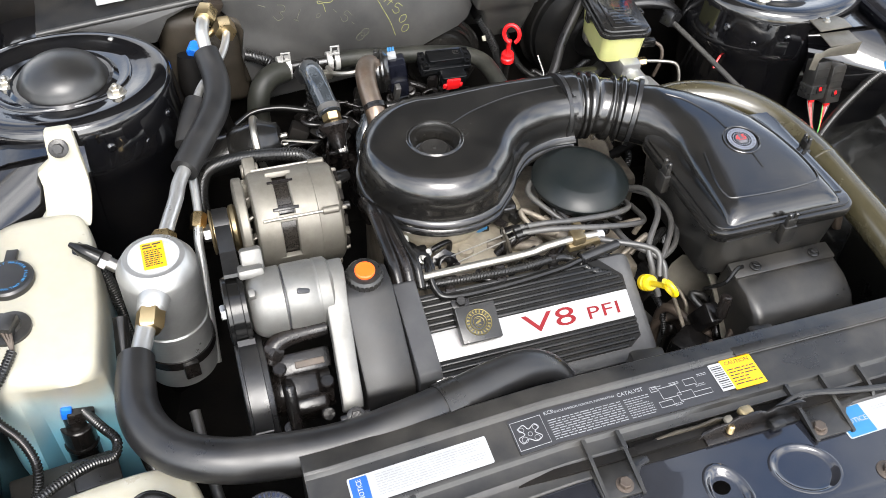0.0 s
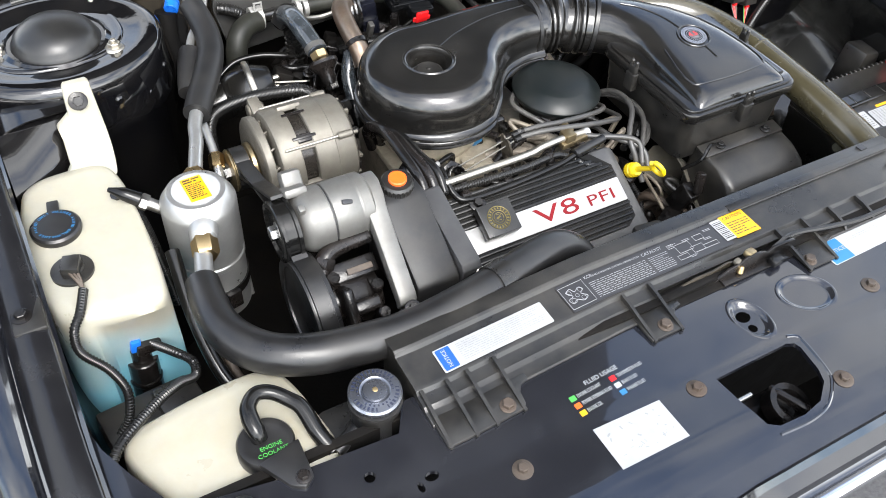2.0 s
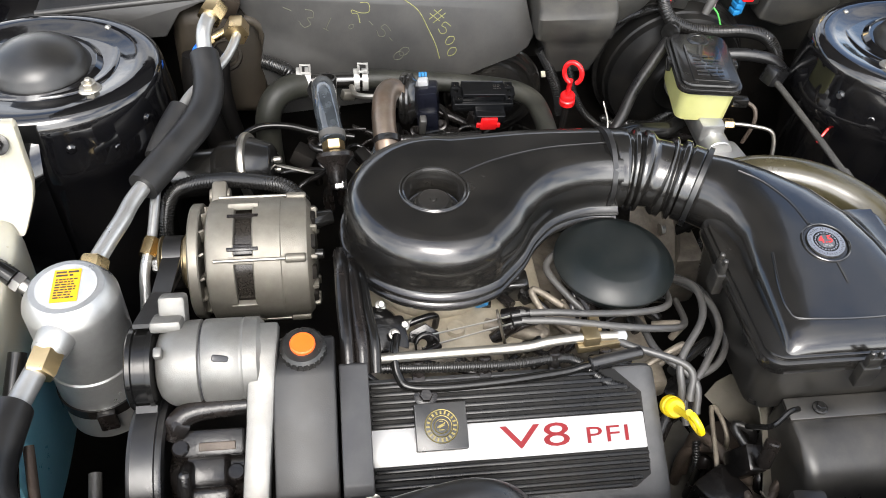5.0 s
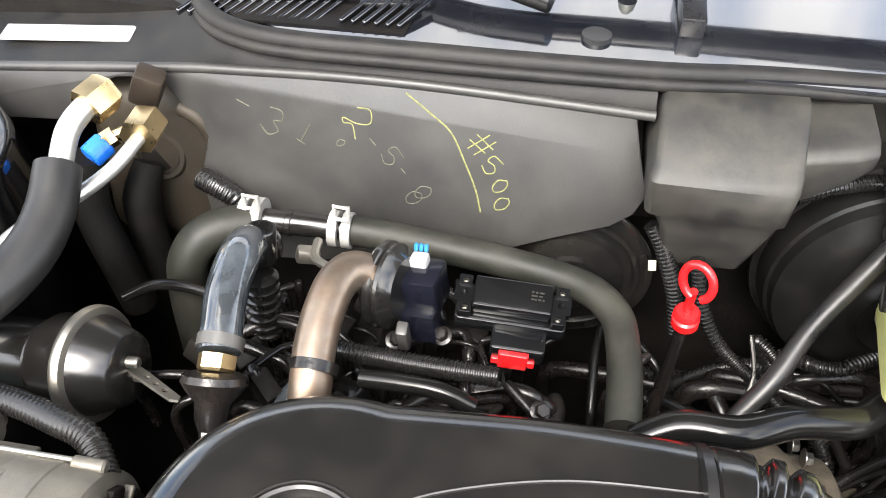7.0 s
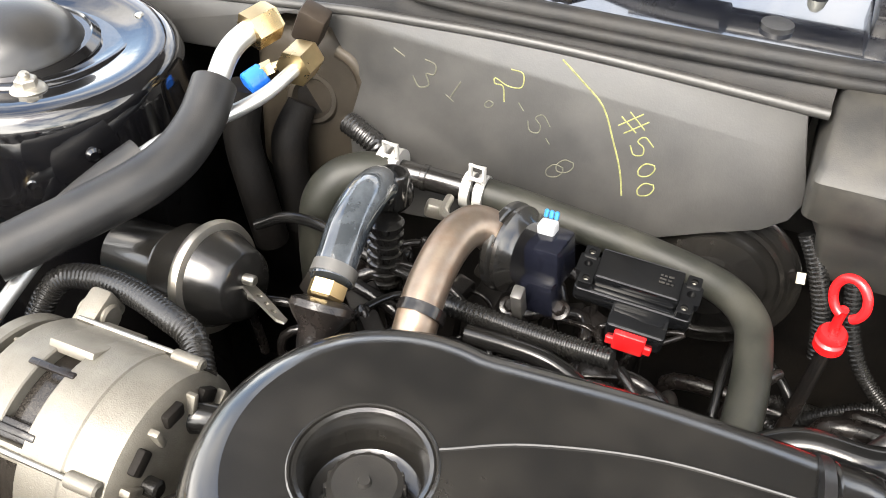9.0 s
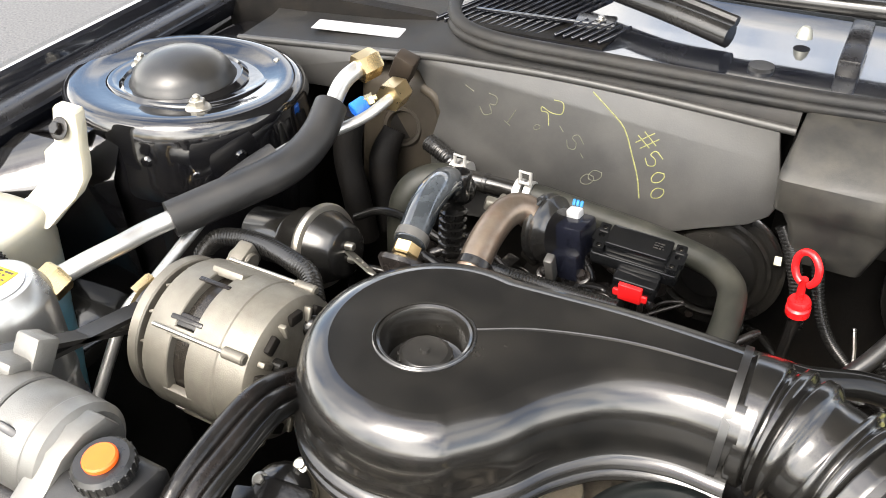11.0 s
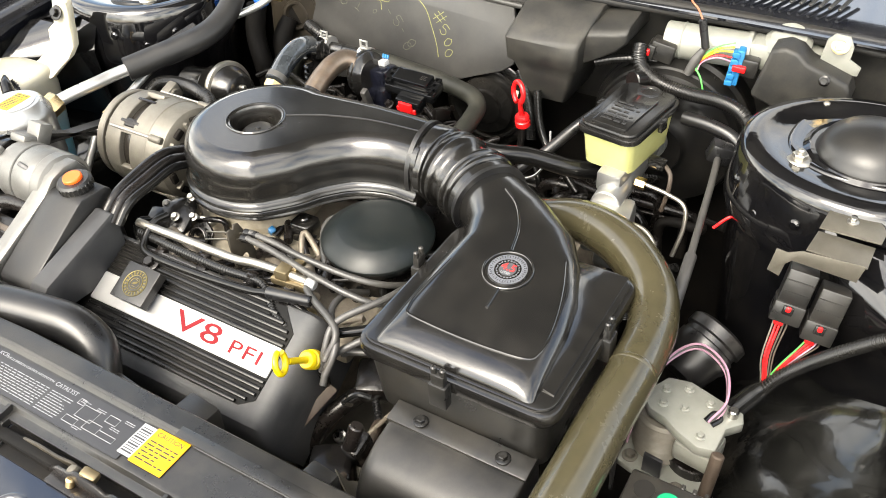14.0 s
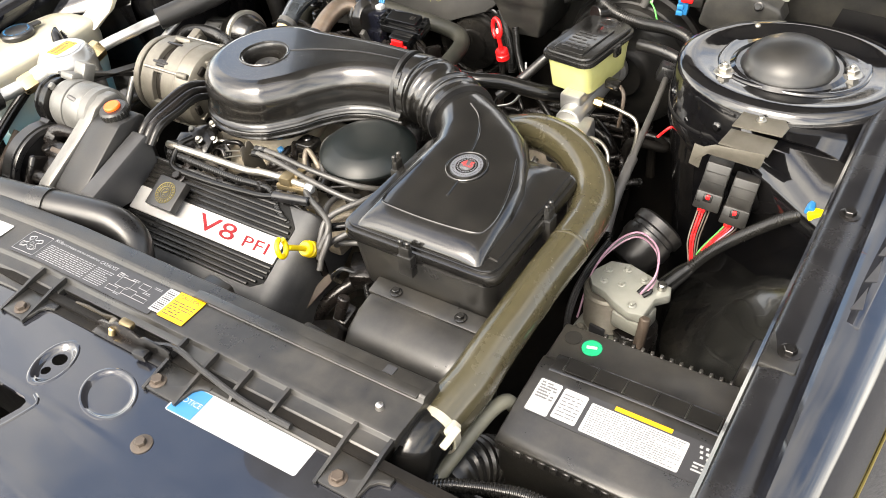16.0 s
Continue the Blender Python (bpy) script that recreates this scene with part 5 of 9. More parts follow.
def liquid_line():
    t = thing("ac_liquid_line", (-0.42, -0.03, 0.84), "thin aluminium refrigerant line with a short sleeve", "refrigerant pipe")
    path = [(-0.455, -0.30, 0.70), (-0.448, -0.23, 0.80), (-0.446, -0.20, 0.835), (-0.440, -0.165, 0.850), (-0.438, -0.12, 0.868), (-0.436, -0.07, 0.885), (-0.425, -0.03, 0.900), (-0.405, 0.02, 0.915), (-0.380, 0.06, 0.919), (-0.360, 0.095, 0.926), (-0.349, 0.125, 0.936), (-0.347, 0.155, 0.938)]
    part("pipe", tube(path, 0.006, 14, 6), ALU, t)
    part("sleeve", tube([(-0.437, -0.065, 0.887), (-0.431, -0.045, 0.894), (-0.422, -0.02, 0.902), (-0.412, 0.002, 0.909)], 0.0165, 18, 5), FOAM, t)
    part("joint", nut((-0.444, -0.185, 0.842), (0.2, 0.75, 0.3), 0.011, 0.022), BRASS, t)
    part("end_nut", nut((-0.349, 0.126, 0.937), (-0.02, 0.98, 0.03), 0.0165, 0.028), BRASS, t)
    part("charging_cap", cyl((-0.394, 0.148, 0.911), (-0.403, 0.132, 0.905), 0.0112, seg=20), BLUE_P, t, "blue plastic valve cap")
    b = nut((-0.386, 0.152, 0.917), (-0.6, -0.5, -0.3), 0.0085, 0.014)
    cyl((-0.388, 0.150, 0.916), (-0.362, 0.160, 0.926), 0.0058, seg=12, bm=b)
    part("valve_stem", b, BRASS, t)
    return t


liquid_line()

b = box((-0.362, 0.182, 0.950), (0.026, 0.022, 0.034), (10, 24, 10), 0.004)
single("expansion_block", b, mat("grimy_block", (0.02, 0.015, 0.011), 0.5, spec=0.2, var=0.3), "grimy dark refrigerant block on the firewall", "valve block")
b = box((-0.382, 0.226, 0.840), (0.138, 0.050, 0.175), (-6, 0, 0), 0.026, 4)
EVAP = mat("brown_case", (0.022, 0.018, 0.013), 0.5, spec=0.2, var=0.25, dirt=(0.05, 0.04, 0.03), dirt_amt=0.4, bump=0.3, bscale=120)
t = thing("evaporator_case", (-0.372, 0.232, 0.765), "brown grimy evaporator case behind the insulator", "evaporator case")
part("case", b, EVAP, t)
part("port_ring", lathe([(0.027, 0), (0.027, 0.005), (0.024, 0.009), (0.020, 0.009), (0.0165, 0.002)], (-0.380, 0.206, 0.860), (0.2, -1, 0.25), 36, caps=False), EVAP, t)
# solid near-black disc drawn for the shaded inside of the port
part("port_hole", lathe([(0, 0), (0.018, 0), (0.018, 0.001), (0, 0.001)], (-0.380, 0.2040, 0.860), (0.2, -1, 0.25), 28), DARK, t)
part("brace_bar", tube([(-0.345, 0.196, 0.922), (-0.326, 0.194, 0.912), (-0.319, 0.196, 0.88), (-0.318, 0.20, 0.80)], 0.007, 10, 5), EVAP, t)
part("drain_boot", tube([(-0.385, 0.19, 0.86), (-0.39, 0.17, 0.83), (-0.385, 0.16, 0.79), (-0.375, 0.155, 0.74)], [0.014, 0.018, 0.017, 0.017], 16, 5), DARK, t)
single("drain_hose", tube([(-0.41, 0.14, 0.90), (-0.415, 0.13, 0.85), (-0.40, 0.12, 0.80), (-0.39, 0.12, 0.74)], 0.017, 16, 5), DARK, "grimy dark rubber drain hose", "hose")
loom("corrugated_conduit", [(-0.322, 0.165, 0.870), (-0.305, 0.160, 0.866), (-0.288, 0.158, 0.856), (-0.275, 0.16, 0.83)], 0.010, "black corrugated conduit at the firewall")


def alternator():
    t = thing("alternator", (-0.325, -0.19, 0.76), "grey cast aluminium alternator with exposed windings", "alternator")
    ax, c = (1, 0, 0), Vector((0, -0.188, 0.833))

    def at(x):
        return Vector((x, c.y, c.z))

    def round_at(x, a_deg, rad, size, w=0.0015, turn=0.0):
        a = radians(a_deg)
        d = Vector((0, math.cos(a), math.sin(a)))
        bb = box((0, 0, 0), size, w=w)
        bmesh.ops.transform(bb, matrix=Matrix.Translation(at(x) + d * rad) @ Matrix.Rotation(a - math.pi / 2, 4, "X") @ Matrix.Rotation(radians(turn), 4, "Z"), verts=bb.verts)
        return bb
    # cooling fan disc with swept blades behind the pulley
    b = lathe([(0, 0), (0.058, 0.0), (0.064, 0.001), (0.066, 0.003), (0.066, 0.012), (0.0645, 0.0135), (0.05, 0.0135)], at(-0.3915), ax, 64)
    fan = part("fan", b, CAST, t)
    for k in range(14):
        part("fan_blade", round_at(-0.375, 25.7 * k, 0.052, (0.006, 0.003, 0.020), 0.0008, 25), CAST, fan)
    b = lathe([(0.045, 0), (0.062, 0.0005), (0.0675, 0.003), (0.0695, 0.007), (0.0695, 0.0315), (0.0685, 0.0325), (0.058, 0.033)], at(-0.372), ax, 72)
    part("drive_end_case", b, CAST, t, angle=30)
    b = lathe([(0.058, -0.005), (0.0685, -0.0045), (0.0700, -0.003), (0.0700, 0.0255), (0.0690, 0.0268), (0.0690, 0.0282), (0.0685, 0.030), (0.0680, 0.049), (0.0665, 0.0545), (0.062, 0.058), (0.052, 0.0605), (0.046, 0.0625), (0, 0.0625)], at(-0.3155), ax, 72)
    part("rear_case", b, CAST, t, angle=30)
    part("winding", lathe([(0.050, 0.0)] + [(0.0610 + 0.0005 * (i % 2), 0.001 + 0.0016 * i) for i in range(19)] + [(0.05, 0.031)], at(-0.3455), ax, 72), mat("copper_winding", (0.022, 0.019, 0.016), 0.22, 0.3, var=0.5, scale=600), t, "dark varnished copper windings")
    for a_deg, wid, rad in ((58, 0.052, 0.0655), (136, 0.010, 0.0655), (192, 0.024, 0.0655), (240, 0.05, 0.065), (300, 0.05, 0.065)):
        part("bridge", round_at(-0.330, a_deg, rad, (0.034, wid, 0.008)), CAST, t)
    # dark retaining strap over the upper window, with folded ends
    for a_deg in (92, 126):
        part("strap_end", round_at(-0.330, a_deg, 0.0695, (0.034, 0.0045, 0.003), 0.001), IRON, t)
    part("strap", round_at(-0.330, 126, 0.0655, (0.029, 0.012, 0.006)), IRON, t)
    for k in range(4):
        a = radians(136 + 90 * k)
        d = Vector((0, math.cos(a), math.sin(a))) * 0.0712
        part("through_bolt", cyl(at(-0.362) + d, at(-0.262) + d, 0.0019, seg=10), ZINC, t)
        part("bolt_boss", cyl(at(-0.285) + d * 0.975, at(-0.262) + d * 0.975, 0.0052, seg=14), CAST, t)
    for y, z, x in ((-0.122, 0.872, -0.362), (-0.12, 0.80, -0.36)):
        b = box((x, y, z), (0.018, 0.03, 0.026), (20, 0, 0), 0.004)
        cyl((x - 0.012, y, z), (x + 0.012, y, z), 0.010, seg=20, bm=b)
        part("ear", b, CAST, t)
    # vents and ribs of the rear face
    for k in range(10):
        # slots are near-black blocks, the shade inside them put in as colour
        part("vent_slot", round_at(-0.2555, 36 * k + 10, 0.0535, (0.008, 0.016, 0.010), 0.002), DARK, t)
        part("vent_rib", round_at(-0.2560, 36 * k + 28, 0.0520, (0.012, 0.005, 0.014), 0.0015), CAST, t)
    b = lathe([(0, 0), (0.020, 0), (0.030, 0.001), (0.031, 0.003), (0.028, 0.005), (0.028, 0.027), (0.032, 0.029), (0.033, 0.034), (0.030, 0.037), (0.018, 0.039), (0, 0.039)], at(-0.4290), ax, 48)
    pulley = part("pulley", b, GILT, t, "yellow zinc plated belt pulley")
    part("belt_wrap", lathe([(0.0282, 0), (0.0305, 0.0005), (0.0305, 0.0205), (0.0282, 0.021)], at(-0.4235), ax, 48), RUBBER, pulley, "black drive belt on the pulley")
    part("pulley_nut", nut(at(-0.429), (-1, 0, 0), 0.012, 0.010), STEEL, t)
    part("terminal", cyl((-0.256, -0.215, 0.862), (-0.243, -0.215, 0.862), 0.006, seg=12), RUBBER_G, t)
    part("terminal", cyl((-0.256, -0.165, 0.866), (-0.232, -0.16, 0.868), 0.011, 0.0085, seg=16), RUBBER_G, t)
    return t


alternator()
loom("corrugated_conduit", [(-0.43, -0.145, 0.80), (-0.432, -0.12, 0.835), (-0.420, -0.10, 0.862), (-0.39, -0.095, 0.872), (-0.35, -0.10, 0.878), (-0.31, -0.112, 0.882), (-0.285, -0.12, 0.880), (-0.265, -0.14, 0.872)], 0.0095, "black corrugated conduit behind the alternator")


def accessory_drive():
    t = thing("belt_tensioner", (-0.37, -0.37, 0.76), "cast aluminium belt tensioner with a black idler pulley", "belt tensioner")
    y, z = -0.368, 0.875
    b = lathe([(0, 0), (0.026, 0), (0.033, 0.003), (0.038, 0.009), (0.0405, 0.014), (0.0415, 0.020), (0.0420, 0.0405), (0.0408, 0.0415), (0.0400, 0.0418)], (-0.4025, y, z), (1, 0, 0), 56)
    drum = part("drum", b, CAST_L, t, angle=30)
    b = lathe([(0.0398, 0), (0.0412, 0.0006), (0.0420, 0.002), (0.0420, 0.034), (0.0412, 0.0355), (0.0412, 0.0375), (0.0420, 0.039), (0.0415, 0.052), (0.036, 0.057), (0, 0.057)], (-0.3590, y, z), (1, 0, 0), 56)
    part("rear_drum", b, CAST_L, t, angle=30)
    part("joint_ring", lathe([(0.030, 0), (0.0395, 0), (0.0395, 0.003), (0.030, 0.003)], (-0.3612, y, z), (1, 0, 0), 48), INK, drum)
    b = box((-0.388, y + 0.038, z + 0.034), (0.026, 0.022, 0.034), (-34, 0, 0), 0.004)
    box((-0.392, y + 0.022, z + 0.036), (0.030, 0.030, 0.012), (-30, 0, 0), 0.004, bm=b)
    part("lug", b, CAST_L, drum)
    part("stop_lug", box((-0.3965, y - 0.016, z + 0.0375), (0.008, 0.010, 0.010), (20, 0, 0), 0.002), CAST_L, drum)
    part("index_slot", box((-0.338, y - 0.0245, z + 0.0345), (0.020, 0.0065, 0.004), (40, 24, 8), 0.0018), INK, t)
    # narrow arm down to the pump
    rings = []
    for px, py, pz, w in ((-0.300, y + 0.016, z + 0.036, 0.013), (-0.302, y - 0.004, z + 0.038, 0.015), (-0.303, y - 0.024, z + 0.030, 0.014), (-0.304, -0.408, 0.889, 0.0130), (-0.306, -0.440, 0.870, 0.0125), (-0.309, -0.475, 0.850, 0.0122), (-0.311, -0.502, 0.8345, 0.0122), (-0.312, -0.510, 0.826, 0.0120)):
        rings.append([(px + w, py, pz), (px + w, py + 0.010, pz - 0.018), (px - w, py + 0.010, pz - 0.018), (px - w, py, pz)])
    part("arm", bev(loft(rings), 0.003, 2, 50), CAST_L, t, "smooth pale cast arm")
    b = box((-0.312, -0.517, 0.820), (0.036, 0.012, 0.014), (28, 0, 0), 0.003)
    bolt((-0.312, -0.520, 0.827), (0, -0.5, 0.8), 0.007, 0.007, 0.011, b)
    part("arm_bolt", b, IRON, t)
    b = lathe([(0, 0.006), (0.016, 0.004), (0.030, 0.004), (0.033, 0.0), (0.0395, 0.0005), (0.041, 0.002), (0.041, 0.006), (0.0385, 0.007), (0.0385, 0.019), (0.041, 0.020), (0.041, 0.0245), (0.038, 0.026), (0, 0.026)], (-0.4290, y, z - 0.002), (1, 0, 0), 48)
    idler = part("idler_pulley", b, RUBBER_G, t, "black ribbed idler pulley")
    part("pulley_bolt", bolt((-0.423, y, z - 0.002), (-1, 0, 0), 0.010, 0.010, 0.015), STEEL, idler)
    # pump below
    t = thing("power_steering_pump", (-0.37, -0.44, 0.66), "grimy black cast steering pump with a ribbed pulley", "steering pump")
    py, pz = -0.434, 0.787
    b = lathe([(0, 0.016), (0.022, 0.016), (0.030, 0.019), (0.052, 0.021), (0.060, 0.016), (0.063, 0.002), (0.067, 0.0), (0.0730, 0.001), (0.0740, 0.003), (0.0740, 0.030), (0.0730, 0.032), (0.065, 0.033), (0.058, 0.024), (0, 0.024)], (-0.4280, py, pz), (1, 0, 0), 72)
    pulley = part("pulley", b, RUBBER, t)
    part("hub", lathe([(0, 0), (0.012, 0), (0.014, 0.010), (0.0, 0.010)], (-0.4200, py, pz), (1, 0, 0), 24), IRON, pulley)
    part("belt_wrap", lathe([(0.0741, 0), (0.0768, 0.0008), (0.0768, 0.0212), (0.0741, 0.022)], (-0.4235, py, pz), (1, 0, 0), 72), RUBBER, pulley, "black drive belt on the pulley")
    b = lathe([(0, 0), (0.024, 0), (0.028, 0.006), (0.028, 0.014), (0.036, 0.016), (0.039, 0.019), (0.039, 0.052), (0.037, 0.055), (0.030, 0.058), (0.030, 0.070), (0, 0.070)], (-0.3960, py - 0.006, pz + 0.004), (1, 0, 0), 40)
    part("housing", b, IRON, t)
    part("shoulder", box((-0.3770, -0.472, 0.8050), (0.014, 0.050, 0.066), (-38, 0, 0), 0.006, 3), IRON, t)
    part("valve_block", box((-0.3530, -0.432, 0.8310), (0.062, 0.026, 0.022), (30, 0, 0), 0.004), IRON, t)
    part("label_strip", box((-0.3480, -0.4435, 0.8430), (0.034, 0.008, 0.003), (36, 0, 0), 0.001), RUST, t)
    b = box((-0.3550, -0.476, 0.8085), (0.040, 0.020, 0.030), (36, 0, 0), 0.006, 3)
    cyl((-0.339, -0.488, 0.800), (-0.339, -0.498, 0.812), 0.008, seg=16, bm=b)
    part("port_block", b, IRON, t)
    for x, yy, zz in ((-0.3830, -0.4350, 0.8310), (-0.3840, -0.4900, 0.7900), (-0.3320, -0.455, 0.815)):
        part("boss", cyl((x, yy, zz - 0.014), (x, yy - 0.006, zz + 0.010), 0.0085, seg=18), IRON, t)
    part("cross_pipe", tube([(-0.392, -0.428, 0.838), (-0.384, -0.418, 0.851), (-0.370, -0.412, 0.856), (-0.345, -0.410, 0.857), (-0.320, -0.409, 0.857)], [0.0105, 0.0115, 0.0110, 0.0095, 0.0095], 18, 5), IRON, t)
    part("pipe_nut", nut((-0.389, -0.424, 0.843), (0.5, 0.5, 0.7), 0.0135, 0.014), IRON, t)
    # belts between the pulleys
    b = B()
    for p, q in (((-0.413, -0.160, 0.845), (-0.413, -0.328, 0.885)), ((-0.413, -0.217, 0.842), (-0.413, -0.352, 0.915)), ((-0.413, -0.406, 0.862), (-0.413, -0.505, 0.815))):
        d = (Vector(q) - Vector(p)).normalized()
        n = d.cross(Vector((1, 0, 0))) * 0.0022
        loft([[Vector(e) + Vector((sx * 0.010, 0, 0)) + k * n for sx, k in ((-1, -1), (1, -1), (1, 1), (-1, 1))] for e in (p, q)], b)
    single("drive_belt", b, RUBBER, "black ribbed rubber drive belt", "belt")


accessory_drive()


def steering_reservoir():
    t = thing("steering_fluid_reservoir", (-0.263, -0.44, 0.76), "black plastic fluid reservoir with an orange-topped cap", "fluid reservoir")
    prof = [(-0.352, 0.76), (-0.352, 0.885), (-0.360, 0.892), (-0.396, 0.894), (-0.404, 0.890), (-0.494, 0.834), (-0.500, 0.828), (-0.500, 0.76)]
    rings = [[(x, y, z) for y, z in prof] for x in (-0.294, -0.2345)]
    part("tank", bev(loft(rings), 0.003, 2, 30), RESERV, t)
    n = Vector((0, -0.12, 1)).normalized()
    c = Vector((-0.264, -0.378, 0.893))
    b = lathe([(0, 0), (0.0205, 0), (0.0215, 0.002), (0.0215, 0.011), (0.019, 0.014), (0, 0.0145)], c, n, 40)
    cap = part("cap", b, PLASTIC_M, t)
    for i in range(24):
        a = 2 * math.pi * i / 24
        m = axis_m(c, n) @ Matrix.Rotation(a, 4, "Z") @ Matrix.Translation((0.0213, 0, 0.0065))
        part("rib", join(B(), box((0, 0, 0), (0.002, 0.0025, 0.009), w=0.0005, seg=1), m), PLASTIC_M, cap)
    part("cap_insert", lathe([(0, 0), (0.0122, 0), (0.0122, 0.003), (0.011, 0.0045), (0, 0.0045)], c + n * 0.0142, n, 32), ORANGE, cap, "orange plastic insert")
    # slanted guard strip beside it
    t2 = thing("bracket_cover", (-0.205, -0.44, 0.78), "dark grey sloping cover strip beside the reservoir", "cover strip")
    prof = [(-0.378, 0.79), (-0.378, 0.872), (-0.384, 0.877), (-0.496, 0.842), (-0.503, 0.834), (-0.498, 0.80)]
    rings = [[(x, y, z) for y, z in prof] for x in (-0.2315, -0.203)]
    part("strip", bev(loft(rings), 0.002, 2, 30), STRIPG, t2)
    part("screw", bolt((-0.205, -0.505, 0.826), (0, -0.7, 0.6), 0.006, 0.006, 0.008), STEEL, t2)


steering_reservoir()
for k, dx in enumerate((0.0, 0.016, 0.03)):
    pts = [(-0.222 + dx * 0.9, -0.385, 0.862), (-0.222 + dx * 0.9, -0.36, 0.880), (-0.224 + dx * 0.8, -0.32, 0.888 - 0.004 * k), (-0.225 + dx * 0.7, -0.27, 0.89 - 0.006 * k), (-0.226 + dx * 0.6, -0.225, 0.87 - 0.01 * k), (-0.222 + dx, -0.20, 0.84 - 0.01 * k), (-0.21 + dx, -0.19, 0.80)]
    single("coolant_pipe", tube(pts, 0.0075 if k < 2 else 0.006, 14, 7), IRON if k < 2 else RUBBER_G, "black bent steel pipe beside the air cleaner", "pipe", "bent black pipes")


def upper_hose():
    t = thing("upper_radiator_hose", (-0.3, -0.57, 0.84), "thick black rubber radiator hose", "radiator hose")
    path = [(-0.533, -0.406, 0.872), (-0.536, -0.442, 0.873), (-0.535, -0.480, 0.874), (-0.522, -0.517, 0.876), (-0.496, -0.547, 0.878), (-0.455, -0.566, 0.877), (-0.40, -0.574, 0.873), (-0.34, -0.576, 0.869), (-0.28, -0.570, 0.869), (-0.22, -0.558, 0.866), (-0.16, -0.541, 0.860), (-0.115, -0.530, 0.852), (-0.085, -0.531, 0.836), (-0.070, -0.545, 0.815), (-0.062, -0.565, 0.79)]
    part("hose", tube(path, [0.020, 0.0215, 0.0225, 0.0235, 0.0235, 0.0235, 0.0235, 0.0235, 0.0235, 0.0235, 0.0235, 0.0235, 0.0235, 0.023, 0.023], 26, 6), RUBBER, t)
    part("steel_pipe", tube([(-0.513, -0.350, 0.878), (-0.522, -0.378, 0.874), (-0.531, -0.412, 0.872)], 0.0112, 16, 5), ALU, t)
    p, q = Vector((-0.228, -0.560, 0.867)), Vector((-0.205, -0.554, 0.8655))
    b = lathe([(0.0238, 0), (0.0255, 0), (0.0255, 0.024), (0.0238, 0.024)], p, q - p, 32)
    box((-0.212, -0.575, 0.838), (0.022, 0.014, 0.04), (-10, 0, 12), 0.002, bm=b)
    part("hose_clip", b, PLASTIC, t, "black plastic hose retainer")
    return t


upper_hose()


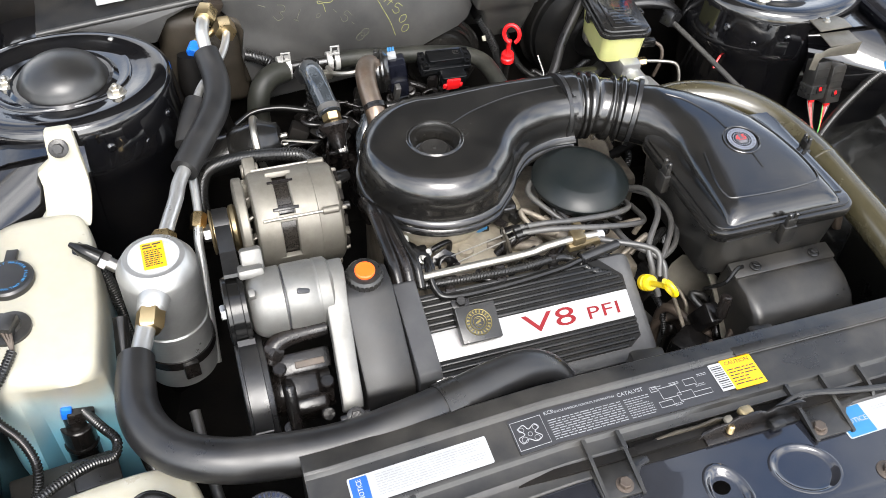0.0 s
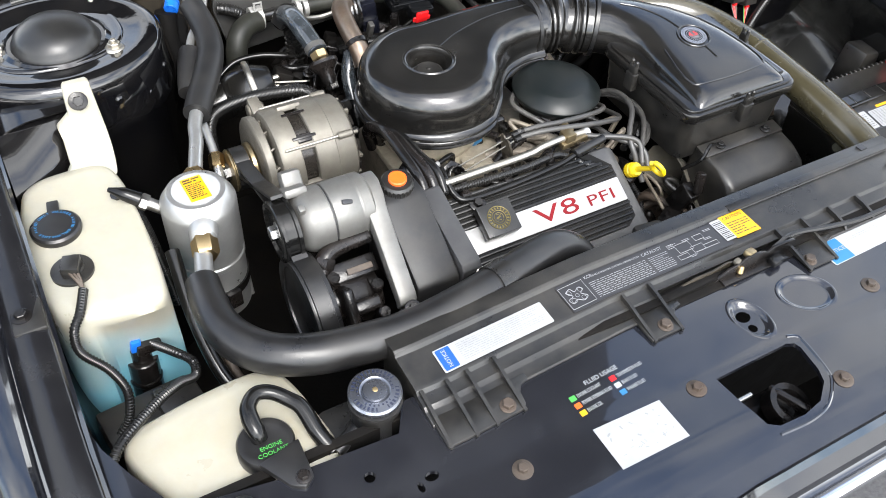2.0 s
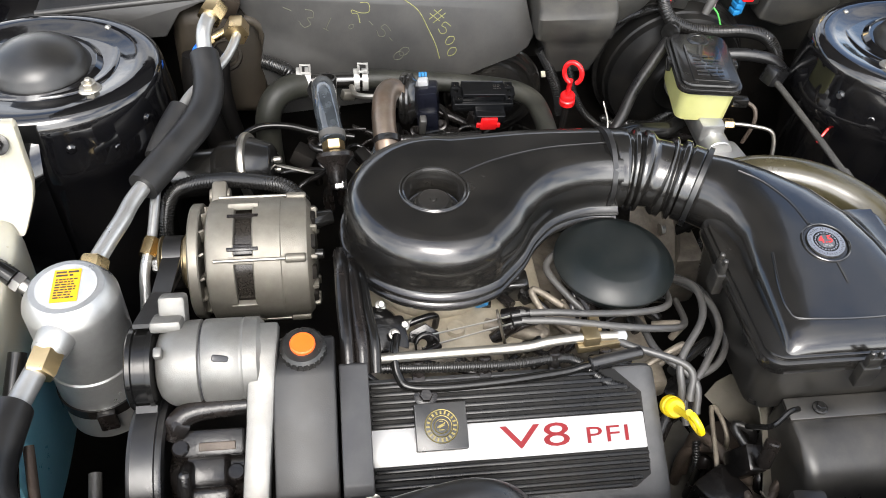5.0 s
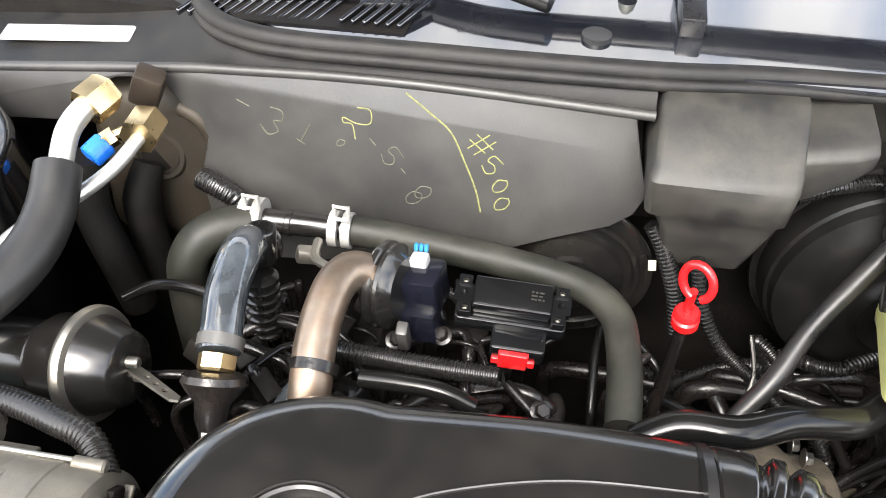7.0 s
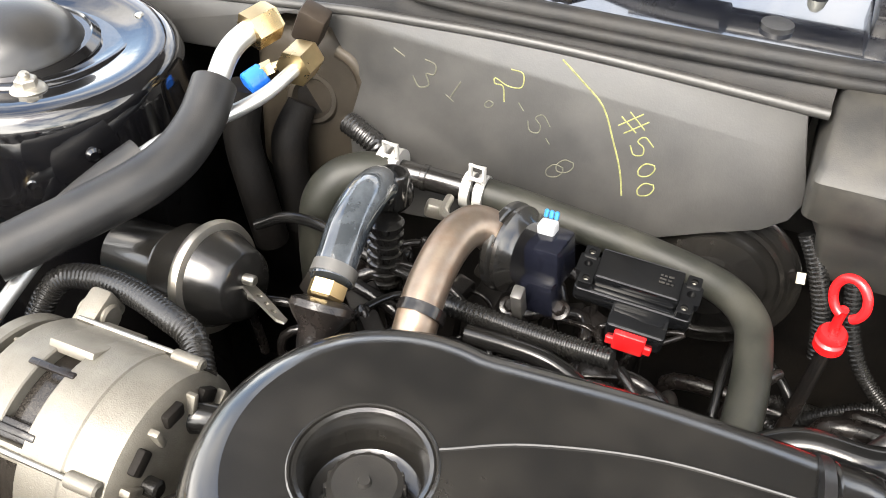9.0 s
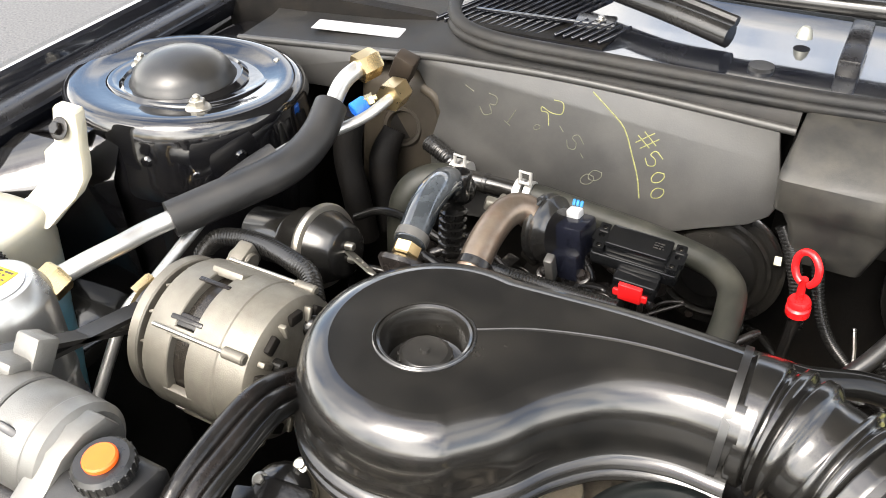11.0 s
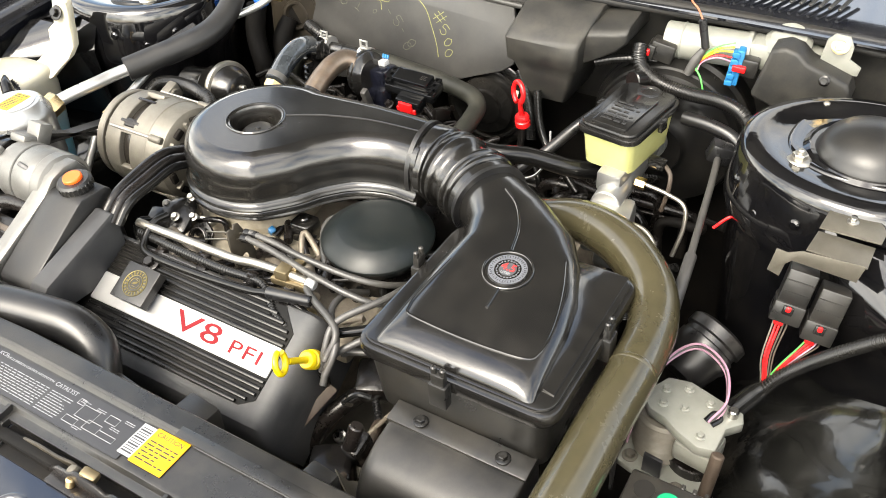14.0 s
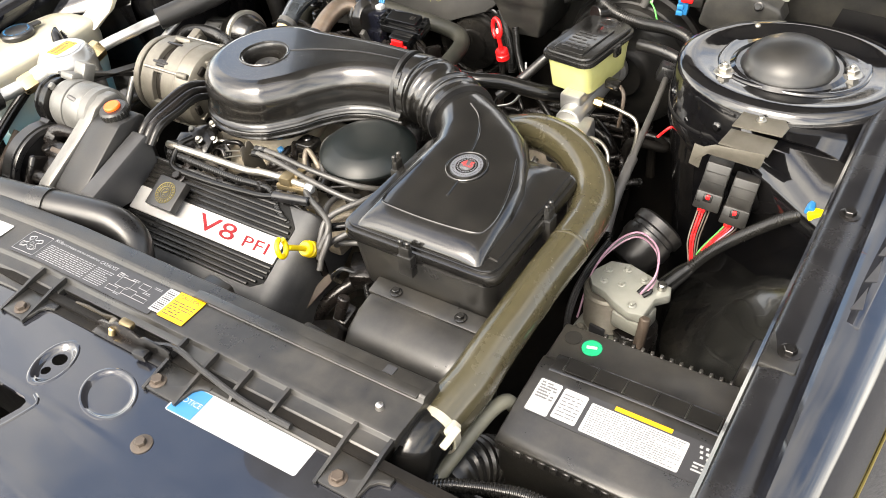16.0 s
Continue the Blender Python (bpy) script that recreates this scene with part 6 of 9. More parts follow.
def shroud():
    t = thing("radiator_shroud", (0.02, -0.65, 0.78), "black ribbed plastic radiator shroud cover with printed labels", "radiator shroud")
    b = B()
    # top, stepped down to the front flange
    prof = [(-0.588, 0.80), (-0.588, 0.887), (-0.591, 0.891), (-0.611, 0.893), (-0.614, 0.8915), (-0.617, 0.8870), (-0.660, 0.8868), (-0.6645, 0.8858), (-0.6675, 0.8810), (-0.682, 0.8800), (-0.6865, 0.8770), (-0.688, 0.8765), (-0.702, 0.8760), (-0.704, 0.8750), (-0.704, 0.8725), (-0.66, 0.8725), (-0.62, 0.80)]
    rings = [[(x, y, z) for y, z in prof] for x in (-0.386, -0.34, -0.052, -0.0515, 0.150, 0.1505, 0.30, 0.432)]
    for i in (3, 4):
        rings[i] = [(x, max(y, -0.676), z) for x, y, z in rings[i]]
    loft(rings, b)
    part("cover", bev(b, 0.0012, 2, 30), PLASTIC_M, t, angle=24)
    # feet with bolts
    for x0, x1, bx in ((-0.384, -0.284, -0.303), (-0.102, -0.056, -0.074), (0.150, 0.200, 0.161), (0.385, 0.432, 0.405)):
        foot = plate([(x0, -0.695), (x0, -0.733), (x1 - 0.004, -0.733), (x1 + 0.001, -0.727), (x1 + 0.003, -0.713), (x1 + 0.009, -0.706), (x1 + 0.02, -0.7035), (x1 + 0.02, -0.695)], 0.8725, 0.8770, w=0.001)
        f = part("foot", foot, PLASTIC_M, t)
        part("bolt", bolt((bx, -0.721, 0.8765), r=0.0068, h=0.005, washer=0.0095), RUST, f, "rusty flange bolt")
    for x in (-0.381, -0.350, -0.324, -0.288, -0.098, -0.058, 0.152, 0.198, 0.248, 0.30, 0.387, 0.43):
        bb = B()
        v = [(-0.666, 0.888), (-0.682, 0.8865), (-0.696, 0.8835), (-0.735 if x not in (0.248, 0.30) else -0.703, 0.877), (-0.735 if x not in (0.248, 0.30) else -0.703, 0.873), (-0.668, 0.873)]
        loft([[(x - 0.0020, y, z) for y, z in v], [(x + 0.0020, y, z) for y, z in v]], bb)
        part("rib", bb, PLASTIC_M, t)
    # label with blue heading
    def lab(cx, cy, sx, sy, z, material, name, label, rot=0, r=0.002):
        m = pose(cx, cy, z, 0, 0, rot)
        return part(name, plate(rrect(0, 0, sx, sy, r), 0, 0.0005, m), material, t, label), m
    o, m = lab(-0.272, -0.644, 0.150, 0.032, 0.8878, WHITE, "notice_label", "white notice label with a blue heading")
    part("label_heading", plate(rrect(0, 0, 0.018, 0.0285, 0.0015), 0, 0.0004, m @ pose(-0.0640, 0, 0.0005)), BLUE, o)
    part("label_lettering", letters("NOTICE", 0.0074, m @ pose(-0.0640, 0, 0.001, 0, 0, 90), 0.0001, wide=0.88), WHITE, o)
    part("label_print", bars(m @ pose(0.011, 0.0005, 0.0006), 9, 0.116, 0.025, seed=3, word=0.006, fill=0.34, depth=0.0002), PRINT, o)
    o, m = lab(-0.042, -0.641, 0.252, 0.042, 0.8876, INK, "emission_label", "black emission label with grey print")
    part("label_print", bars(m @ pose(-0.040, -0.0045, 0.0005), 9, 0.086, 0.026, seed=8, word=0.007, fill=0.34, depth=0.0002), PRINT, o)
    part("label_print", bars(m @ pose(0.022, -0.0045, 0.0005), 9, 0.03, 0.026, seed=18, word=0.004, fill=0.34, depth=0.0002), PRINT, o)
    for text, size, x, y in (("KCP", 0.0062, -0.078, 0.0165), ("VEHICLE EMISSION CONTROL INFORMATION", 0.0036, -0.037, 0.0155), ("CATALYST", 0.0066, 0.019, 0.0150)):
        part("label_lettering", letters(text, size, m @ pose(x, y, 0.0006), 0.0001), PRINT, o)
    loopy = [m @ Vector((-0.107 + x, y, 0.0007)) for x, y in ((-0.012, 0.008), (-0.004, 0.011), (0.0, 0.005), (0.008, 0.009), (0.012, 0.004), (0.006, 0.0), (0.012, -0.007), (0.004, -0.011), (-0.004, -0.006), (-0.011, -0.01), (-0.014, -0.003), (-0.006, 0.0), (-0.012, 0.008))]
    part("belt_diagram", tube(loopy, 0.0005, 5, 4), PRINT, o)
    for x, y, r in ((-0.115, 0.006, 0.003), (-0.107, -0.001, 0.0025), (-0.099, 0.005, 0.0028), (-0.101, -0.007, 0.003), (-0.115, -0.006, 0.0035)):
        q = [m @ Vector((x + u, y + v, 0.0007)) for u, v in ring_pts(0, 0, r, n=14)]
        part("belt_pulley", tube(q + [q[0]], 0.0003, 4, 1, smooth=False), PRINT, o)
    for x, y, w, h in ((0.062, 0.003, 0.022, 0.014), (0.078, -0.006, 0.018, 0.010), (0.090, 0.009, 0.014, 0.008), (0.052, -0.010, 0.016, 0.007), (0.098, -0.008, 0.022, 0.006), (0.046, 0.011, 0.008, 0.006), (-0.1065, 0.0, 0.036, 0.034)):
        q = [m @ Vector((x + a * w / 2, y + c * h / 2, 0.0007)) for a, c in ((-1, -1), (1, -1), (1, 1), (-1, 1), (-1, -1))]
        part("diagram_box", tube(q, 0.00035, 5, 1, smooth=False), PRINT, o)
    for x, y in ((0.050, 0.012), (0.072, 0.012), (0.10, 0.002), (0.066, -0.014), (0.108, 0.014)):
        part("diagram_print", bars(m @ pose(x, y, 0.0005), 2, 0.012, 0.004, seed=int(x * 1000), word=0.003, fill=0.45, depth=0.0002), PRINT, o)
    o, m = lab(0.114, -0.637, 0.040, 0.040, 0.8882, YELLOW, "caution_label", "yellow caution label", r=0.001)
    part("label_lettering", letters("CAUTION", 0.007, m @ pose(0, 0.0145, 0.0006), 0.0001), INK, o)
    part("label_print", bars(m @ pose(0, -0.004, 0.0005), 6, 0.034, 0.024, seed=12, word=0.007, depth=0.0002, fill=0.35), INK, o)
    o, m = lab(0.086, -0.637, 0.016, 0.036, 0.8884, WHITE, "barcode_label", "white bar code label", r=0.0005)
    bb = B()
    for i in range(11):
        join(bb, box((0, 0, 0), (0.013, 0.0008 + 0.0008 * (i % 3 == 0), 0.0002), w=0), m @ pose(0, -0.014 + i * 0.0028, 0.0006))
    part("bar_code", bb, INK, o)
    # small hole and stud at the far end
    part("clip_hole", box((0.381, -0.600, 0.8925), (0.012, 0.010, 0.002), w=0), INK, t)
    part("stud", lathe([(0, 0), (0.005, 0), (0.004, 0.006), (0, 0.009)], (0.397, -0.641, 0.886), seg=14), STEEL, t)
    part("raised_pad", box((0.27, -0.612, 0.892), (0.31, 0.012, 0.003), w=0.001), PLASTIC_M, t)
    return t


shroud()


def hood_latch():
    t = thing("hood_latch", (0.05, -0.69, 0.86), "grimy black hood latch with a yellow zinc striker", "hood latch")
    part("tray", plate(rrect(0.052, -0.690, 0.20, 0.030, 0.004), 0.8722, 0.8737, w=0.0005), DARK, t, "oily dark tray")
    prof = [(0.026, 0.8737), (0.155, 0.8737), (0.157, 0.893), (0.150, 0.896), (0.118, 0.897), (0.108, 0.892), (0.098, 0.897), (0.072, 0.899), (0.060, 0.892), (0.045, 0.890), (0.032, 0.883)]
    up = Matrix(((1, 0, 0, 0), (0, 0, -1, -0.694), (0, 1, 0, 0), (0, 0, 0, 1)))
    part("bracket", plate(prof, -0.0018, 0.0018, up, w=0.0008), IRON, t, "black upright latch bracket")
    part("lip", box((0.094, -0.700, 0.8752), (0.122, 0.011, 0.003), (3, 0, 0), 0.001), IRON, t)
    part("slide", box((-0.004, -0.688, 0.8772), (0.085, 0.012, 0.007), (0, 0, 2), 0.002), DARK, t)
    part("lever", plate([(-0.03, 0.874), (0.062, 0.874), (0.066, 0.884), (0.052, 0.889), (0.030, 0.884), (0.004, 0.885), (-0.018, 0.881)], -0.0015, 0.0015, Matrix.Translation((0, 0.010, 0)) @ up, w=0.0006), BRACKETD, t, "dirty steel lever")
    part("striker", box((0.083, -0.688, 0.895), (0.017, 0.011, 0.010), (0, 15, 8), 0.003), GILT, t, "yellow zinc plated striker")
    part("striker", box((0.062, -0.690, 0.891), (0.010, 0.009, 0.008), (0, -12, 8), 0.003), DULL, t, "bare zinc striker")
    part("pin", cyl((0.062, -0.699, 0.878), (0.064, -0.696, 0.888), 0.0042, seg=12), BRASS, t)
    part("release_lever", box((0.118, -0.704, 0.880), (0.018, 0.012, 0.010), (0, 0, 6), 0.002), PLASTIC, t)
    part("cable", tube([(0.125, -0.690, 0.886), (0.16, -0.686, 0.893), (0.21, -0.694, 0.890), (0.27, -0.700, 0.884), (0.33, -0.70, 0.882)], 0.0035, 8, 6), RUBBER, t)
    return t


hood_latch()


def radiator_cap():
    t = thing("radiator_filler", (-0.43, -0.655, 0.84), "worn silver radiator cap on a black filler neck", "radiator cap")
    c = Vector((-0.426, -0.649, 0.8885))
    n = Vector((0.0, -0.05, 1))
    part("cap", lathe([(0, -0.004), (0.026, -0.004), (0.0285, 0.0), (0.0285, 0.005), (0.0265, 0.0075), (0.0165, 0.0085), (0.0150, 0.0075), (0.0135, 0.0075), (0.0125, 0.0095), (0.0, 0.0100)], c, n, 48), CAPSTEEL, t)
    part("rivet", lathe([(0, 0), (0.0032, 0), (0.0025, 0.0012), (0, 0.0015)], c + n * 0.0097, n, 20), BRASS, t)
    b = B()
    for ring, count, radius, w, h in ((0, 34, 0.0232, 0.0024, 0.0040), (1, 26, 0.0187, 0.0020, 0.0022)):
        for i in range(count):
            if i % 9 > 6:
                continue
            a = 2 * math.pi * i / count
            join(b, box((0, 0, 0), (w * (0.6 + 0.4 * (i % 3 > 0)), h, 0.0003), w=0), Matrix.Translation(c + Vector((0, -0.0004, 0.0080 + 0.0004 * ring))) @ Matrix.Rotation(0.05, 4, "X") @ Matrix.Rotation(a, 4, "Z") @ Matrix.Translation((0, radius, 0.0)) @ pose(0, 0, 0, -6, 0, 0))
    part("stamped_print", b, NAVY, t)
    b = lathe([(0, 0), (0.026, 0), (0.026, 0.038), (0.029, 0.042), (0.029, 0.048), (0, 0.048)], (-0.426, -0.650, 0.836), seg=36)
    box((-0.43, -0.645, 0.825), (0.10, 0.07, 0.03), w=0.008, bm=b)
    part("neck", b, PLASTIC_M, t)
    part("overflow_nipple", tube([(-0.455, -0.66, 0.858), (-0.468, -0.667, 0.857), (-0.482, -0.674, 0.854)], 0.008, 12, 4), RUBBER, t)
    return t


radiator_cap()


# labels and bolts on the header panel
def panel_label(name, pts, material, label):
    return part(name, plate(pts, 0.8722, 0.8727), material, panel, label)


lab1 = panel_label("paper_label", [(-0.238, -0.843), (-0.148, -0.849), (-0.146, -0.797), (-0.236, -0.789)], WHITE, "blank worn white paper label")
b = B()
rnd = random.Random(5)
for i in range(26):
    join(b, box((0, 0, 0), (rnd.uniform(0.001, 0.005), rnd.uniform(0.0006, 0.002), 0.0002), w=0), pose(-0.192 + rnd.uniform(-0.036, 0.036), -0.8195 + rnd.uniform(-0.018, 0.018), 0.8729, 0, 0, rnd.uniform(0, 180)))
part("worn_fleck", b, PRINT, lab1)
b = B()
letters("FLUID USAGE", 0.0080, pose(-0.185, -0.7385, 0.8727), 0.0001, bm=b)
rows = (("ENGINE COOLANT", -0.232, -0.7475, GREEN), ("POWER STEERING FLUID", -0.232, -0.7575, ORANGE), ("ENGINE OIL", -0.232, -0.7675, YELLOW), ("TRANSMISSION FLUID", -0.175, -0.7485, RED), ("BRAKE FLUID", -0.175, -0.7585, WHITE), ("WASHER FLUID", -0.175, -0.7685, BLUE_L))
for text, x, y, col in rows:
    letters(text, 0.0064, pose(x + 0.006, y, 0.8727), 0.0001, bm=b, align="LEFT", wide=0.60)
    part("colour_key", plate(rrect(x, y, 0.008, 0.0065, 0.0005), 0.8722, 0.8727), col, panel)
part("usage_lettering", b, WHITE, panel, "white fluid usage lettering")
m = frame_m((0.277, -0.7215, 0.8722), (0.377, -0.7195, 0.8722), (0, 0, 1))
lab2 = part("notice_label", plate(rrect(0, 0, 0.174, 0.037, 0.003), 0, 0.0005, m), WHITE, panel, "white notice label with a blue heading")
part("label_heading", plate(rrect(-0.068, 0, 0.034, 0.035, 0.001), 0.0005, 0.0009, m), BLUE_L, lab2)
part("label_lettering", letters("NOTICE", 0.0088, m @ pose(-0.068, 0, 0.0011), 0.0001), WHITE, lab2)
part("label_print", bars(m @ pose(-0.01, 0.008, 0.0006), 2, 0.06, 0.006, seed=9, word=0.006, fill=0.3, depth=0.0002), PRINT, lab2)
for x, y, r in ((-0.329, -0.789, 0.0115), (-0.098, -0.806, 0.0115), (0.204, -0.785, 0.0115), (0.058, -0.874, 0.0115), (0.40, -0.80, 0.0115)):
    part("panel_bolt", bolt((x, y, 0.872), r=r * 0.5, h=0.005, washer=r), RUST, panel, "rusty flanged bolt")
part("rubber_bumper", lathe([(0, 0), (0.014, 0), (0.015, 0.004), (0.0145, 0.013), (0.010, 0.016), (0, 0.0165)], (-0.590, -0.706, 0.872), seg=28), RUBBER, panel, "black rubber hood bumper")
# secondary catch inside the latch opening
b = box((-0.012, -0.850, 0.79), (0.10, 0.06, 0.05), w=0.004)
lathe([(0.026, 0), (0.026, 0.02), (0.018, 0.02), (0.014, 0.006), (0, 0.006)], (0.004, -0.854, 0.822), (0.1, -0.3, 1), 28, b)
box((0.006, -0.855, 0.842), (0.010, 0.05, 0.012), (0, 0, 20), 0.003, bm=b)
single("latch_well", b, IRON, "black latch mechanism inside the header opening", "latch")
single("latch_rod", cyl((-0.072, -0.838, 0.864), (-0.040, -0.836, 0.860), 0.003, seg=10), STEEL, "short steel latch rod", "rod")
# the radiator support and all that is bolted to it sits lower along its middle and left-hand run,
# and rises gently ahead of a crease before it rolls over to the nose
for ob in list(scene.objects):
    top = ob
    while top.parent:
        top = top.parent
    if ob.type == "MESH" and top.name.split(".")[0] in ("radiator_shroud", "hood_latch", "latch_well", "latch_rod", "header_panel", "nose_panel", "trim_grille"):
        b = B()
        b.from_mesh(ob.data)
        for x in (-0.36, -0.12):
            bmesh.ops.bisect_plane(b, geom=b.verts[:] + b.edges[:] + b.faces[:], plane_co=(x, 0, 0), plane_no=(1, 0, 0))
        bmesh.ops.bisect_plane(b, geom=b.verts[:] + b.edges[:] + b.faces[:], plane_co=(-0.36, -0.773, 0), plane_no=(0.085, 1, 0))
        for d in (0.045, 0.06, 0.075, 0.09, 0.11):
            bmesh.ops.bisect_plane(b, geom=b.verts[:] + b.edges[:] + b.faces[:], plane_co=(-0.36, -0.773 - d, 0), plane_no=(0.085, 1, 0))
        for v in b.verts:
            x0, y0 = v.co.x, v.co.y
            k = min(1.0, max(0.0, (x0 + 0.36) / 0.24))
            v.co.y += 0.020 * k
            d = max(0.0, -0.773 - 0.085 * (x0 + 0.36) - y0)
            v.co.z += 0.085 * min(d, 0.06) - 1.1 * max(0.0, min(d, 0.13) - 0.06) ** 2 - 0.014 * k
        b.to_mesh(ob.data)
        b.free()
# fender gutter bolts, brackets and slots
for s in (-1, 1):
    for y in (-0.206, -0.412):
        z = 0.937 + 0.062 * y
        t = thing("fender_bracket", (s * 0.722, y, z), "black fender bracket with a flange bolt", "bracket", "fender brackets")
        if y < -0.3:
            part("pad", box((s * 0.717, y, z + 0.003), (0.034, 0.05, 0.008), (-3.5, 0, 0), 0.003), PLASTIC_M, t)
        part("bolt", bolt((s * 0.722, y, z + 0.007), (0, 0, 1), 0.0065, 0.005, 0.011), IRON, t)
    t = thing("fender_slot", (s * 0.766, -0.25, 0.945), "dark stamped slot in the fender edge", "slot", "fender slots")
    zs = lambda y: 0.937 + 0.062 * y + 0.0255
    sk = Matrix(((1, 0, 0, 0), (0, 1, 0, 0), (0, 0.062, 1, 0.9585), (0, 0, 0, 1)))
    part("slot_frame", plate([(s * 0.780, -0.190), (s * 0.766, -0.188), (s * 0.753, -0.370), (s * 0.769, -0.375)][::(1 if s < 0 else -1)], 0, 0.0035, sk, w=0.001), PAINT, t)
    for k in range(4):
        y0 = -0.355 + 0.04 * k
        tri = [(s * (0.7565 + 0.0028 * k), y0), (s * (0.7665 + 0.0028 * k), y0 + 0.004), (s * (0.7640 + 0.0028 * k), y0 + 0.034)]
        part("tooth", plate(tri[::(1 if s < 0 else -1)], 0.0036, 0.0046, sk), INK, t)


# ---- engine top: rails and wires ----
def fuel_rail():
    t = thing("fuel_rail", (-0.05, -0.35, 0.81), "zinc plated fuel rail along the engine", "fuel rail")
    part("rail", tube([(-0.195, -0.357, 0.848), (-0.12, -0.355, 0.847), (-0.04, -0.352, 0.845), (-0.01, -0.350, 0.849), (0.03, -0.347, 0.849), (0.065, -0.345, 0.846)], 0.0054, 16, 6), ZINC, t)
    b = box((0.035, -0.346, 0.846), (0.018, 0.020, 0.022), (0, 0, 5), 0.002)
    box((0.045, -0.350, 0.840), (0.05, 0.012, 0.010), (0, 0, 5), 0.002, bm=b)
    part("clamp", b, GILT, t)
    part("valve_cap", cyl((0.062, -0.344, 0.844), (0.076, -0.343, 0.842), 0.0066, seg=18), WHITE, t, "white plastic valve cap")
    for x in (-0.15, -0.08, -0.005, 0.05):
        b = cyl((x, -0.358, 0.842), (x, -0.372, 0.812), 0.007, seg=14)
        box((x, -0.374, 0.820), (0.014, 0.02, 0.014), (30, 0, 0), 0.002, bm=b)
        inj = part("injector", b, IRON, t)
        part("plug", box((x + 0.010, -0.384, 0.812), (0.020, 0.016, 0.014), (35, 0, 10), 0.003), PLUGG, inj, "grey-blue injector plug")
    return t


fuel_rail()
loom("corrugated_conduit", [(-0.19, -0.362, 0.838), (-0.12, -0.366, 0.838), (-0.05, -0.366, 0.836), (0.0, -0.362, 0.836), (0.02, -0.366, 0.832), (0.045, -0.385, 0.822), (0.07, -0.392, 0.815)], 0.0054, "black corrugated conduit along the fuel rail")
single("vacuum_rail", tube([(-0.17, -0.33, 0.85), (-0.174, -0.35, 0.850), (-0.172, -0.372, 0.838), (-0.155, -0.385, 0.832), (-0.08, -0.384, 0.830), (0.0, -0.378, 0.832), (0.03, -0.374, 0.836), (0.075, -0.37, 0.838)], 0.0048, 12, 6), RUBBER_G, "shiny black vacuum pipe on the engine", "pipe")
single("coil_boot", cyl((0.03, -0.374, 0.838), (0.088, -0.366, 0.842), 0.008, 0.0065, seg=16), RUBBER, "black rubber wire boot", "boot")
single("rail_bracket", bolt((-0.145, -0.392, 0.826), (0, -0.4, 0.9), 0.007, 0.006, 0.012), IRON, "small black bolted bracket on the rail", "bracket")
single("brass_plug", lathe([(0, 0), (0.007, 0), (0.010, 0.003), (0.010, 0.007), (0.0075, 0.010), (0.0105, 0.013), (0.0105, 0.016), (0.007, 0.018), (0.0045, 0.024), (0, 0.025)], (0.077, -0.361, 0.800), (0.1, -0.3, 1), 24), GILT, "dull brass coolant temperature sender", "sensor")
wires = [
    [(0.158, -0.230, 0.808), (0.175, -0.275, 0.840), (0.165, -0.330, 0.850), (0.130, -0.375, 0.838), (0.112, -0.40, 0.815), (0.105, -0.41, 0.79)],
    [(0.155, -0.22, 0.806), (0.186, -0.28, 0.830), (0.190, -0.33, 0.830), (0.16, -0.375, 0.822), (0.125, -0.40, 0.805), (0.11, -0.42, 0.78)],
    [(0.150, -0.21, 0.804), (0.195, -0.26, 0.815), (0.205, -0.32, 0.812), (0.185, -0.36, 0.805), (0.14, -0.38, 0.80), (0.09, -0.385, 0.80)],
    [(0.12, -0.185, 0.806), (0.05, -0.20, 0.838), (0.012, -0.23, 0.838), (0.03, -0.27, 0.830), (0.06, -0.30, 0.815)],
    [(0.07, -0.295, 0.806), (0.055, -0.33, 0.835), (0.075, -0.355, 0.842), (0.085, -0.385, 0.836), (0.095, -0.41, 0.81)],
    [(0.11, -0.292, 0.806), (0.105, -0.325, 0.828), (0.11, -0.36, 0.832), (0.112, -0.395, 0.825), (0.108, -0.42, 0.80)],
]
wires = [[(max(x, 0.128 + 0.02 * (k % 3) / 3) if y < -0.372 else x, y, z) for x, y, z in w] for k, w in enumerate(wires)]
for w in wires:
    single("spark_plug_wire", tube(w, 0.0042, 12, 8), GREYW, "grey silicone spark plug wire", "ignition wire", "spark plug wires")
for sheath, core in (([(0.158, -0.250, 0.806), (0.140, -0.296, 0.834), (0.105, -0.314, 0.846), (0.045, -0.321, 0.856), (0.0, -0.320, 0.861), (-0.038, -0.319, 0.862)], [(-0.036, -0.319, 0.862), (-0.075, -0.316, 0.846), (-0.129, -0.310, 0.824)]),
                     ([(0.168, -0.262, 0.800), (0.152, -0.322, 0.830), (0.120, -0.336, 0.842), (0.072, -0.338, 0.852), (0.040, -0.336, 0.857), (0.0, -0.331, 0.860), (-0.037, -0.327, 0.859)], [(-0.035, -0.327, 0.859), (-0.075, -0.324, 0.842), (-0.129, -0.320, 0.818)])):
    t = thing("throttle_cable", sheath[0], "grey sheathed throttle cable with a bare steel end", "cable", "throttle cables")
    part("sheath", tube(sheath, 0.0040, 12, 8), GREYW, t)
    part("core", tube(core, 0.0011, 6, 4), ZINC, t, "bare steel wire")
    part("ferrule", cyl((sheath[-1][0] - 0.010, sheath[-1][1], sheath[-1][2] - 0.003), (sheath[-1][0] + 0.012, sheath[-1][1], sheath[-1][2]), 0.0050, 0.0046, seg=14), RUBBER_G, t)
t = thing("cable_bracket", (-0.05, -0.322, 0.80), "dark stamped steel bracket holding the throttle cables", "bracket")
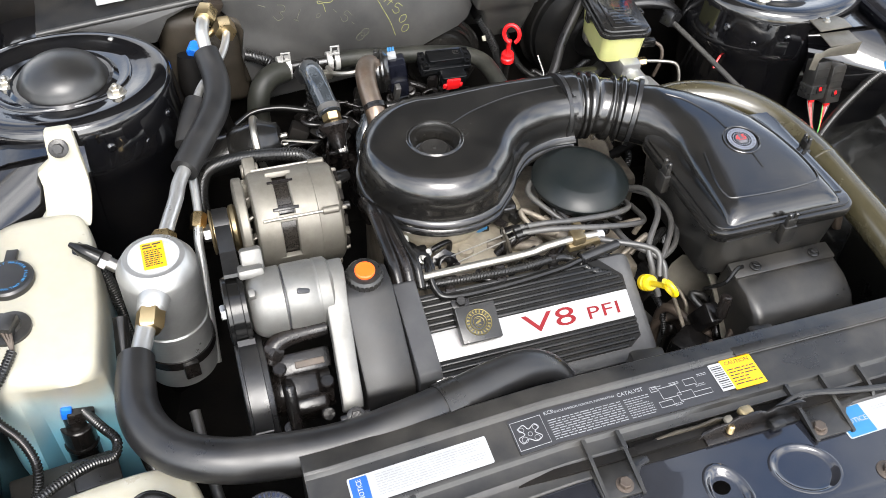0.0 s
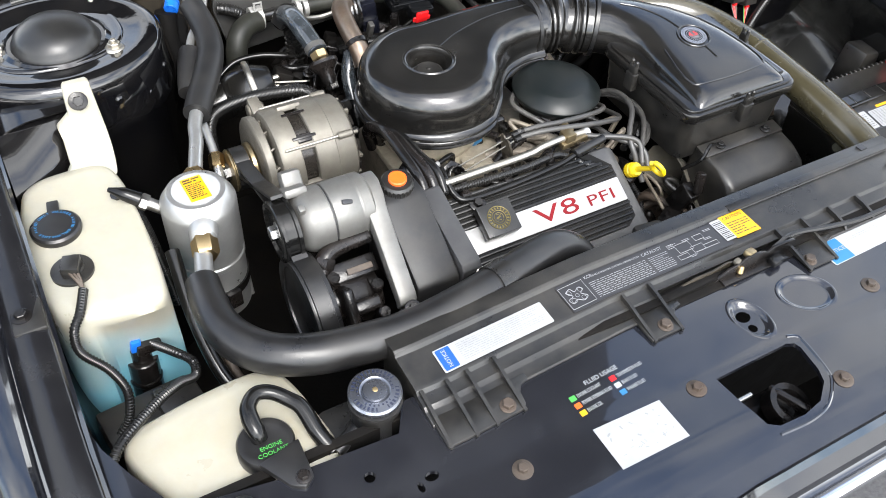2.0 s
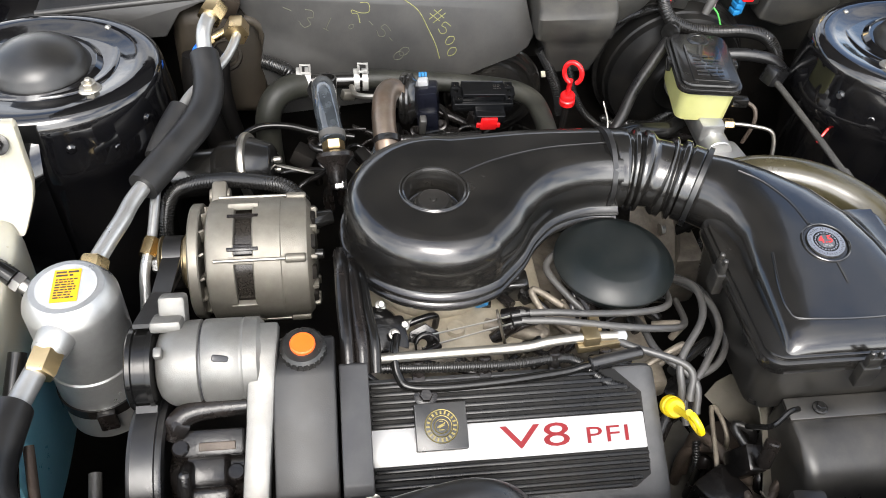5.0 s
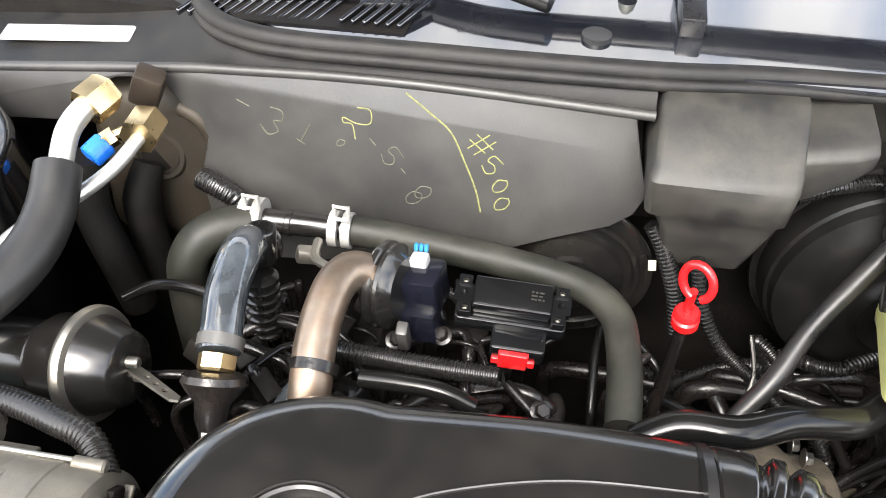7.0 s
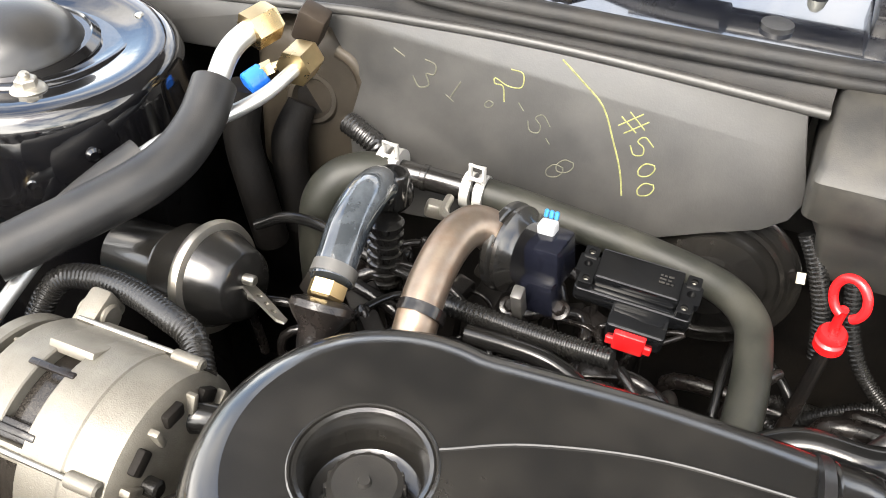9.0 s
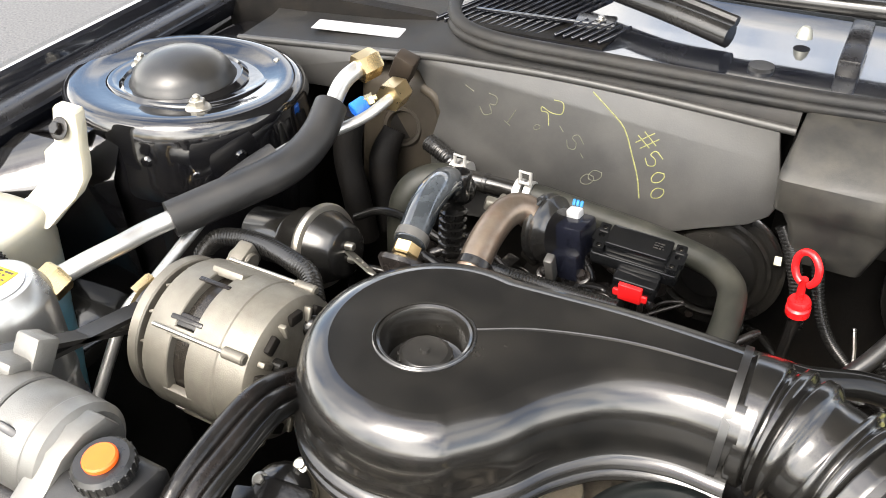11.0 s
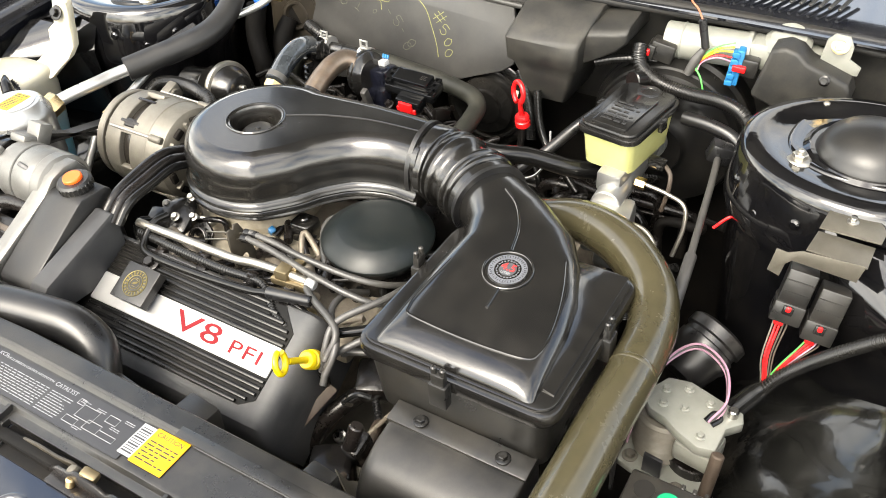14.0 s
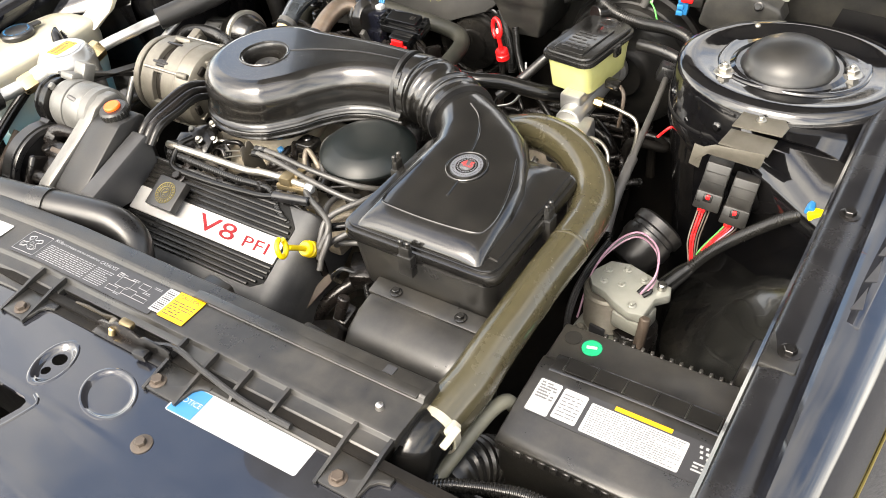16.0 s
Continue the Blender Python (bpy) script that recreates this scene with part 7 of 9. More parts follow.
up = frame_m((-0.046, -0.323, 0.80), (-0.046, -0.223, 0.80), (1, 0, 0.25))
part("upright", plate([(-0.020, 0.0), (0.018, 0.0), (0.016, 0.030), (0.012, 0.056), (0.008, 0.068), (0.001, 0.069), (-0.002, 0.064), (-0.006, 0.067), (-0.012, 0.066), (-0.016, 0.048)], -0.0015, 0.0015, up, holes=[ring_pts(0.0, 0.022, 0.006, n=14)], w=0.0006), BRACKETD, t)
part("foot", box((-0.034, -0.322, 0.800), (0.034, 0.034, 0.004), (0, -6, 0), 0.001), BRACKETD, t)
for k in range(6):
    part("tooth", box((-0.042 + 0.004 * k, -0.342, 0.826 - 0.004 * k), (0.004, 0.003, 0.006), (0, 20, 0), 0.0008), BRACKETD, t)
single("cable_clip", box((0.043, -0.328, 0.852), (0.012, 0.028, 0.007), (0, 4, 0), 0.002), GILT, "dull zinc clip over the throttle cables", "clip")
t = thing("throttle_housing", (-0.119, -0.198, 0.78), "pale cast aluminium throttle body under the air cleaner", "throttle body")
part("neck", lathe([(0.070, 0.0), (0.072, 0.020), (0.077, 0.028), (0.077, 0.034), (0.074, 0.038), (0.074, 0.058), (0, 0.058)], (-0.117, -0.198, 0.782), seg=48), THROTTLE, t)
part("base", plate(rrect(-0.098, -0.232, 0.215, 0.170, 0.030), 0.788, 0.803, w=0.004), THROTTLE, t)
for x, y in ((-0.185, -0.285), (-0.025, -0.288), (-0.10, -0.290)):
    part("boss", lathe([(0, 0), (0.011, 0), (0.010, 0.010), (0.006, 0.011), (0, 0.011)], (x, y, 0.800), seg=20), THROTTLE, t)
part("gasket_ring", lathe([(0.080, 0), (0.086, 0), (0.086, 0.004), (0.080, 0.004)], (-0.117, -0.198, 0.838), seg=48), RUBBER_G, t)
t = thing("throttle_sensor", (-0.026, -0.236, 0.80), "glossy black throttle position sensor", "sensor")
part("body", loft([[(-0.026 + (x + 0.026) * k, -0.236 + (y + 0.236) * k, z) for x, y in rrect(-0.026, -0.236, 0.034, 0.030, 0.007)] for k, z in ((0.9, 0.796), (1.0, 0.800), (1.0, 0.822), (0.92, 0.828), (0.8, 0.8295))]), PLASTIC_G, t, angle=40)
part("plug", box((-0.010, -0.252, 0.812), (0.022, 0.014, 0.014), (0, 10, 30), 0.003), PLASTIC, t)
part("pivot", cyl((-0.026, -0.236, 0.829), (-0.026, -0.236, 0.834), 0.007, seg=18), PLASTIC_G, t)
part("screw", bolt((0.004, -0.250, 0.803), (0.1, -0.1, 0.9), 0.005, 0.010, 0.007), GILT, t)
t = thing("idle_motor", (-0.19, -0.295, 0.80), "black idle control motor and sensor cluster with bright screws", "idle motor")
part("body", lathe([(0, 0), (0.024, 0), (0.026, 0.004), (0.026, 0.020), (0.022, 0.026), (0.012, 0.030), (0, 0.030)], (-0.192, -0.288, 0.806), (0.15, -0.45, 0.88), 32), PLASTIC_G, t)
part("cover", box((-0.182, -0.308, 0.822), (0.048, 0.040, 0.026), (24, 4, 10), 0.005), IRON, t)
part("plug", box((-0.205, -0.318, 0.826), (0.022, 0.022, 0.020), (10, 0, 20), 0.003), PLASTIC, t)
part("wire", tube([(-0.207, -0.328, 0.830), (-0.214, -0.342, 0.834), (-0.208, -0.356, 0.828), (-0.190, -0.366, 0.815)], 0.0035, 10, 6), RUBBER_G, t)
for p in ((-0.172, -0.318, 0.838), (-0.184, -0.276, 0.838), (-0.203, -0.302, 0.838), (-0.160, -0.300, 0.830)):
    part("screw", bolt(p, (0.15, -0.45, 0.88), 0.0042, 0.004, 0.0062), ZINC, t, "bright zinc screw")
t = thing("throttle_linkage", (-0.14, -0.295, 0.81), "black throttle lever with a zinc ball link", "throttle linkage")
lev = frame_m((-0.136, -0.312, 0.812), (-0.036, -0.312, 0.812), (0.1, -0.8, 0.6))
part("lever", plate([(-0.022, -0.020), (0.004, -0.026), (0.016, -0.010), (0.014, 0.012), (0.0, 0.022), (-0.018, 0.014)], -0.002, 0.002, lev, holes=[ring_pts(-0.004, 0.0, 0.005, n=12)], w=0.0006), IRON, t)
spring = [lev @ Vector((0.013 * math.cos(a), 0.013 * math.sin(a), 0.004 + 0.0006 * a)) for a in (0.5 * i for i in range(38))]
part("spring", tube(spring, 0.0012, 6, 1, smooth=False), IRON, t, "coiled black return spring")
part("link", tube([(-0.168, -0.296, 0.824), (-0.156, -0.290, 0.823), (-0.146, -0.286, 0.822)], 0.0032, 10, 3), ZINC, t)
part("ball", lathe([(0, 0), (0.005, 0.001), (0.0065, 0.005), (0.005, 0.009), (0.003, 0.010), (0.003, 0.015), (0, 0.015)], (-0.148, -0.288, 0.816), (0.8, 0.3, 0.3), 16), ZINC, t)
single("blue_clip", box((-0.070, -0.254, 0.806), (0.009, 0.009, 0.032), (20, 38, -10), 0.002), CYAN, "bright blue plastic connector clip", "connector")
rnd = random.Random(11)
for i in range(26):
    x, y = rnd.uniform(-0.17, 0.18), rnd.uniform(-0.36, -0.25)
    z0 = 0.80
    pts = [(x, y, z0 + rnd.uniform(0, 0.02)), (x + rnd.uniform(-0.03, 0.03), y + rnd.uniform(-0.03, 0.03), z0 + rnd.uniform(0.01, 0.03)), (x + rnd.uniform(-0.06, 0.06), y + rnd.uniform(-0.04, 0.02), z0 + rnd.uniform(0, 0.02))]
    single("engine_hose", tube(pts, rnd.choice((0.003, 0.004, 0.006, 0.008)), 10, 6), rnd.choice((IRON, RUBBER_G, CAST_D, IRON)), "short black hose deep in the engine valley", "hose", "valley hoses")


def dipstick(name, c, path, material, ring_r, label, ring_m):
    t = thing(name, path[-1], label, "dipstick")
    b = B()
    pts = [ring_m @ Vector((ring_r * math.cos(a) * 0.8, ring_r * math.sin(a), 0)) for a in (radians(-70 + 20 * i) for i in range(17))]
    tube(pts, 0.0036, 10, 2, bm=b)
    tube(path[:3], [0.0038, 0.0038, 0.0042], 10, 4, bm=b)
    part("handle", b, material, t)
    p, d = Vector(path[2]), (Vector(path[3]) - Vector(path[2])).normalized()
    part("cap", lathe([(0, 0), (0.009, 0), (0.011, 0.003), (0.011, 0.006), (0.009, 0.008), (0.0115, 0.010), (0.0115, 0.018), (0.009, 0.020), (0, 0.020)], p, d, 24), material, t)
    part("guide_tube", tube(path[3:], 0.006, 12, 5), IRON, t)
    return t


dipstick("oil_dipstick", None, [(0.117, -0.446, 0.834), (0.1168, -0.434, 0.824), (0.1165, -0.420, 0.812), (0.116, -0.404, 0.797), (0.115, -0.398, 0.785), (0.11, -0.39, 0.74)], YELLOW_P, 0.0115, "yellow plastic engine oil dipstick", frame_m((0.117, -0.457, 0.842), (0.117, -0.557, 0.925), (0.35, -0.6, 0.72)))
dipstick("transmission_dipstick", None, [(0.112, 0.105, 0.865), (0.112, 0.108, 0.85), (0.113, 0.11, 0.838), (0.114, 0.112, 0.822), (0.112, 0.11, 0.79), (0.105, 0.10, 0.70)], RED, 0.016, "red plastic transmission dipstick", frame_m((0.112, 0.10, 0.880), (0.18, 0.06, 0.895), (0.3, -0.9, 0.2)))
single("steel_cable", tube([(0.165, 0.10, 0.83), (0.172, 0.08, 0.80), (0.16, 0.06, 0.775), (0.13, 0.05, 0.765)], 0.002, 8, 8), STEEL, "thin looped steel cable near the red dipstick", "cable")
single("wire_lead", tube([(0.19, -0.44, 0.80), (0.2, -0.46, 0.83), (0.215, -0.455, 0.845), (0.228, -0.45, 0.842)], 0.003, 8, 6), RUBBER_G, "thin black wire beside the dipstick", "wire")
b = box((0.20, -0.45, 0.745), (0.022, 0.03, 0.05), (20, 10, 0), 0.004)
cyl((0.205, -0.47, 0.77), (0.212, -0.46, 0.80), 0.008, seg=14, bm=b)
box((0.175, -0.47, 0.70), (0.05, 0.05, 0.06), (0, 0, 30), 0.008, bm=b)
single("sensor_plug", b, IRON, "black sensor plug beside the block", "sensor")
for c, sz in (((0.055, -0.545, 0.795), (0.045, 0.060, 0.035)), ((0.217, -0.55, 0.79), (0.035, 0.060, 0.04)), ((-0.03, -0.562, 0.80), (0.05, 0.05, 0.04))):
    single("shroud_mount", box(c, sz, (0, 0, -6), 0.005), PLASTIC_M, "black plastic mount behind the shroud", "mount", "shroud mounts")
rows = [[(0.20 + 0.02 * k + 0.03 * math.sin(a), -0.42 + 0.07 * math.cos(a) - 0.01 * k, 0.755 - 0.02 * k + 0.03 * math.sin(2 * a)) for a in (radians(-20 + 20 * i) for i in range(11))] for k in range(4)]
single("heat_shield", sheet(rows, 0.0015), DULL, "dusty bent steel heat shield beside the engine", "heat shield")
b = tube([(0.02, -0.555, 0.66), (0.09, -0.552, 0.675), (0.16, -0.53, 0.68), (0.21, -0.48, 0.675), (0.23, -0.42, 0.66), (0.235, -0.36, 0.64)], 0.032, 20, 6)
lathe([(0.033, -0.006), (0.042, -0.006), (0.042, 0.006), (0.033, 0.006)], (0.18, -0.512, 0.68), (0.7, 0.7, 0), 24, b)
single("exhaust_manifold", b, RUST, "rusty exhaust manifold and heat shield", "exhaust manifold")


# ---- rear of the engine ----
def vacuum_can():
    t = thing("vacuum_actuator", (-0.33, -0.02, 0.78), "black vacuum actuator can with a bright crimped rim", "actuator")
    c, d = Vector((-0.336, -0.032, 0.840)), Vector((0.96, -0.10, 0.17)).normalized()
    part("rear_shell", lathe([(0, -0.04), (0.030, -0.04), (0.037, -0.03), (0.039, -0.004), (0.041, 0.0)], c, d, 40), PLASTIC_G, t)
    part("rim", lathe([(0.039, -0.004), (0.0440, -0.0035), (0.0455, -0.001), (0.0455, 0.002), (0.0440, 0.005), (0.039, 0.006)], c, d, 56), ZINC, t, "bright crimped steel rim")
    part("front_shell", lathe([(0.0395, 0.004), (0.036, 0.012), (0.028, 0.031), (0.024, 0.034), (0, 0.035)], c, d, 40), PLASTIC, t)
    p = c + d * 0.036
    mp = frame_m(p, p + Vector((0.05, -0.028, 0.006)), (0.2, 0.5, 0.85))
    part("rod_bracket", plate([(-0.002, -0.006), (0.012, -0.0065), (0.05, -0.005), (0.054, 0.0), (0.05, 0.005), (0.012, 0.0065), (-0.002, 0.006)], -0.001, 0.001, mp, holes=[ring_pts(x, 0, 0.0028, n=10) for x in (0.016, 0.027, 0.038)]), ZINC, t)
    for off in (-0.008, 0.008):
        part("stud", cyl(p + Vector((0, 0, off)) - d * 0.004, p + Vector((0, 0, off)) + d * 0.007, 0.0045, seg=12), ZINC, t)
    part("motor", cyl(c - d * 0.04, c - d * 0.095, 0.030, seg=28), PLASTIC_G, t)
    return t


vacuum_can()
CLEARH = mat("smoky_hose", (0.022, 0.026, 0.030), 0.12, var=0.3, coat=1.0, dirt=(0.09, 0.10, 0.11), dirt_amt=0.4, dscale=40)


def coolant_hose():
    t = thing("bypass_hose", (-0.24, 0.0, 0.82), "smoky translucent hose on a brass fitting", "hose")
    part("hose", tube([(-0.240, 0.078, 0.880), (-0.239, 0.062, 0.895), (-0.237, 0.038, 0.902), (-0.235, 0.008, 0.899), (-0.231, -0.018, 0.890), (-0.228, -0.036, 0.882)], [0.0145, 0.0155, 0.016, 0.016, 0.0155, 0.0155], 20, 7), CLEARH, t)
    part("fitting", nut((-0.228, -0.038, 0.881), (0.05, -0.8, -0.5), 0.014, 0.012), BRASS, t)
    part("clamp", lathe([(0.0155, 0), (0.017, 0), (0.017, 0.009), (0.0155, 0.009)], (-0.229, -0.026, 0.886), (0.05, -0.85, -0.4), 24), GREYW, t)
    part("valve_body", lathe([(0, 0), (0.015, 0), (0.023, 0.003), (0.024, 0.008), (0.020, 0.014), (0.013, 0.022), (0.012, 0.034), (0.009, 0.042), (0, 0.042)], (-0.227, -0.048, 0.875), (0.05, -0.7, -0.7), 24), IRON, t)
    part("lower_nut", nut((-0.224, -0.072, 0.850), (0.05, -0.7, -0.7), 0.010, 0.014), STEEL, t)
    tee = lathe([(0.0, -0.012), (0.0125, -0.012), (0.0125, 0.016), (0.0115, 0.0175), (0.0095, 0.0175), (0.0090, 0.004), (0.0, 0.004)], (-0.233, 0.074, 0.884), (0.05, 0.15, 1), 28)
    cyl((-0.239, 0.080, 0.876), (-0.236, 0.050, 0.890), 0.0118, seg=24, bm=tee)
    part("tee", tee, PLASTIC_G, t, "glossy black plastic tee")
    part("tee_clamp", box((-0.249, 0.068, 0.884), (0.012, 0.024, 0.022), (20, 10, 30), 0.003), RUBBER, t)
    prof = [(0.0, 0.0)]
    for k in range(7):
        z = 0.009 * k
        prof += [(0.0125, z), (0.0150, z + 0.0015), (0.0150, z + 0.005), (0.0125, z + 0.0065)]
    part("ribbed_end", lathe(prof + [(0.0, 0.064)], (-0.232, 0.052, 0.805), (0.0, 0.12, 1), 28), PLASTIC_G, t, "glossy black ribbed hose end")
    part("rear_joint", lathe([(0, 0), (0.017, 0), (0.018, 0.01), (0.014, 0.02), (0, 0.02)], (-0.238, 0.086, 0.868), (0, -0.3, 0.7), 24), RUBBER_G, t)
    return t


coolant_hose()


def exhaust_pipe():
    t = thing("egr_pipe", (-0.16, 0.0, 0.82), "heat-tinted bronze coloured steel pipe bend", "pipe")
    part("pipe", tube([(-0.138, 0.050, 0.890), (-0.145, 0.048, 0.896), (-0.153, 0.040, 0.900), (-0.159, 0.025, 0.899), (-0.162, 0.002, 0.892), (-0.162, -0.022, 0.882), (-0.160, -0.042, 0.870), (-0.16, -0.058, 0.85)], 0.0155, 24, 8), BRONZE, t)
    part("band", lathe([(0.016, 0), (0.0175, 0), (0.0175, 0.008), (0.016, 0.008)], (-0.1595, -0.030, 0.878), (0, -0.85, -0.45), 24), IRON, t)
    part("flange", lathe([(0, 0), (0.0185, 0), (0.0185, 0.003), (0, 0.003)], (-0.138, 0.050, 0.889), (0.85, 0.1, -0.4), 28), RUST, t)
    return t


exhaust_pipe()


def heater_hose():
    t = thing("heater_hose", (-0.1, 0.12, 0.83), "thick grey-black rubber heater hose along the firewall", "heater hose")
    part("hose", tube([(-0.178, 0.140, 0.853), (-0.14, 0.138, 0.852), (-0.09, 0.134, 0.850), (-0.04, 0.128, 0.849), (0.005, 0.118, 0.849), (0.035, 0.104, 0.850), (0.054, 0.080, 0.850), (0.060, 0.050, 0.848), (0.062, 0.02, 0.845), (0.062, -0.02, 0.84)], 0.0135, 20, 7), HOSE_G, t)
    part("left_hose", tube([(-0.266, 0.132, 0.852), (-0.288, 0.122, 0.853), (-0.306, 0.110, 0.846), (-0.317, 0.100, 0.826), (-0.320, 0.095, 0.79), (-0.318, 0.09, 0.73)], 0.0178, 20, 6), HOSE_G, t)
    part("connector", tube([(-0.265, 0.138, 0.853), (-0.22, 0.140, 0.852), (-0.175, 0.140, 0.852)], 0.0108, 20, 4), PLASTIC_G, t, "glossy black plastic hose connector")
    part("collar", lathe([(0.0108, 0), (0.0118, 0.001), (0.0118, 0.005), (0.0108, 0.006)], (-0.236, 0.139, 0.8525), (1, 0.02, 0), 24, caps=False), PLASTIC_G, t)
    for x in (-0.263, -0.183):
        rr = 0.0185 if x < -0.2 else 0.0150
        b = B()
        for dx in (-0.013, -0.001):
            lathe([(rr - 0.001, 0), (rr + 0.0010, 0), (rr + 0.0010, 0.008), (rr - 0.001, 0.008)], (x + dx, 0.1385, 0.853), (1, 0.02, 0), 28, b)
        pts = [(x + dx, 0.132, 0.868 + dz) for dx, dz in ((-0.006, 0.0), (-0.006, 0.016), (0.006, 0.016), (0.006, 0.0))]
        tube(pts, 0.0022, 8, 1, bm=b, smooth=False)
        tube([(x - 0.006, 0.130, 0.872), (x + 0.006, 0.130, 0.872)], 0.0018, 6, 1, bm=b, smooth=False)
        part("spring_clamp", b, CLAMPZ, t, "pale zinc spring clamp")
    return t


heater_hose()
b = tube([(-0.20, 0.115, 0.858), (-0.195, 0.09, 0.862), (-0.175, 0.075, 0.868), (-0.155, 0.072, 0.872)], 0.004, 8, 5)
box((-0.205, 0.10, 0.855), (0.02, 0.012, 0.014), (0, 15, 20), 0.003, bm=b)
single("wire_clip", b, ZINC, "bent zinc wire clip", "clip")


def rear_parts():
    t = thing("egr_valve", (-0.10, 0.05, 0.78), "black egr valve with a white and blue connector", "egr valve")
    b = lathe([(0, 0), (0.032, 0), (0.035, 0.003), (0.035, 0.007), (0.032, 0.009), (0.034, 0.011), (0.034, 0.014), (0.027, 0.018), (0.024, 0.022), (0, 0.022)], (-0.134, 0.060, 0.874), (0.95, -0.22, 0.12), 40)
    part("flange", b, PLASTIC_G, t, "glossy black round flange")
    b = box((-0.100, 0.066, 0.870), (0.034, 0.034, 0.036), (0, -8, -8), 0.004)
    box((-0.098, 0.050, 0.847), (0.030, 0.020, 0.030), (0, -8, -8), 0.004, bm=b)
    part("body", b, mat("navy_plastic", (0.004, 0.0045, 0.008), 0.2, var=0.1, rvar=0.08), t)
    b = box((-0.104, 0.074, 0.890), (0.014, 0.012, 0.010), (0, -8, -8), 0.002)
    part("connector", b, WHITE, t, "white connector shell")
    for dx in (-0.004, 0.0, 0.004):
        part("pin_seal", cyl((-0.104 + dx, 0.079, 0.895), (-0.104 + dx, 0.082, 0.901), 0.0018, seg=8), CYAN, t)
    part("grey_stay", box((-0.108, 0.028, 0.852), (0.009, 0.012, 0.034), (20, 0, 0), 0.002), GREYW, t)

    t = thing("map_sensor", (-0.03, 0.03, 0.84), "translucent black pressure sensor module with a red lock", "sensor module")
    m = frame_m((-0.028, 0.040, 0.892), (0.072, 0.042, 0.888), (0.03, -0.22, 1))
    body = part("module", plate(rrect(0, 0, 0.058, 0.026, 0.002), 0, 0.012, m, w=0.002), SMOKED, t)
    part("base", plate(rrect(0, -0.004, 0.082, 0.030, 0.004), -0.014, 0.0, m, w=0.002), SMOKED, t)
    for x in (-0.036, 0.036):
        part("ear", plate(rrect(x, 0.0, 0.014, 0.016, 0.002), 0.0, 0.006, m, holes=[ring_pts(x, 0, 0.003, n=12)]), SMOKED, t)
    for x, y in ((-0.036, 0.010), (0.036, 0.010), (-0.034, -0.013), (0.034, -0.013)):
        boss = part("boss", plate(rrect(x, y, 0.010, 0.009, 0.0015), -0.012, 0.0075, m, holes=[ring_pts(x, y, 0.0026, n=12)], w=0.0006), SMOKED, t)
        part("screw", lathe([(0, 0), (0.0024, 0), (0.0020, 0.0012), (0, 0.0012)], m @ Vector((x, y, 0.002)), m.col[2].to_3d(), 12), ZINC, boss)
    b = bars(m @ pose(0.018, 0.001, 0.0122), 3, 0.010, 0.009, word=0.004, depth=0.0002, seed=2)
    part("moulded_print", b, PLASTIC_M, body)
    part("socket", plate(rrect(0.008, -0.026, 0.040, 0.022, 0.003), -0.022, -0.004, m, w=0.002), SMOKED, t)
    b = plate(rrect(0.006, -0.036, 0.022, 0.010, 0.002), -0.026, -0.006, m, w=0.001)
    join(b, plate(rrect(0.006, -0.036, 0.032, 0.007, 0.001), -0.024, -0.016, m, w=0.001))
    part("red_lock", b, RED, t, "red connector lock")
    loom("corrugated_conduit", [(-0.17, 0.02, 0.835), (-0.12, 0.015, 0.838), (-0.08, 0.01, 0.842), (-0.03, 0.005, 0.848)], 0.008, "black corrugated conduit at the back of the engine")
    single("branch_hose", tube([(-0.13, -0.02, 0.855), (-0.10, -0.022, 0.858), (-0.07, -0.024, 0.858), (-0.045, -0.028, 0.85)], 0.007, 14, 6), RUBBER_G, "short black branded hose", "hose")
    single("branch_hose", tube([(-0.36, 0.06, 0.815), (-0.33, 0.068, 0.828), (-0.29, 0.066, 0.830), (-0.25, 0.055, 0.826), (-0.20, 0.05, 0.82)], 0.005, 12, 6), RUBBER_G, "thin shiny black hose", "hose")
    single("branch_hose", tube([(0.07, -0.03, 0.84), (0.10, -0.02, 0.852), (0.14, -0.02, 0.855), (0.18, 0.0, 0.85), (0.23, 0.02, 0.835), (0.26, 0.05, 0.82)], 0.0125, 16, 7), RUBBER_G, "black vacuum hose to the brake booster", "hose")
    single("grey_hose", tube([(-0.185, -0.07, 0.80), (-0.182, -0.045, 0.83), (-0.172, -0.03, 0.845), (-0.166, -0.02, 0.85)], 0.012, 16, 5), CLEARH, "bluish grey hose behind the air cleaner", "hose")
    rnd = random.Random(3)
    for i in range(60):
        x, y, z = rnd.uniform(-0.28, 0.06), rnd.uniform(-0.05, 0.11), rnd.uniform(0.775, 0.822)
        if i % 3 == 0:
            b = box((x, y, z), (rnd.uniform(0.015, 0.04), rnd.uniform(0.012, 0.03), rnd.uniform(0.012, 0.03)), (rnd.uniform(-30, 30), rnd.uniform(-20, 20), rnd.uniform(0, 90)), 0.003)
            single("engine_bracket", b, rnd.choice((IRON, DARK)), "small black bracket deep behind the engine", "bracket", "rear brackets")
        else:
            pts = [(x, y, z - 0.06), (x, y, z), (x + rnd.uniform(-0.04, 0.04), y + rnd.uniform(-0.03, 0.03), z + rnd.uniform(0.0, 0.022)), (x + rnd.uniform(-0.07, 0.07), y + rnd.uniform(-0.04, 0.04), z + rnd.uniform(-0.02, 0.012))]
            pts.append((pts[-1][0], pts[-1][1], pts[-1][2] - 0.06))
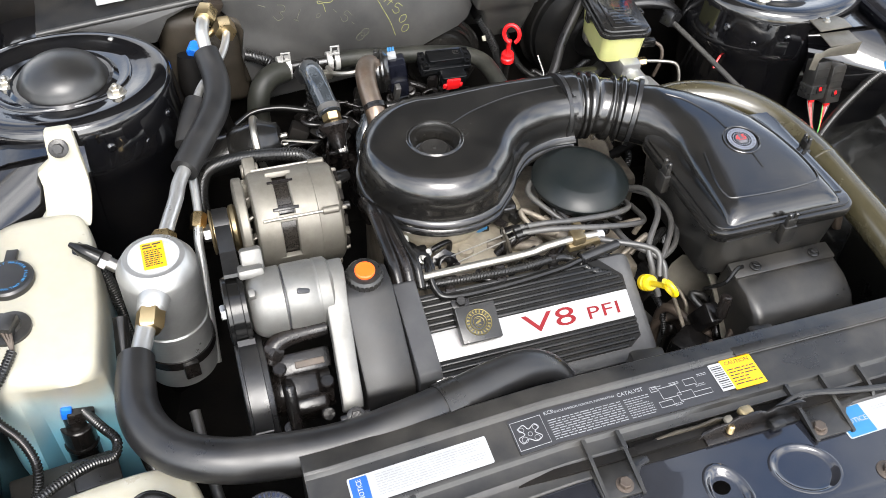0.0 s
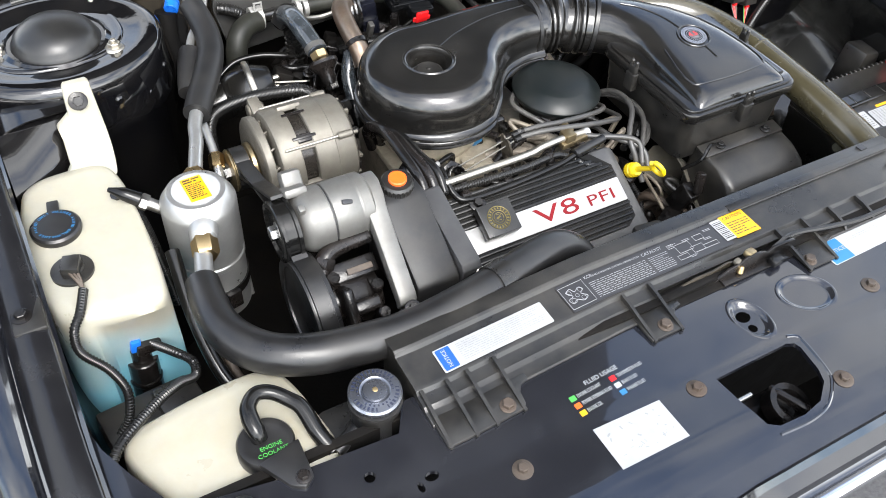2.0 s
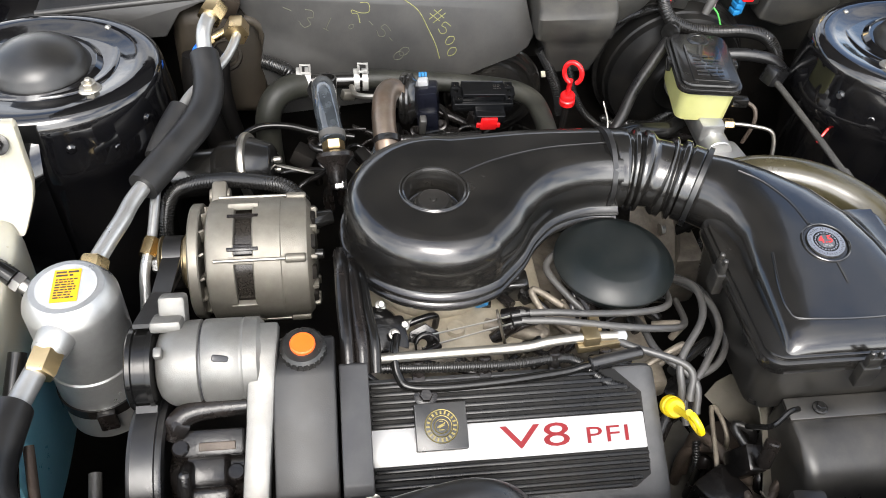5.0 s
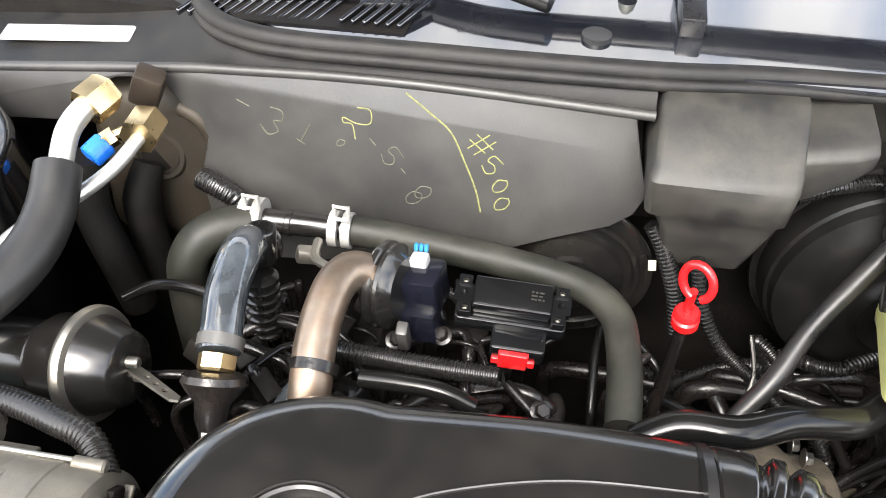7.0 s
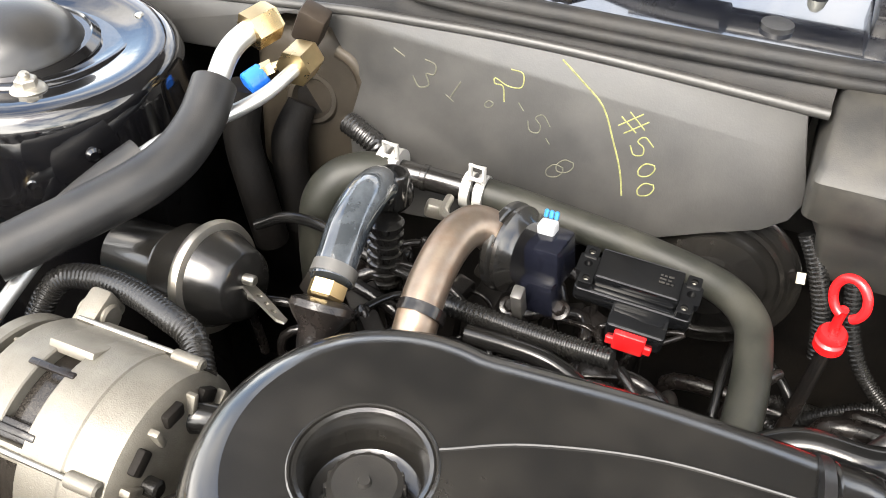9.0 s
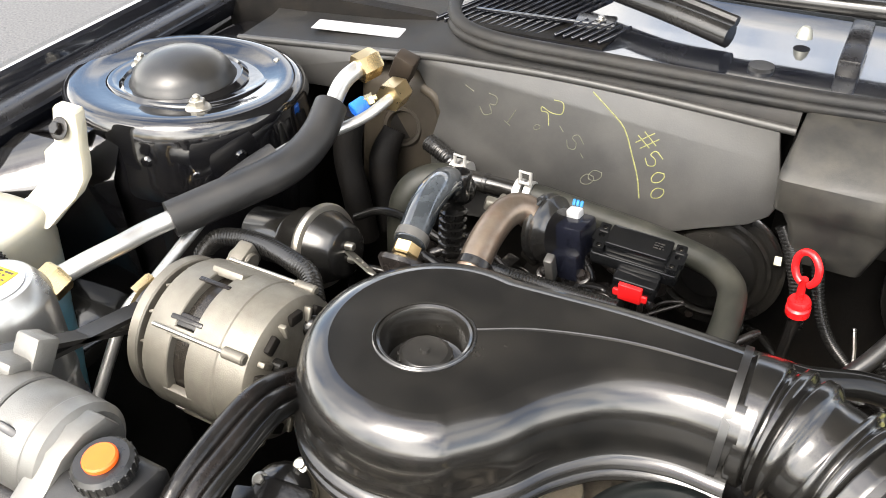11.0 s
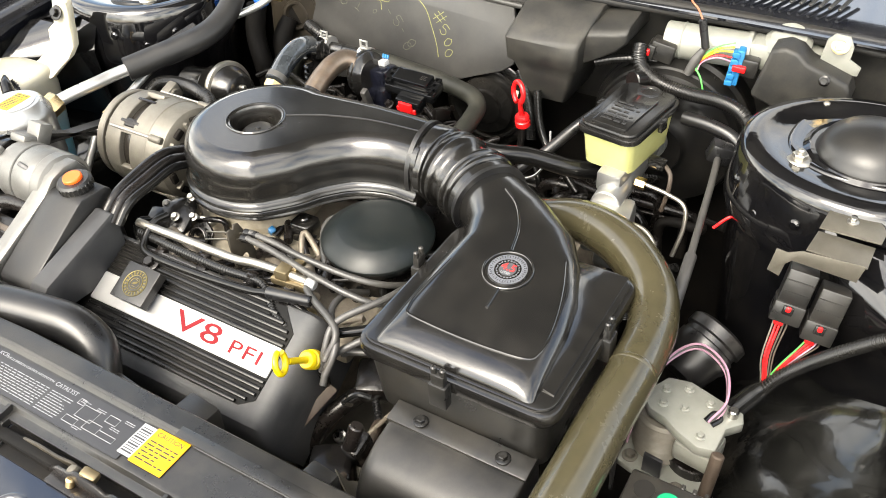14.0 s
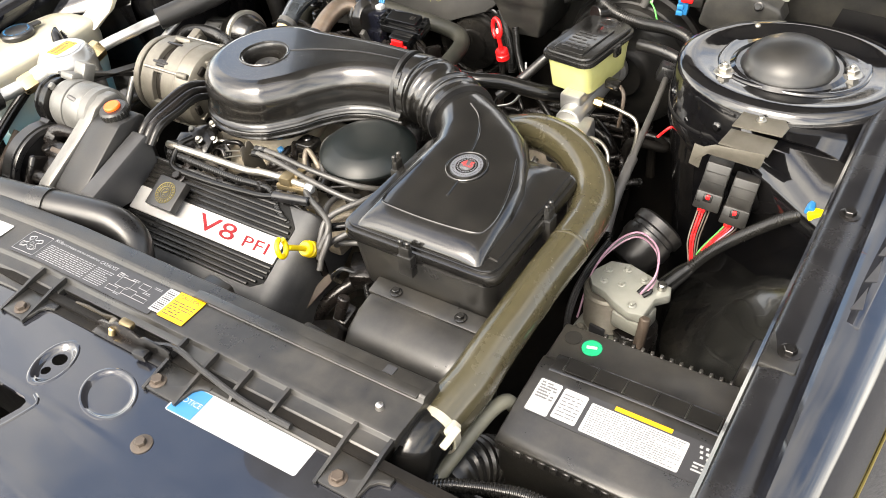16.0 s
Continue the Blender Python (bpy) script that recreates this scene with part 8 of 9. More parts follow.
            single("engine_hose", tube(pts, rnd.choice((0.002, 0.003, 0.004, 0.006)), 10, 6), rnd.choice((IRON, IRON, IRON, DARK)), "dark black hose deep behind the engine", "hose", "rear hoses")
    for i in range(6):
        x = rnd.uniform(-0.25, 0.03)
        single("bolt_head", bolt((x, rnd.uniform(-0.03, 0.05), 0.838), (rnd.uniform(-0.3, 0.3), -0.4, 0.8), 0.0055, 0.006, 0.008), IRON, "dark bolt behind the engine", "bolt", "rear bolts")


rear_parts()


def blower():
    t = thing("blower_motor", (0.03, 0.17, 0.78), "round black blower motor housing on the firewall", "blower motor")
    c, d = Vector((0.016, 0.190, 0.795)), Vector((0.04, -1.0, 0.06)).normalized()
    part("flange", lathe([(0.0, 0), (0.074, 0), (0.076, 0.002), (0.076, 0.005), (0.072, 0.007), (0.064, 0.0075), (0.0625, 0.012), (0.059, 0.013), (0.056, 0.009), (0.049, 0.009), (0.047, 0.018), (0.030, 0.021), (0.028, 0.026), (0, 0.026)], c, d, 56), PLASTIC_G, t)
    mm = axis_m(c, d)
    for i in range(6):
        a = radians(20 + 60 * i)
        part("screw", lathe([(0, 0), (0.005, 0), (0.004, 0.003), (0, 0.003)], mm @ Vector((0.069 * math.cos(a), 0.069 * math.sin(a), 0.007)), d, 12), IRON, t)
    return t


blower()
single("paper_tag", box((0.083, 0.150, 0.846), (0.007, 0.002, 0.009), (-40, 10, 20), 0.0003), MILKY, "small white paper tag", "tag")
loom("corrugated_conduit", [(0.078, 0.17, 0.875), (0.088, 0.165, 0.86), (0.098, 0.158, 0.84), (0.108, 0.15, 0.815), (0.115, 0.14, 0.78)], 0.0075, "black corrugated conduit beside the module box")


def module_box():
    t = thing("module_cover", (0.13, 0.22, 0.84), "dull black moulded module cover on the firewall", "module cover")
    def shell(rows, r):
        return [[(x, y, z) for x, y in rrect((x0 + x1) / 2, (y0 + y1) / 2, x1 - x0, y1 - y0, r)] for x0, x1, y0, y1, z in rows]
    part("cover", loft(shell(((0.095, 0.150, 0.172, 0.27, 0.836), (0.090, 0.158, 0.162, 0.27, 0.842), (0.082, 0.170, 0.152, 0.275, 0.885), (0.074, 0.174, 0.150, 0.28, 0.900), (0.066, 0.178, 0.146, 0.28, 0.905), (0.064, 0.180, 0.144, 0.28, 0.938), (0.067, 0.181, 0.152, 0.28, 0.947), (0.070, 0.186, 0.205, 0.28, 0.972), (0.072, 0.186, 0.215, 0.28, 0.976)), 0.008)), MODULE, t, angle=45)
    b = loft([[(x, y0, zb), (x, y0 - 0.002, zt - 0.008), (x, y0 + 0.008, zt), (x, 0.28, zt + 0.012), (x, 0.28, zb)] for x, y0, zb, zt in ((0.165, 0.172, 0.900, 0.956), (0.19, 0.176, 0.912, 0.960), (0.222, 0.180, 0.930, 0.964), (0.238, 0.184, 0.945, 0.967))])
    part("step", bev(b, 0.003, 2, 40), MODULE, t)
    return t


module_box()


def brake_booster():
    t = thing("brake_booster", (0.33, 0.2, 0.72), "black painted brake booster drum", "brake booster")
    c, d = Vector((0.303, 0.275, 0.808)), Vector((0, -1, 0))
    prof = [(0.112, 0), (0.115, 0.01), (0.115, 0.040), (0.120, 0.043), (0.121, 0.048), (0.120, 0.052), (0.114, 0.055), (0.113, 0.066), (0.110, 0.078), (0.107, 0.080), (0.104, 0.090), (0.085, 0.098), (0.082, 0.100), (0.060, 0.103), (0.045, 0.106), (0.040, 0.110), (0.038, 0.118), (0, 0.118)]
    part("drum", lathe(prof, c, d, 64), BOOSTER, t)
    b = cyl((0.275, 0.175, 0.905), (0.262, 0.15, 0.91), 0.014, seg=20)
    part("check_valve", b, RUBBER_G, t)
    return t


brake_booster()


def master_cylinder():
    t = thing("brake_master_cylinder", (0.29, 0.06, 0.80), "amber brake fluid reservoir with a black cap on a cast cylinder", "master cylinder")
    ang = -8
    m = pose(0.288, 0.076, 0.0, 0, 0, ang)
    body = [[m @ Vector((x, y, z)) for x, y in rrect(0, 0, sx, sy, 0.014)] for sx, sy, z in ((0.060, 0.100, 0.846), (0.070, 0.112, 0.850), (0.074, 0.120, 0.885), (0.078, 0.126, 0.902))]
    part("reservoir", loft(body), GREENPL, t, "yellowish translucent plastic reservoir")
    b = plate(rrect(0, 0, 0.088, 0.136, 0.018), 0.899, 0.908, m, w=0.002)
    plate(rrect(0, 0, 0.080, 0.128, 0.016), 0.908, 0.914, m, w=0.003, bm=b)
    cap = part("cap", b, PLASTIC, t)
    b = plate(rrect(0, -0.012, 0.050, 0.090, 0.004), 0.914, 0.9165, m, w=0.001)
    part("cap_panel", b, PLASTIC_G, cap)
    b = bars(m @ pose(0.0, -0.022, 0.9166), 6, 0.036, 0.055, word=0.012, seed=6, fill=0.4, depth=0.0004)
    part("moulded_print", b, PLASTIC_M, cap)
    part("cap_vent", lathe([(0, 0), (0.018, 0), (0.016, 0.003), (0.010, 0.003), (0.009, 0.002), (0, 0.002)], m @ Vector((0, 0.05, 0.9115)), (0, 0, 1), 28), PLASTIC_G, cap)
    for sx in (-1, 1):
        part("latch_tab", box(m @ Vector((sx * 0.046, 0.005, 0.900)), (0.006, 0.016, 0.016), (0, 0, ang), 0.0015), PLASTIC, cap)
    b = cyl((0.297, 0.16, 0.828), (0.30, -0.02, 0.822), 0.020, seg=32)
    lathe([(0.024, 0), (0.026, 0.003), (0.026, 0.014), (0.02, 0.018)], (0.298, 0.15, 0.828), (0, -1, 0), 32, b)
    box((0.295, 0.05, 0.84), (0.035, 0.10, 0.03), (0, 0, -2), 0.005, bm=b)
    box((0.31, -0.03, 0.80), (0.06, 0.07, 0.05), (0, 0, 10), 0.008, bm=b)
    box((0.33, -0.05, 0.785), (0.05, 0.05, 0.04), (0, 0, 10), 0.006, bm=b)
    part("cylinder", b, ALU, t, "bare cast aluminium cylinder")
    for z, y in ((0.835, 0.03), (0.808, -0.02)):
        part("line_nut", nut((0.322, y, z), (1, -0.1, 0), 0.008, 0.014), BRASS, t)
    part("switch", box((0.343, 0.045, 0.862), (0.024, 0.014, 0.014), (0, 0, -8), 0.003), RUBBER_G, t)
    return t


master_cylinder()
for pts in ([(0.333, 0.03, 0.835), (0.365, 0.026, 0.832), (0.392, 0.018, 0.826), (0.398, 0.008, 0.80), (0.392, -0.005, 0.76)], [(0.333, -0.022, 0.808), (0.36, -0.03, 0.808), (0.378, -0.045, 0.80), (0.382, -0.06, 0.78), (0.385, -0.07, 0.74)]):
    single("brake_line", tube(pts, 0.003, 10, 8), ZINC, "bent zinc brake line", "brake line", "brake lines")
single("sensor_wire", tube([(0.352, 0.045, 0.862), (0.364, 0.035, 0.855), (0.366, 0.028, 0.835), (0.36, 0.03, 0.80)], 0.003, 8, 6), RUST, "thin copper coloured wire", "wire")


def wiper_motor():
    t = thing("wiper_motor", (0.37, 0.24, 0.90), "pale cast wiper motor with wiring plugs", "wiper motor")
    b = cyl((0.278, 0.232, 0.942), (0.396, 0.240, 0.944), 0.025, seg=32)
    lathe([(0.027, 0), (0.027, 0.006), (0.024, 0.008)], (0.388, 0.24, 0.944), (1, 0.1, 0), 32, b)
    lathe([(0.0255, 0), (0.0265, 0.002), (0.0255, 0.004)], (0.30, 0.234, 0.942), (1, 0.07, 0), 32, b)
    part("motor", b, PALE, t, "pale grey cast motor")
    b = box((0.445, 0.245, 0.945), (0.11, 0.05, 0.04), (0, 3, 4), 0.010)
    lathe([(0, 0), (0.030, 0), (0.030, 0.018), (0.022, 0.026), (0, 0.028)], (0.440, 0.245, 0.955), (0, -0.5, 0.85), 32, b)
    part("gear_case", b, PALE, t)
    o = [(0.412, 0.905), (0.428, 0.975), (0.445, 0.982), (0.462, 0.978), (0.476, 0.966), (0.528, 0.948), (0.535, 0.930), (0.52, 0.905), (0.452, 0.892)]
    m = Matrix(((1, 0, 0, 0), (0, 0, -1, 0.20), (0, 1, 0, 0), (0, 0, 0, 1)))
    part("cover", plate(o, -0.03, 0.012, m, w=0.006, seg=3), MODULE, t, "dull black moulded cover")
    part("cover_screw", bolt((0.50, 0.186, 0.950), (0, -0.9, 0.3), 0.005, 0.004, 0.007), IRON, t)
    o = [(0.484, 0.955), (0.488, 0.990), (0.496, 0.999), (0.514, 0.998), (0.521, 0.985), (0.520, 0.968), (0.535, 0.960), (0.533, 0.948), (0.49, 0.945)]
    part("bracket", plate(o, -0.022, -0.018, m, w=0.001), PALE, t)
    part("bracket_bolt", bolt((0.505, 0.218, 0.985), (0, -0.9, 0.4), 0.007, 0.005, 0.011), BRASS, t)
    b = box((0.283, 0.208, 0.936), (0.034, 0.024, 0.028), (0, 12, 6), 0.003)
    box((0.268, 0.205, 0.936), (0.012, 0.028, 0.022), (0, 12, 6), 0.003, bm=b)
    part("plug", b, PLASTIC_M, t)
    part("plug_lock", box((0.262, 0.192, 0.937), (0.014, 0.010, 0.010), (0, 6, 6), 0.002), RED, t)
    for i in range(5):
        part("comb_tooth", box((0.379 + 0.0012 * i, 0.205, 0.912 + 0.0105 * i), (0.010, 0.016, 0.0075), (0, 0, 8), 0.001), CYAN, t)
    part("comb_plug", box((0.387, 0.210, 0.934), (0.010, 0.018, 0.052), (0, 5, 8), 0.002), CYAN, t, "blue comb connector")
    part("comb_lock", box((0.391, 0.198, 0.936), (0.018, 0.008, 0.009), (0, 5, 8), 0.002), RED, t)
    part("comb_body", box((0.402, 0.212, 0.936), (0.022, 0.022, 0.026), (0, 5, 8), 0.003), PLASTIC_M, t)
    for k, (mt, dz) in enumerate(((YELLOW_P, 0.018), (YELLOW_P, 0.011), (RED, 0.002), (GREEN, 0.024), (PINK, -0.004))):
        part("lead", tube([(0.380, 0.205, 0.944 + dz), (0.360, 0.200, 0.947 + dz * 0.6), (0.342, 0.194, 0.938 + dz * 0.3), (0.330 + 0.002 * k, 0.190, 0.924)], 0.0013, 8, 5), mt, t)
    part("lead", tube([(0.334, 0.19, 0.930), (0.345, 0.186, 0.918), (0.352, 0.182, 0.902)], 0.0014, 8, 5), GREEN, t)
    part("taped_joint", tube([(0.343, 0.195, 0.958), (0.334, 0.192, 0.940), (0.326, 0.188, 0.918)], [0.004, 0.007, 0.006], 12, 4), GREYW, t)
    part("tape_sleeve", cyl((0.333, 0.197, 0.996), (0.344, 0.195, 0.956), 0.0055, seg=14), RUBBER, t)
    part("red_lead", tube([(0.333, 0.197, 0.996), (0.325, 0.199, 1.008), (0.313, 0.201, 1.02), (0.306, 0.205, 1.05)], 0.0013, 8, 5), COPPERW, t)
    return t


COPPERW = mat("copper_red_wire", (0.30, 0.10, 0.05), 0.4, var=0.1)
wiper_motor()
loom("corrugated_conduit", [(0.256, 0.190, 0.945), (0.259, 0.178, 0.932), (0.270, 0.172, 0.918), (0.300, 0.170, 0.904), (0.338, 0.166, 0.901), (0.38, 0.160, 0.904), (0.412, 0.154, 0.898), (0.430, 0.146, 0.880), (0.438, 0.13, 0.85)], 0.0098, "thick black corrugated harness conduit")
loom("corrugated_conduit", [(0.19, 0.19, 0.905), (0.22, 0.20, 0.912), (0.26, 0.21, 0.915), (0.30, 0.215, 0.91), (0.36, 0.215, 0.90)], 0.007, "black corrugated harness conduit behind the booster")
single("vacuum_pipe", tube([(0.345, 0.13, 0.885), (0.38, 0.125, 0.886), (0.415, 0.118, 0.88), (0.44, 0.11, 0.86)], 0.009, 14, 6), RUBBER, "black rubber hose behind the reservoir", "hose")

# ---- left-hand side of the bay ----
def olive_tube():
    t = thing("transfer_hose", (0.42, -0.3, 0.78), "thick olive brown coolant hose with a grey clamp", "radiator hose")
    path = [(0.25, -0.105, 0.84), (0.30, -0.112, 0.860), (0.345, -0.128, 0.867), (0.385, -0.153, 0.867), (0.421, -0.190, 0.861), (0.441, -0.24, 0.857), (0.446, -0.304, 0.858), (0.445, -0.374, 0.856), (0.445, -0.44, 0.852), (0.444, -0.49, 0.847), (0.444, -0.53, 0.841), (0.440, -0.565, 0.836), (0.437, -0.598, 0.832)]
    part("hose", tube(path, [0.026, 0.026, 0.027, 0.0275, 0.0275, 0.0265, 0.0255, 0.025, 0.025, 0.0255, 0.0265, 0.0275, 0.0275], 28, 6), OLIVE, t)
    b = lathe([(0.0275, 0), (0.0295, 0), (0.0295, 0.010), (0.0275, 0.010)], (0.4375, -0.588, 0.832), (0.0, -1, 0.02), 32)
    box((0.462, -0.596, 0.850), (0.012, 0.014, 0.020), (0, 30, 0), 0.003, bm=b)
    box((0.469, -0.608, 0.856), (0.008, 0.026, 0.008), (20, 30, 0), 0.002, bm=b)
    part("clamp", b, MILKY, t, "pale plastic hose clamp")
    part("seam", lathe([(0.0253, 0), (0.0259, 0.003), (0.0259, 0.006), (0.0253, 0.007)], (0.4461, -0.306, 0.858), (0.0, -1, 0), 28), OLIVE, t)
    part("elbow", tube([(0.437, -0.588, 0.832), (0.434, -0.602, 0.833), (0.429, -0.616, 0.828), (0.424, -0.625, 0.815), (0.421, -0.628, 0.797), (0.420, -0.628, 0.76), (0.420, -0.628, 0.70)], [0.0265, 0.0300, 0.0325, 0.0335, 0.0335, 0.0330, 0.0330], 32, 6), RUBBER_G, t, "glossy black elbow")
    part("red_tab", box((0.404, -0.622, 0.846), (0.008, 0.009, 0.008), (0, 20, 30), 0.002), RED, t, "red plastic tab")
    b = lathe([(0.033, 0), (0.0355, 0.0015), (0.0355, 0.0045), (0.033, 0.006)], (0.4215, -0.6275, 0.800), (-0.1, -0.12, -1), 36)
    part("elbow_ring", b, RUBBER_G, t)
    return t


olive_tube()
loom("corrugated_conduit", [(0.455, -0.632, 0.795), (0.480, -0.621, 0.800), (0.517, -0.606, 0.800), (0.556, -0.596, 0.798), (0.60, -0.592, 0.780), (0.62, -0.59, 0.74)], 0.0075, "black corrugated conduit in front of the battery")
single("fresh_air_duct", tube([(0.440, -0.600, 0.735), (0.447, -0.575, 0.742), (0.456, -0.548, 0.730), (0.464, -0.525, 0.705), (0.468, -0.51, 0.66)], 0.030, 28, 6, rib=(0.0085, 0.0028)), PLASTIC_M, "thick black ribbed air duct beside the battery", "air duct")
single("grey_pipe", tube([(0.43, -0.72, 0.70), (0.444, -0.66, 0.762), (0.452, -0.615, 0.787), (0.459, -0.57, 0.80), (0.466, -0.53, 0.808), (0.472, -0.508, 0.804), (0.474, -0.495, 0.78)], 0.0082, 14, 7), PALEH, "pale olive grey hose beside the battery", "pipe")
b = tube([(0.47, -0.58, 0.70), (0.475, -0.64, 0.69), (0.49, -0.70, 0.69)], 0.032, 24, 6, rib=(0.011, 0.006))
single("ribbed_duct", b, RUBBER, "wide black ribbed rubber duct", "duct")
b = tube([(0.43, -0.70, 0.742), (0.50, -0.706, 0.742), (0.56, -0.71, 0.740)], 0.009, 12, 5, rib=(0.0045, 0.0016))
single("corrugated_conduit", b, GREYW, "grey corrugated conduit below the battery", "cable")


def battery():
    t = thing("car_battery", (0.61, -0.46, 0.62), "black plastic car battery with a white and yellow label", "battery")
    x0, x1, y0, y1 = 0.478, 0.752, -0.550, -0.378
    cx, cy = (x0 + x1) / 2, (y0 + y1) / 2
    case = [[(cx + (x - cx) * k, cy + (y - cy) * k, z) for x, y in rrect(cx, cy, x1 - x0, y1 - y0, 0.006)] for k, z in ((0.97, 0.62), (0.985, 0.775), (1.0, 0.778), (1.0, 0.788))]
    part("case", loft(case), PLASTIC_M, t)
    prof = [(y0, 0.788), (y0, 0.792), (y0 + 0.012, 0.797), (y0 + 0.03, 0.800), (y0 + 0.040, 0.804), (y0 + 0.085, 0.810), (y0 + 0.097, 0.813), (y0 + 0.112, 0.813), (y0 + 0.118, 0.809), (y1 - 0.004, 0.812), (y1, 0.808), (y1, 0.788)]
    part("lid", bev(loft([[(x, y, z) for y, z in prof] for x in (x0 + 0.002, x1 - 0.002)]), 0.0015, 1, 30), PLASTIC_M, t)
    for i in range(15):
        part("rib", box((x0 + 0.03 + i * 0.014, y0 + 0.002, 0.785), (0.009, 0.008, 0.010), w=0.001, seg=1), PLASTIC_M, t)
    for i in range(17):
        part("rear_rib", box((x0 + 0.05 + i * 0.011, y1 - 0.001, 0.809), (0.004, 0.006, 0.007), w=0.0008, seg=1), PLASTIC_M, t)
    # carrying strap bridge
    rows = [(cx - 0.12 + 0.24 * i / 16, 0.8145 + 0.004 * math.sin(math.pi * i / 16)) for i in range(17)]
    b = sheet([[(x, y0 + 0.095, z - 0.001), (x, y0 + 0.097, z), (x, y0 + 0.118, z), (x, y0 + 0.121, z - 0.001)] for x, z in rows], 0.002)
    strap = part("strap", b, PLASTIC_G, t)
    for i in range(7):
        part("divider", box((x0 + 0.033 + i * 0.034, y0 + 0.1075, 0.8196 + 0.0008 * (i in (2, 3, 4, 5))), (0.0016, 0.020, 0.0016), w=0.0004, seg=1), PLASTIC_M, strap)
    for i in range(6):
        part("window", box((x0 + 0.05 + i * 0.034, y0 + 0.1075, 0.8192 + 0.0008 * (i in (1, 2, 3, 4))), (0.0315, 0.019, 0.001), w=0), PLASTIC_G, strap)
    m = frame_m((cx - 0.005, y0 + 0.063, 0.8078), (cx + 0.1, y0 + 0.063, 0.8078), (0, -0.135, 1))
    o = part("label", plate(rrect(0, 0, 0.235, 0.046, 0.002), 0, 0.0005, m), INK, t, "black label with white print")
    for x, y, w, h in ((-0.104, 0.0, 0.026, 0.042), (-0.074, 0.001, 0.028, 0.038), (-0.002, -0.002, 0.106, 0.036)):
        part("label_patch", plate(rrect(x, y, w, h, 0.002), 0.0005, 0.0008, m), WHITE, o)
    part("label_stripe", plate(rrect(0.0, 0.0205, 0.062, 0.005, 0.0005), 0.0005, 0.0009, m), YELLOW, o)
    b = bars(m @ pose(-0.002, -0.002, 0.001), 13, 0.1, 0.033, seed=21, word=0.005, fill=0.32, depth=0.0002)
    bars(m @ pose(-0.104, 0.008, 0.001), 6, 0.02, 0.022, seed=22, word=0.01, depth=0.0002, bm=b)
    bars(m @ pose(-0.074, 0.0, 0.001), 7, 0.022, 0.03, seed=23, word=0.008, fill=0.3, depth=0.0002, bm=b)
    part("label_print", b, PRINT_D, o)
    b = B()
    for i in range(9):
        for j in range(3):
            join(b, box((0, 0, 0), (0.003, 0.003, 0.0003), w=0), m @ pose(0.062 + i * 0.0062 + 0.002 * j, 0.017 - j * 0.0055, 0.0007))
    bars(m @ pose(0.086, -0.006, 0.0007), 3, 0.05, 0.012, seed=24, word=0.012, fill=0.5, depth=0.0002, bm=b)
    bars(m @ pose(0.092, -0.0175, 0.0007), 1, 0.036, 0.012, seed=25, word=0.03, fill=0.8, depth=0.0002, bm=b)
    part("label_bars", b, WHITE, o)
    d = part("charge_badge", lathe([(0, 0), (0.0115, 0), (0.0115, 0.0012), (0, 0.0014)], (0.522, -0.403, 0.811), seg=32), GREEN_B, t, "round green badge")
    part("badge_mark", box((0.522, -0.403, 0.8126), (0.012, 0.004, 0.0004), (0, 0, 15), 0), WHITE, d)
    part("fill_plug", lathe([(0, 0), (0.010, 0), (0.010, 0.001), (0, 0.001)], (0.497, -0.398, 0.811), seg=24), PLASTIC, t)
    part("terminal_cap", box((0.708, -0.392, 0.819), (0.026, 0.022, 0.016), (0, 0, 10), 0.004), RED, t, "red terminal cap")
    return t


battery()
b = box((0.60, -0.46, 0.55), (0.30, 0.22, 0.14), w=0.006)
# tray coloured near-black for the shade below the battery
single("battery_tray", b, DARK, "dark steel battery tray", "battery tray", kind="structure")


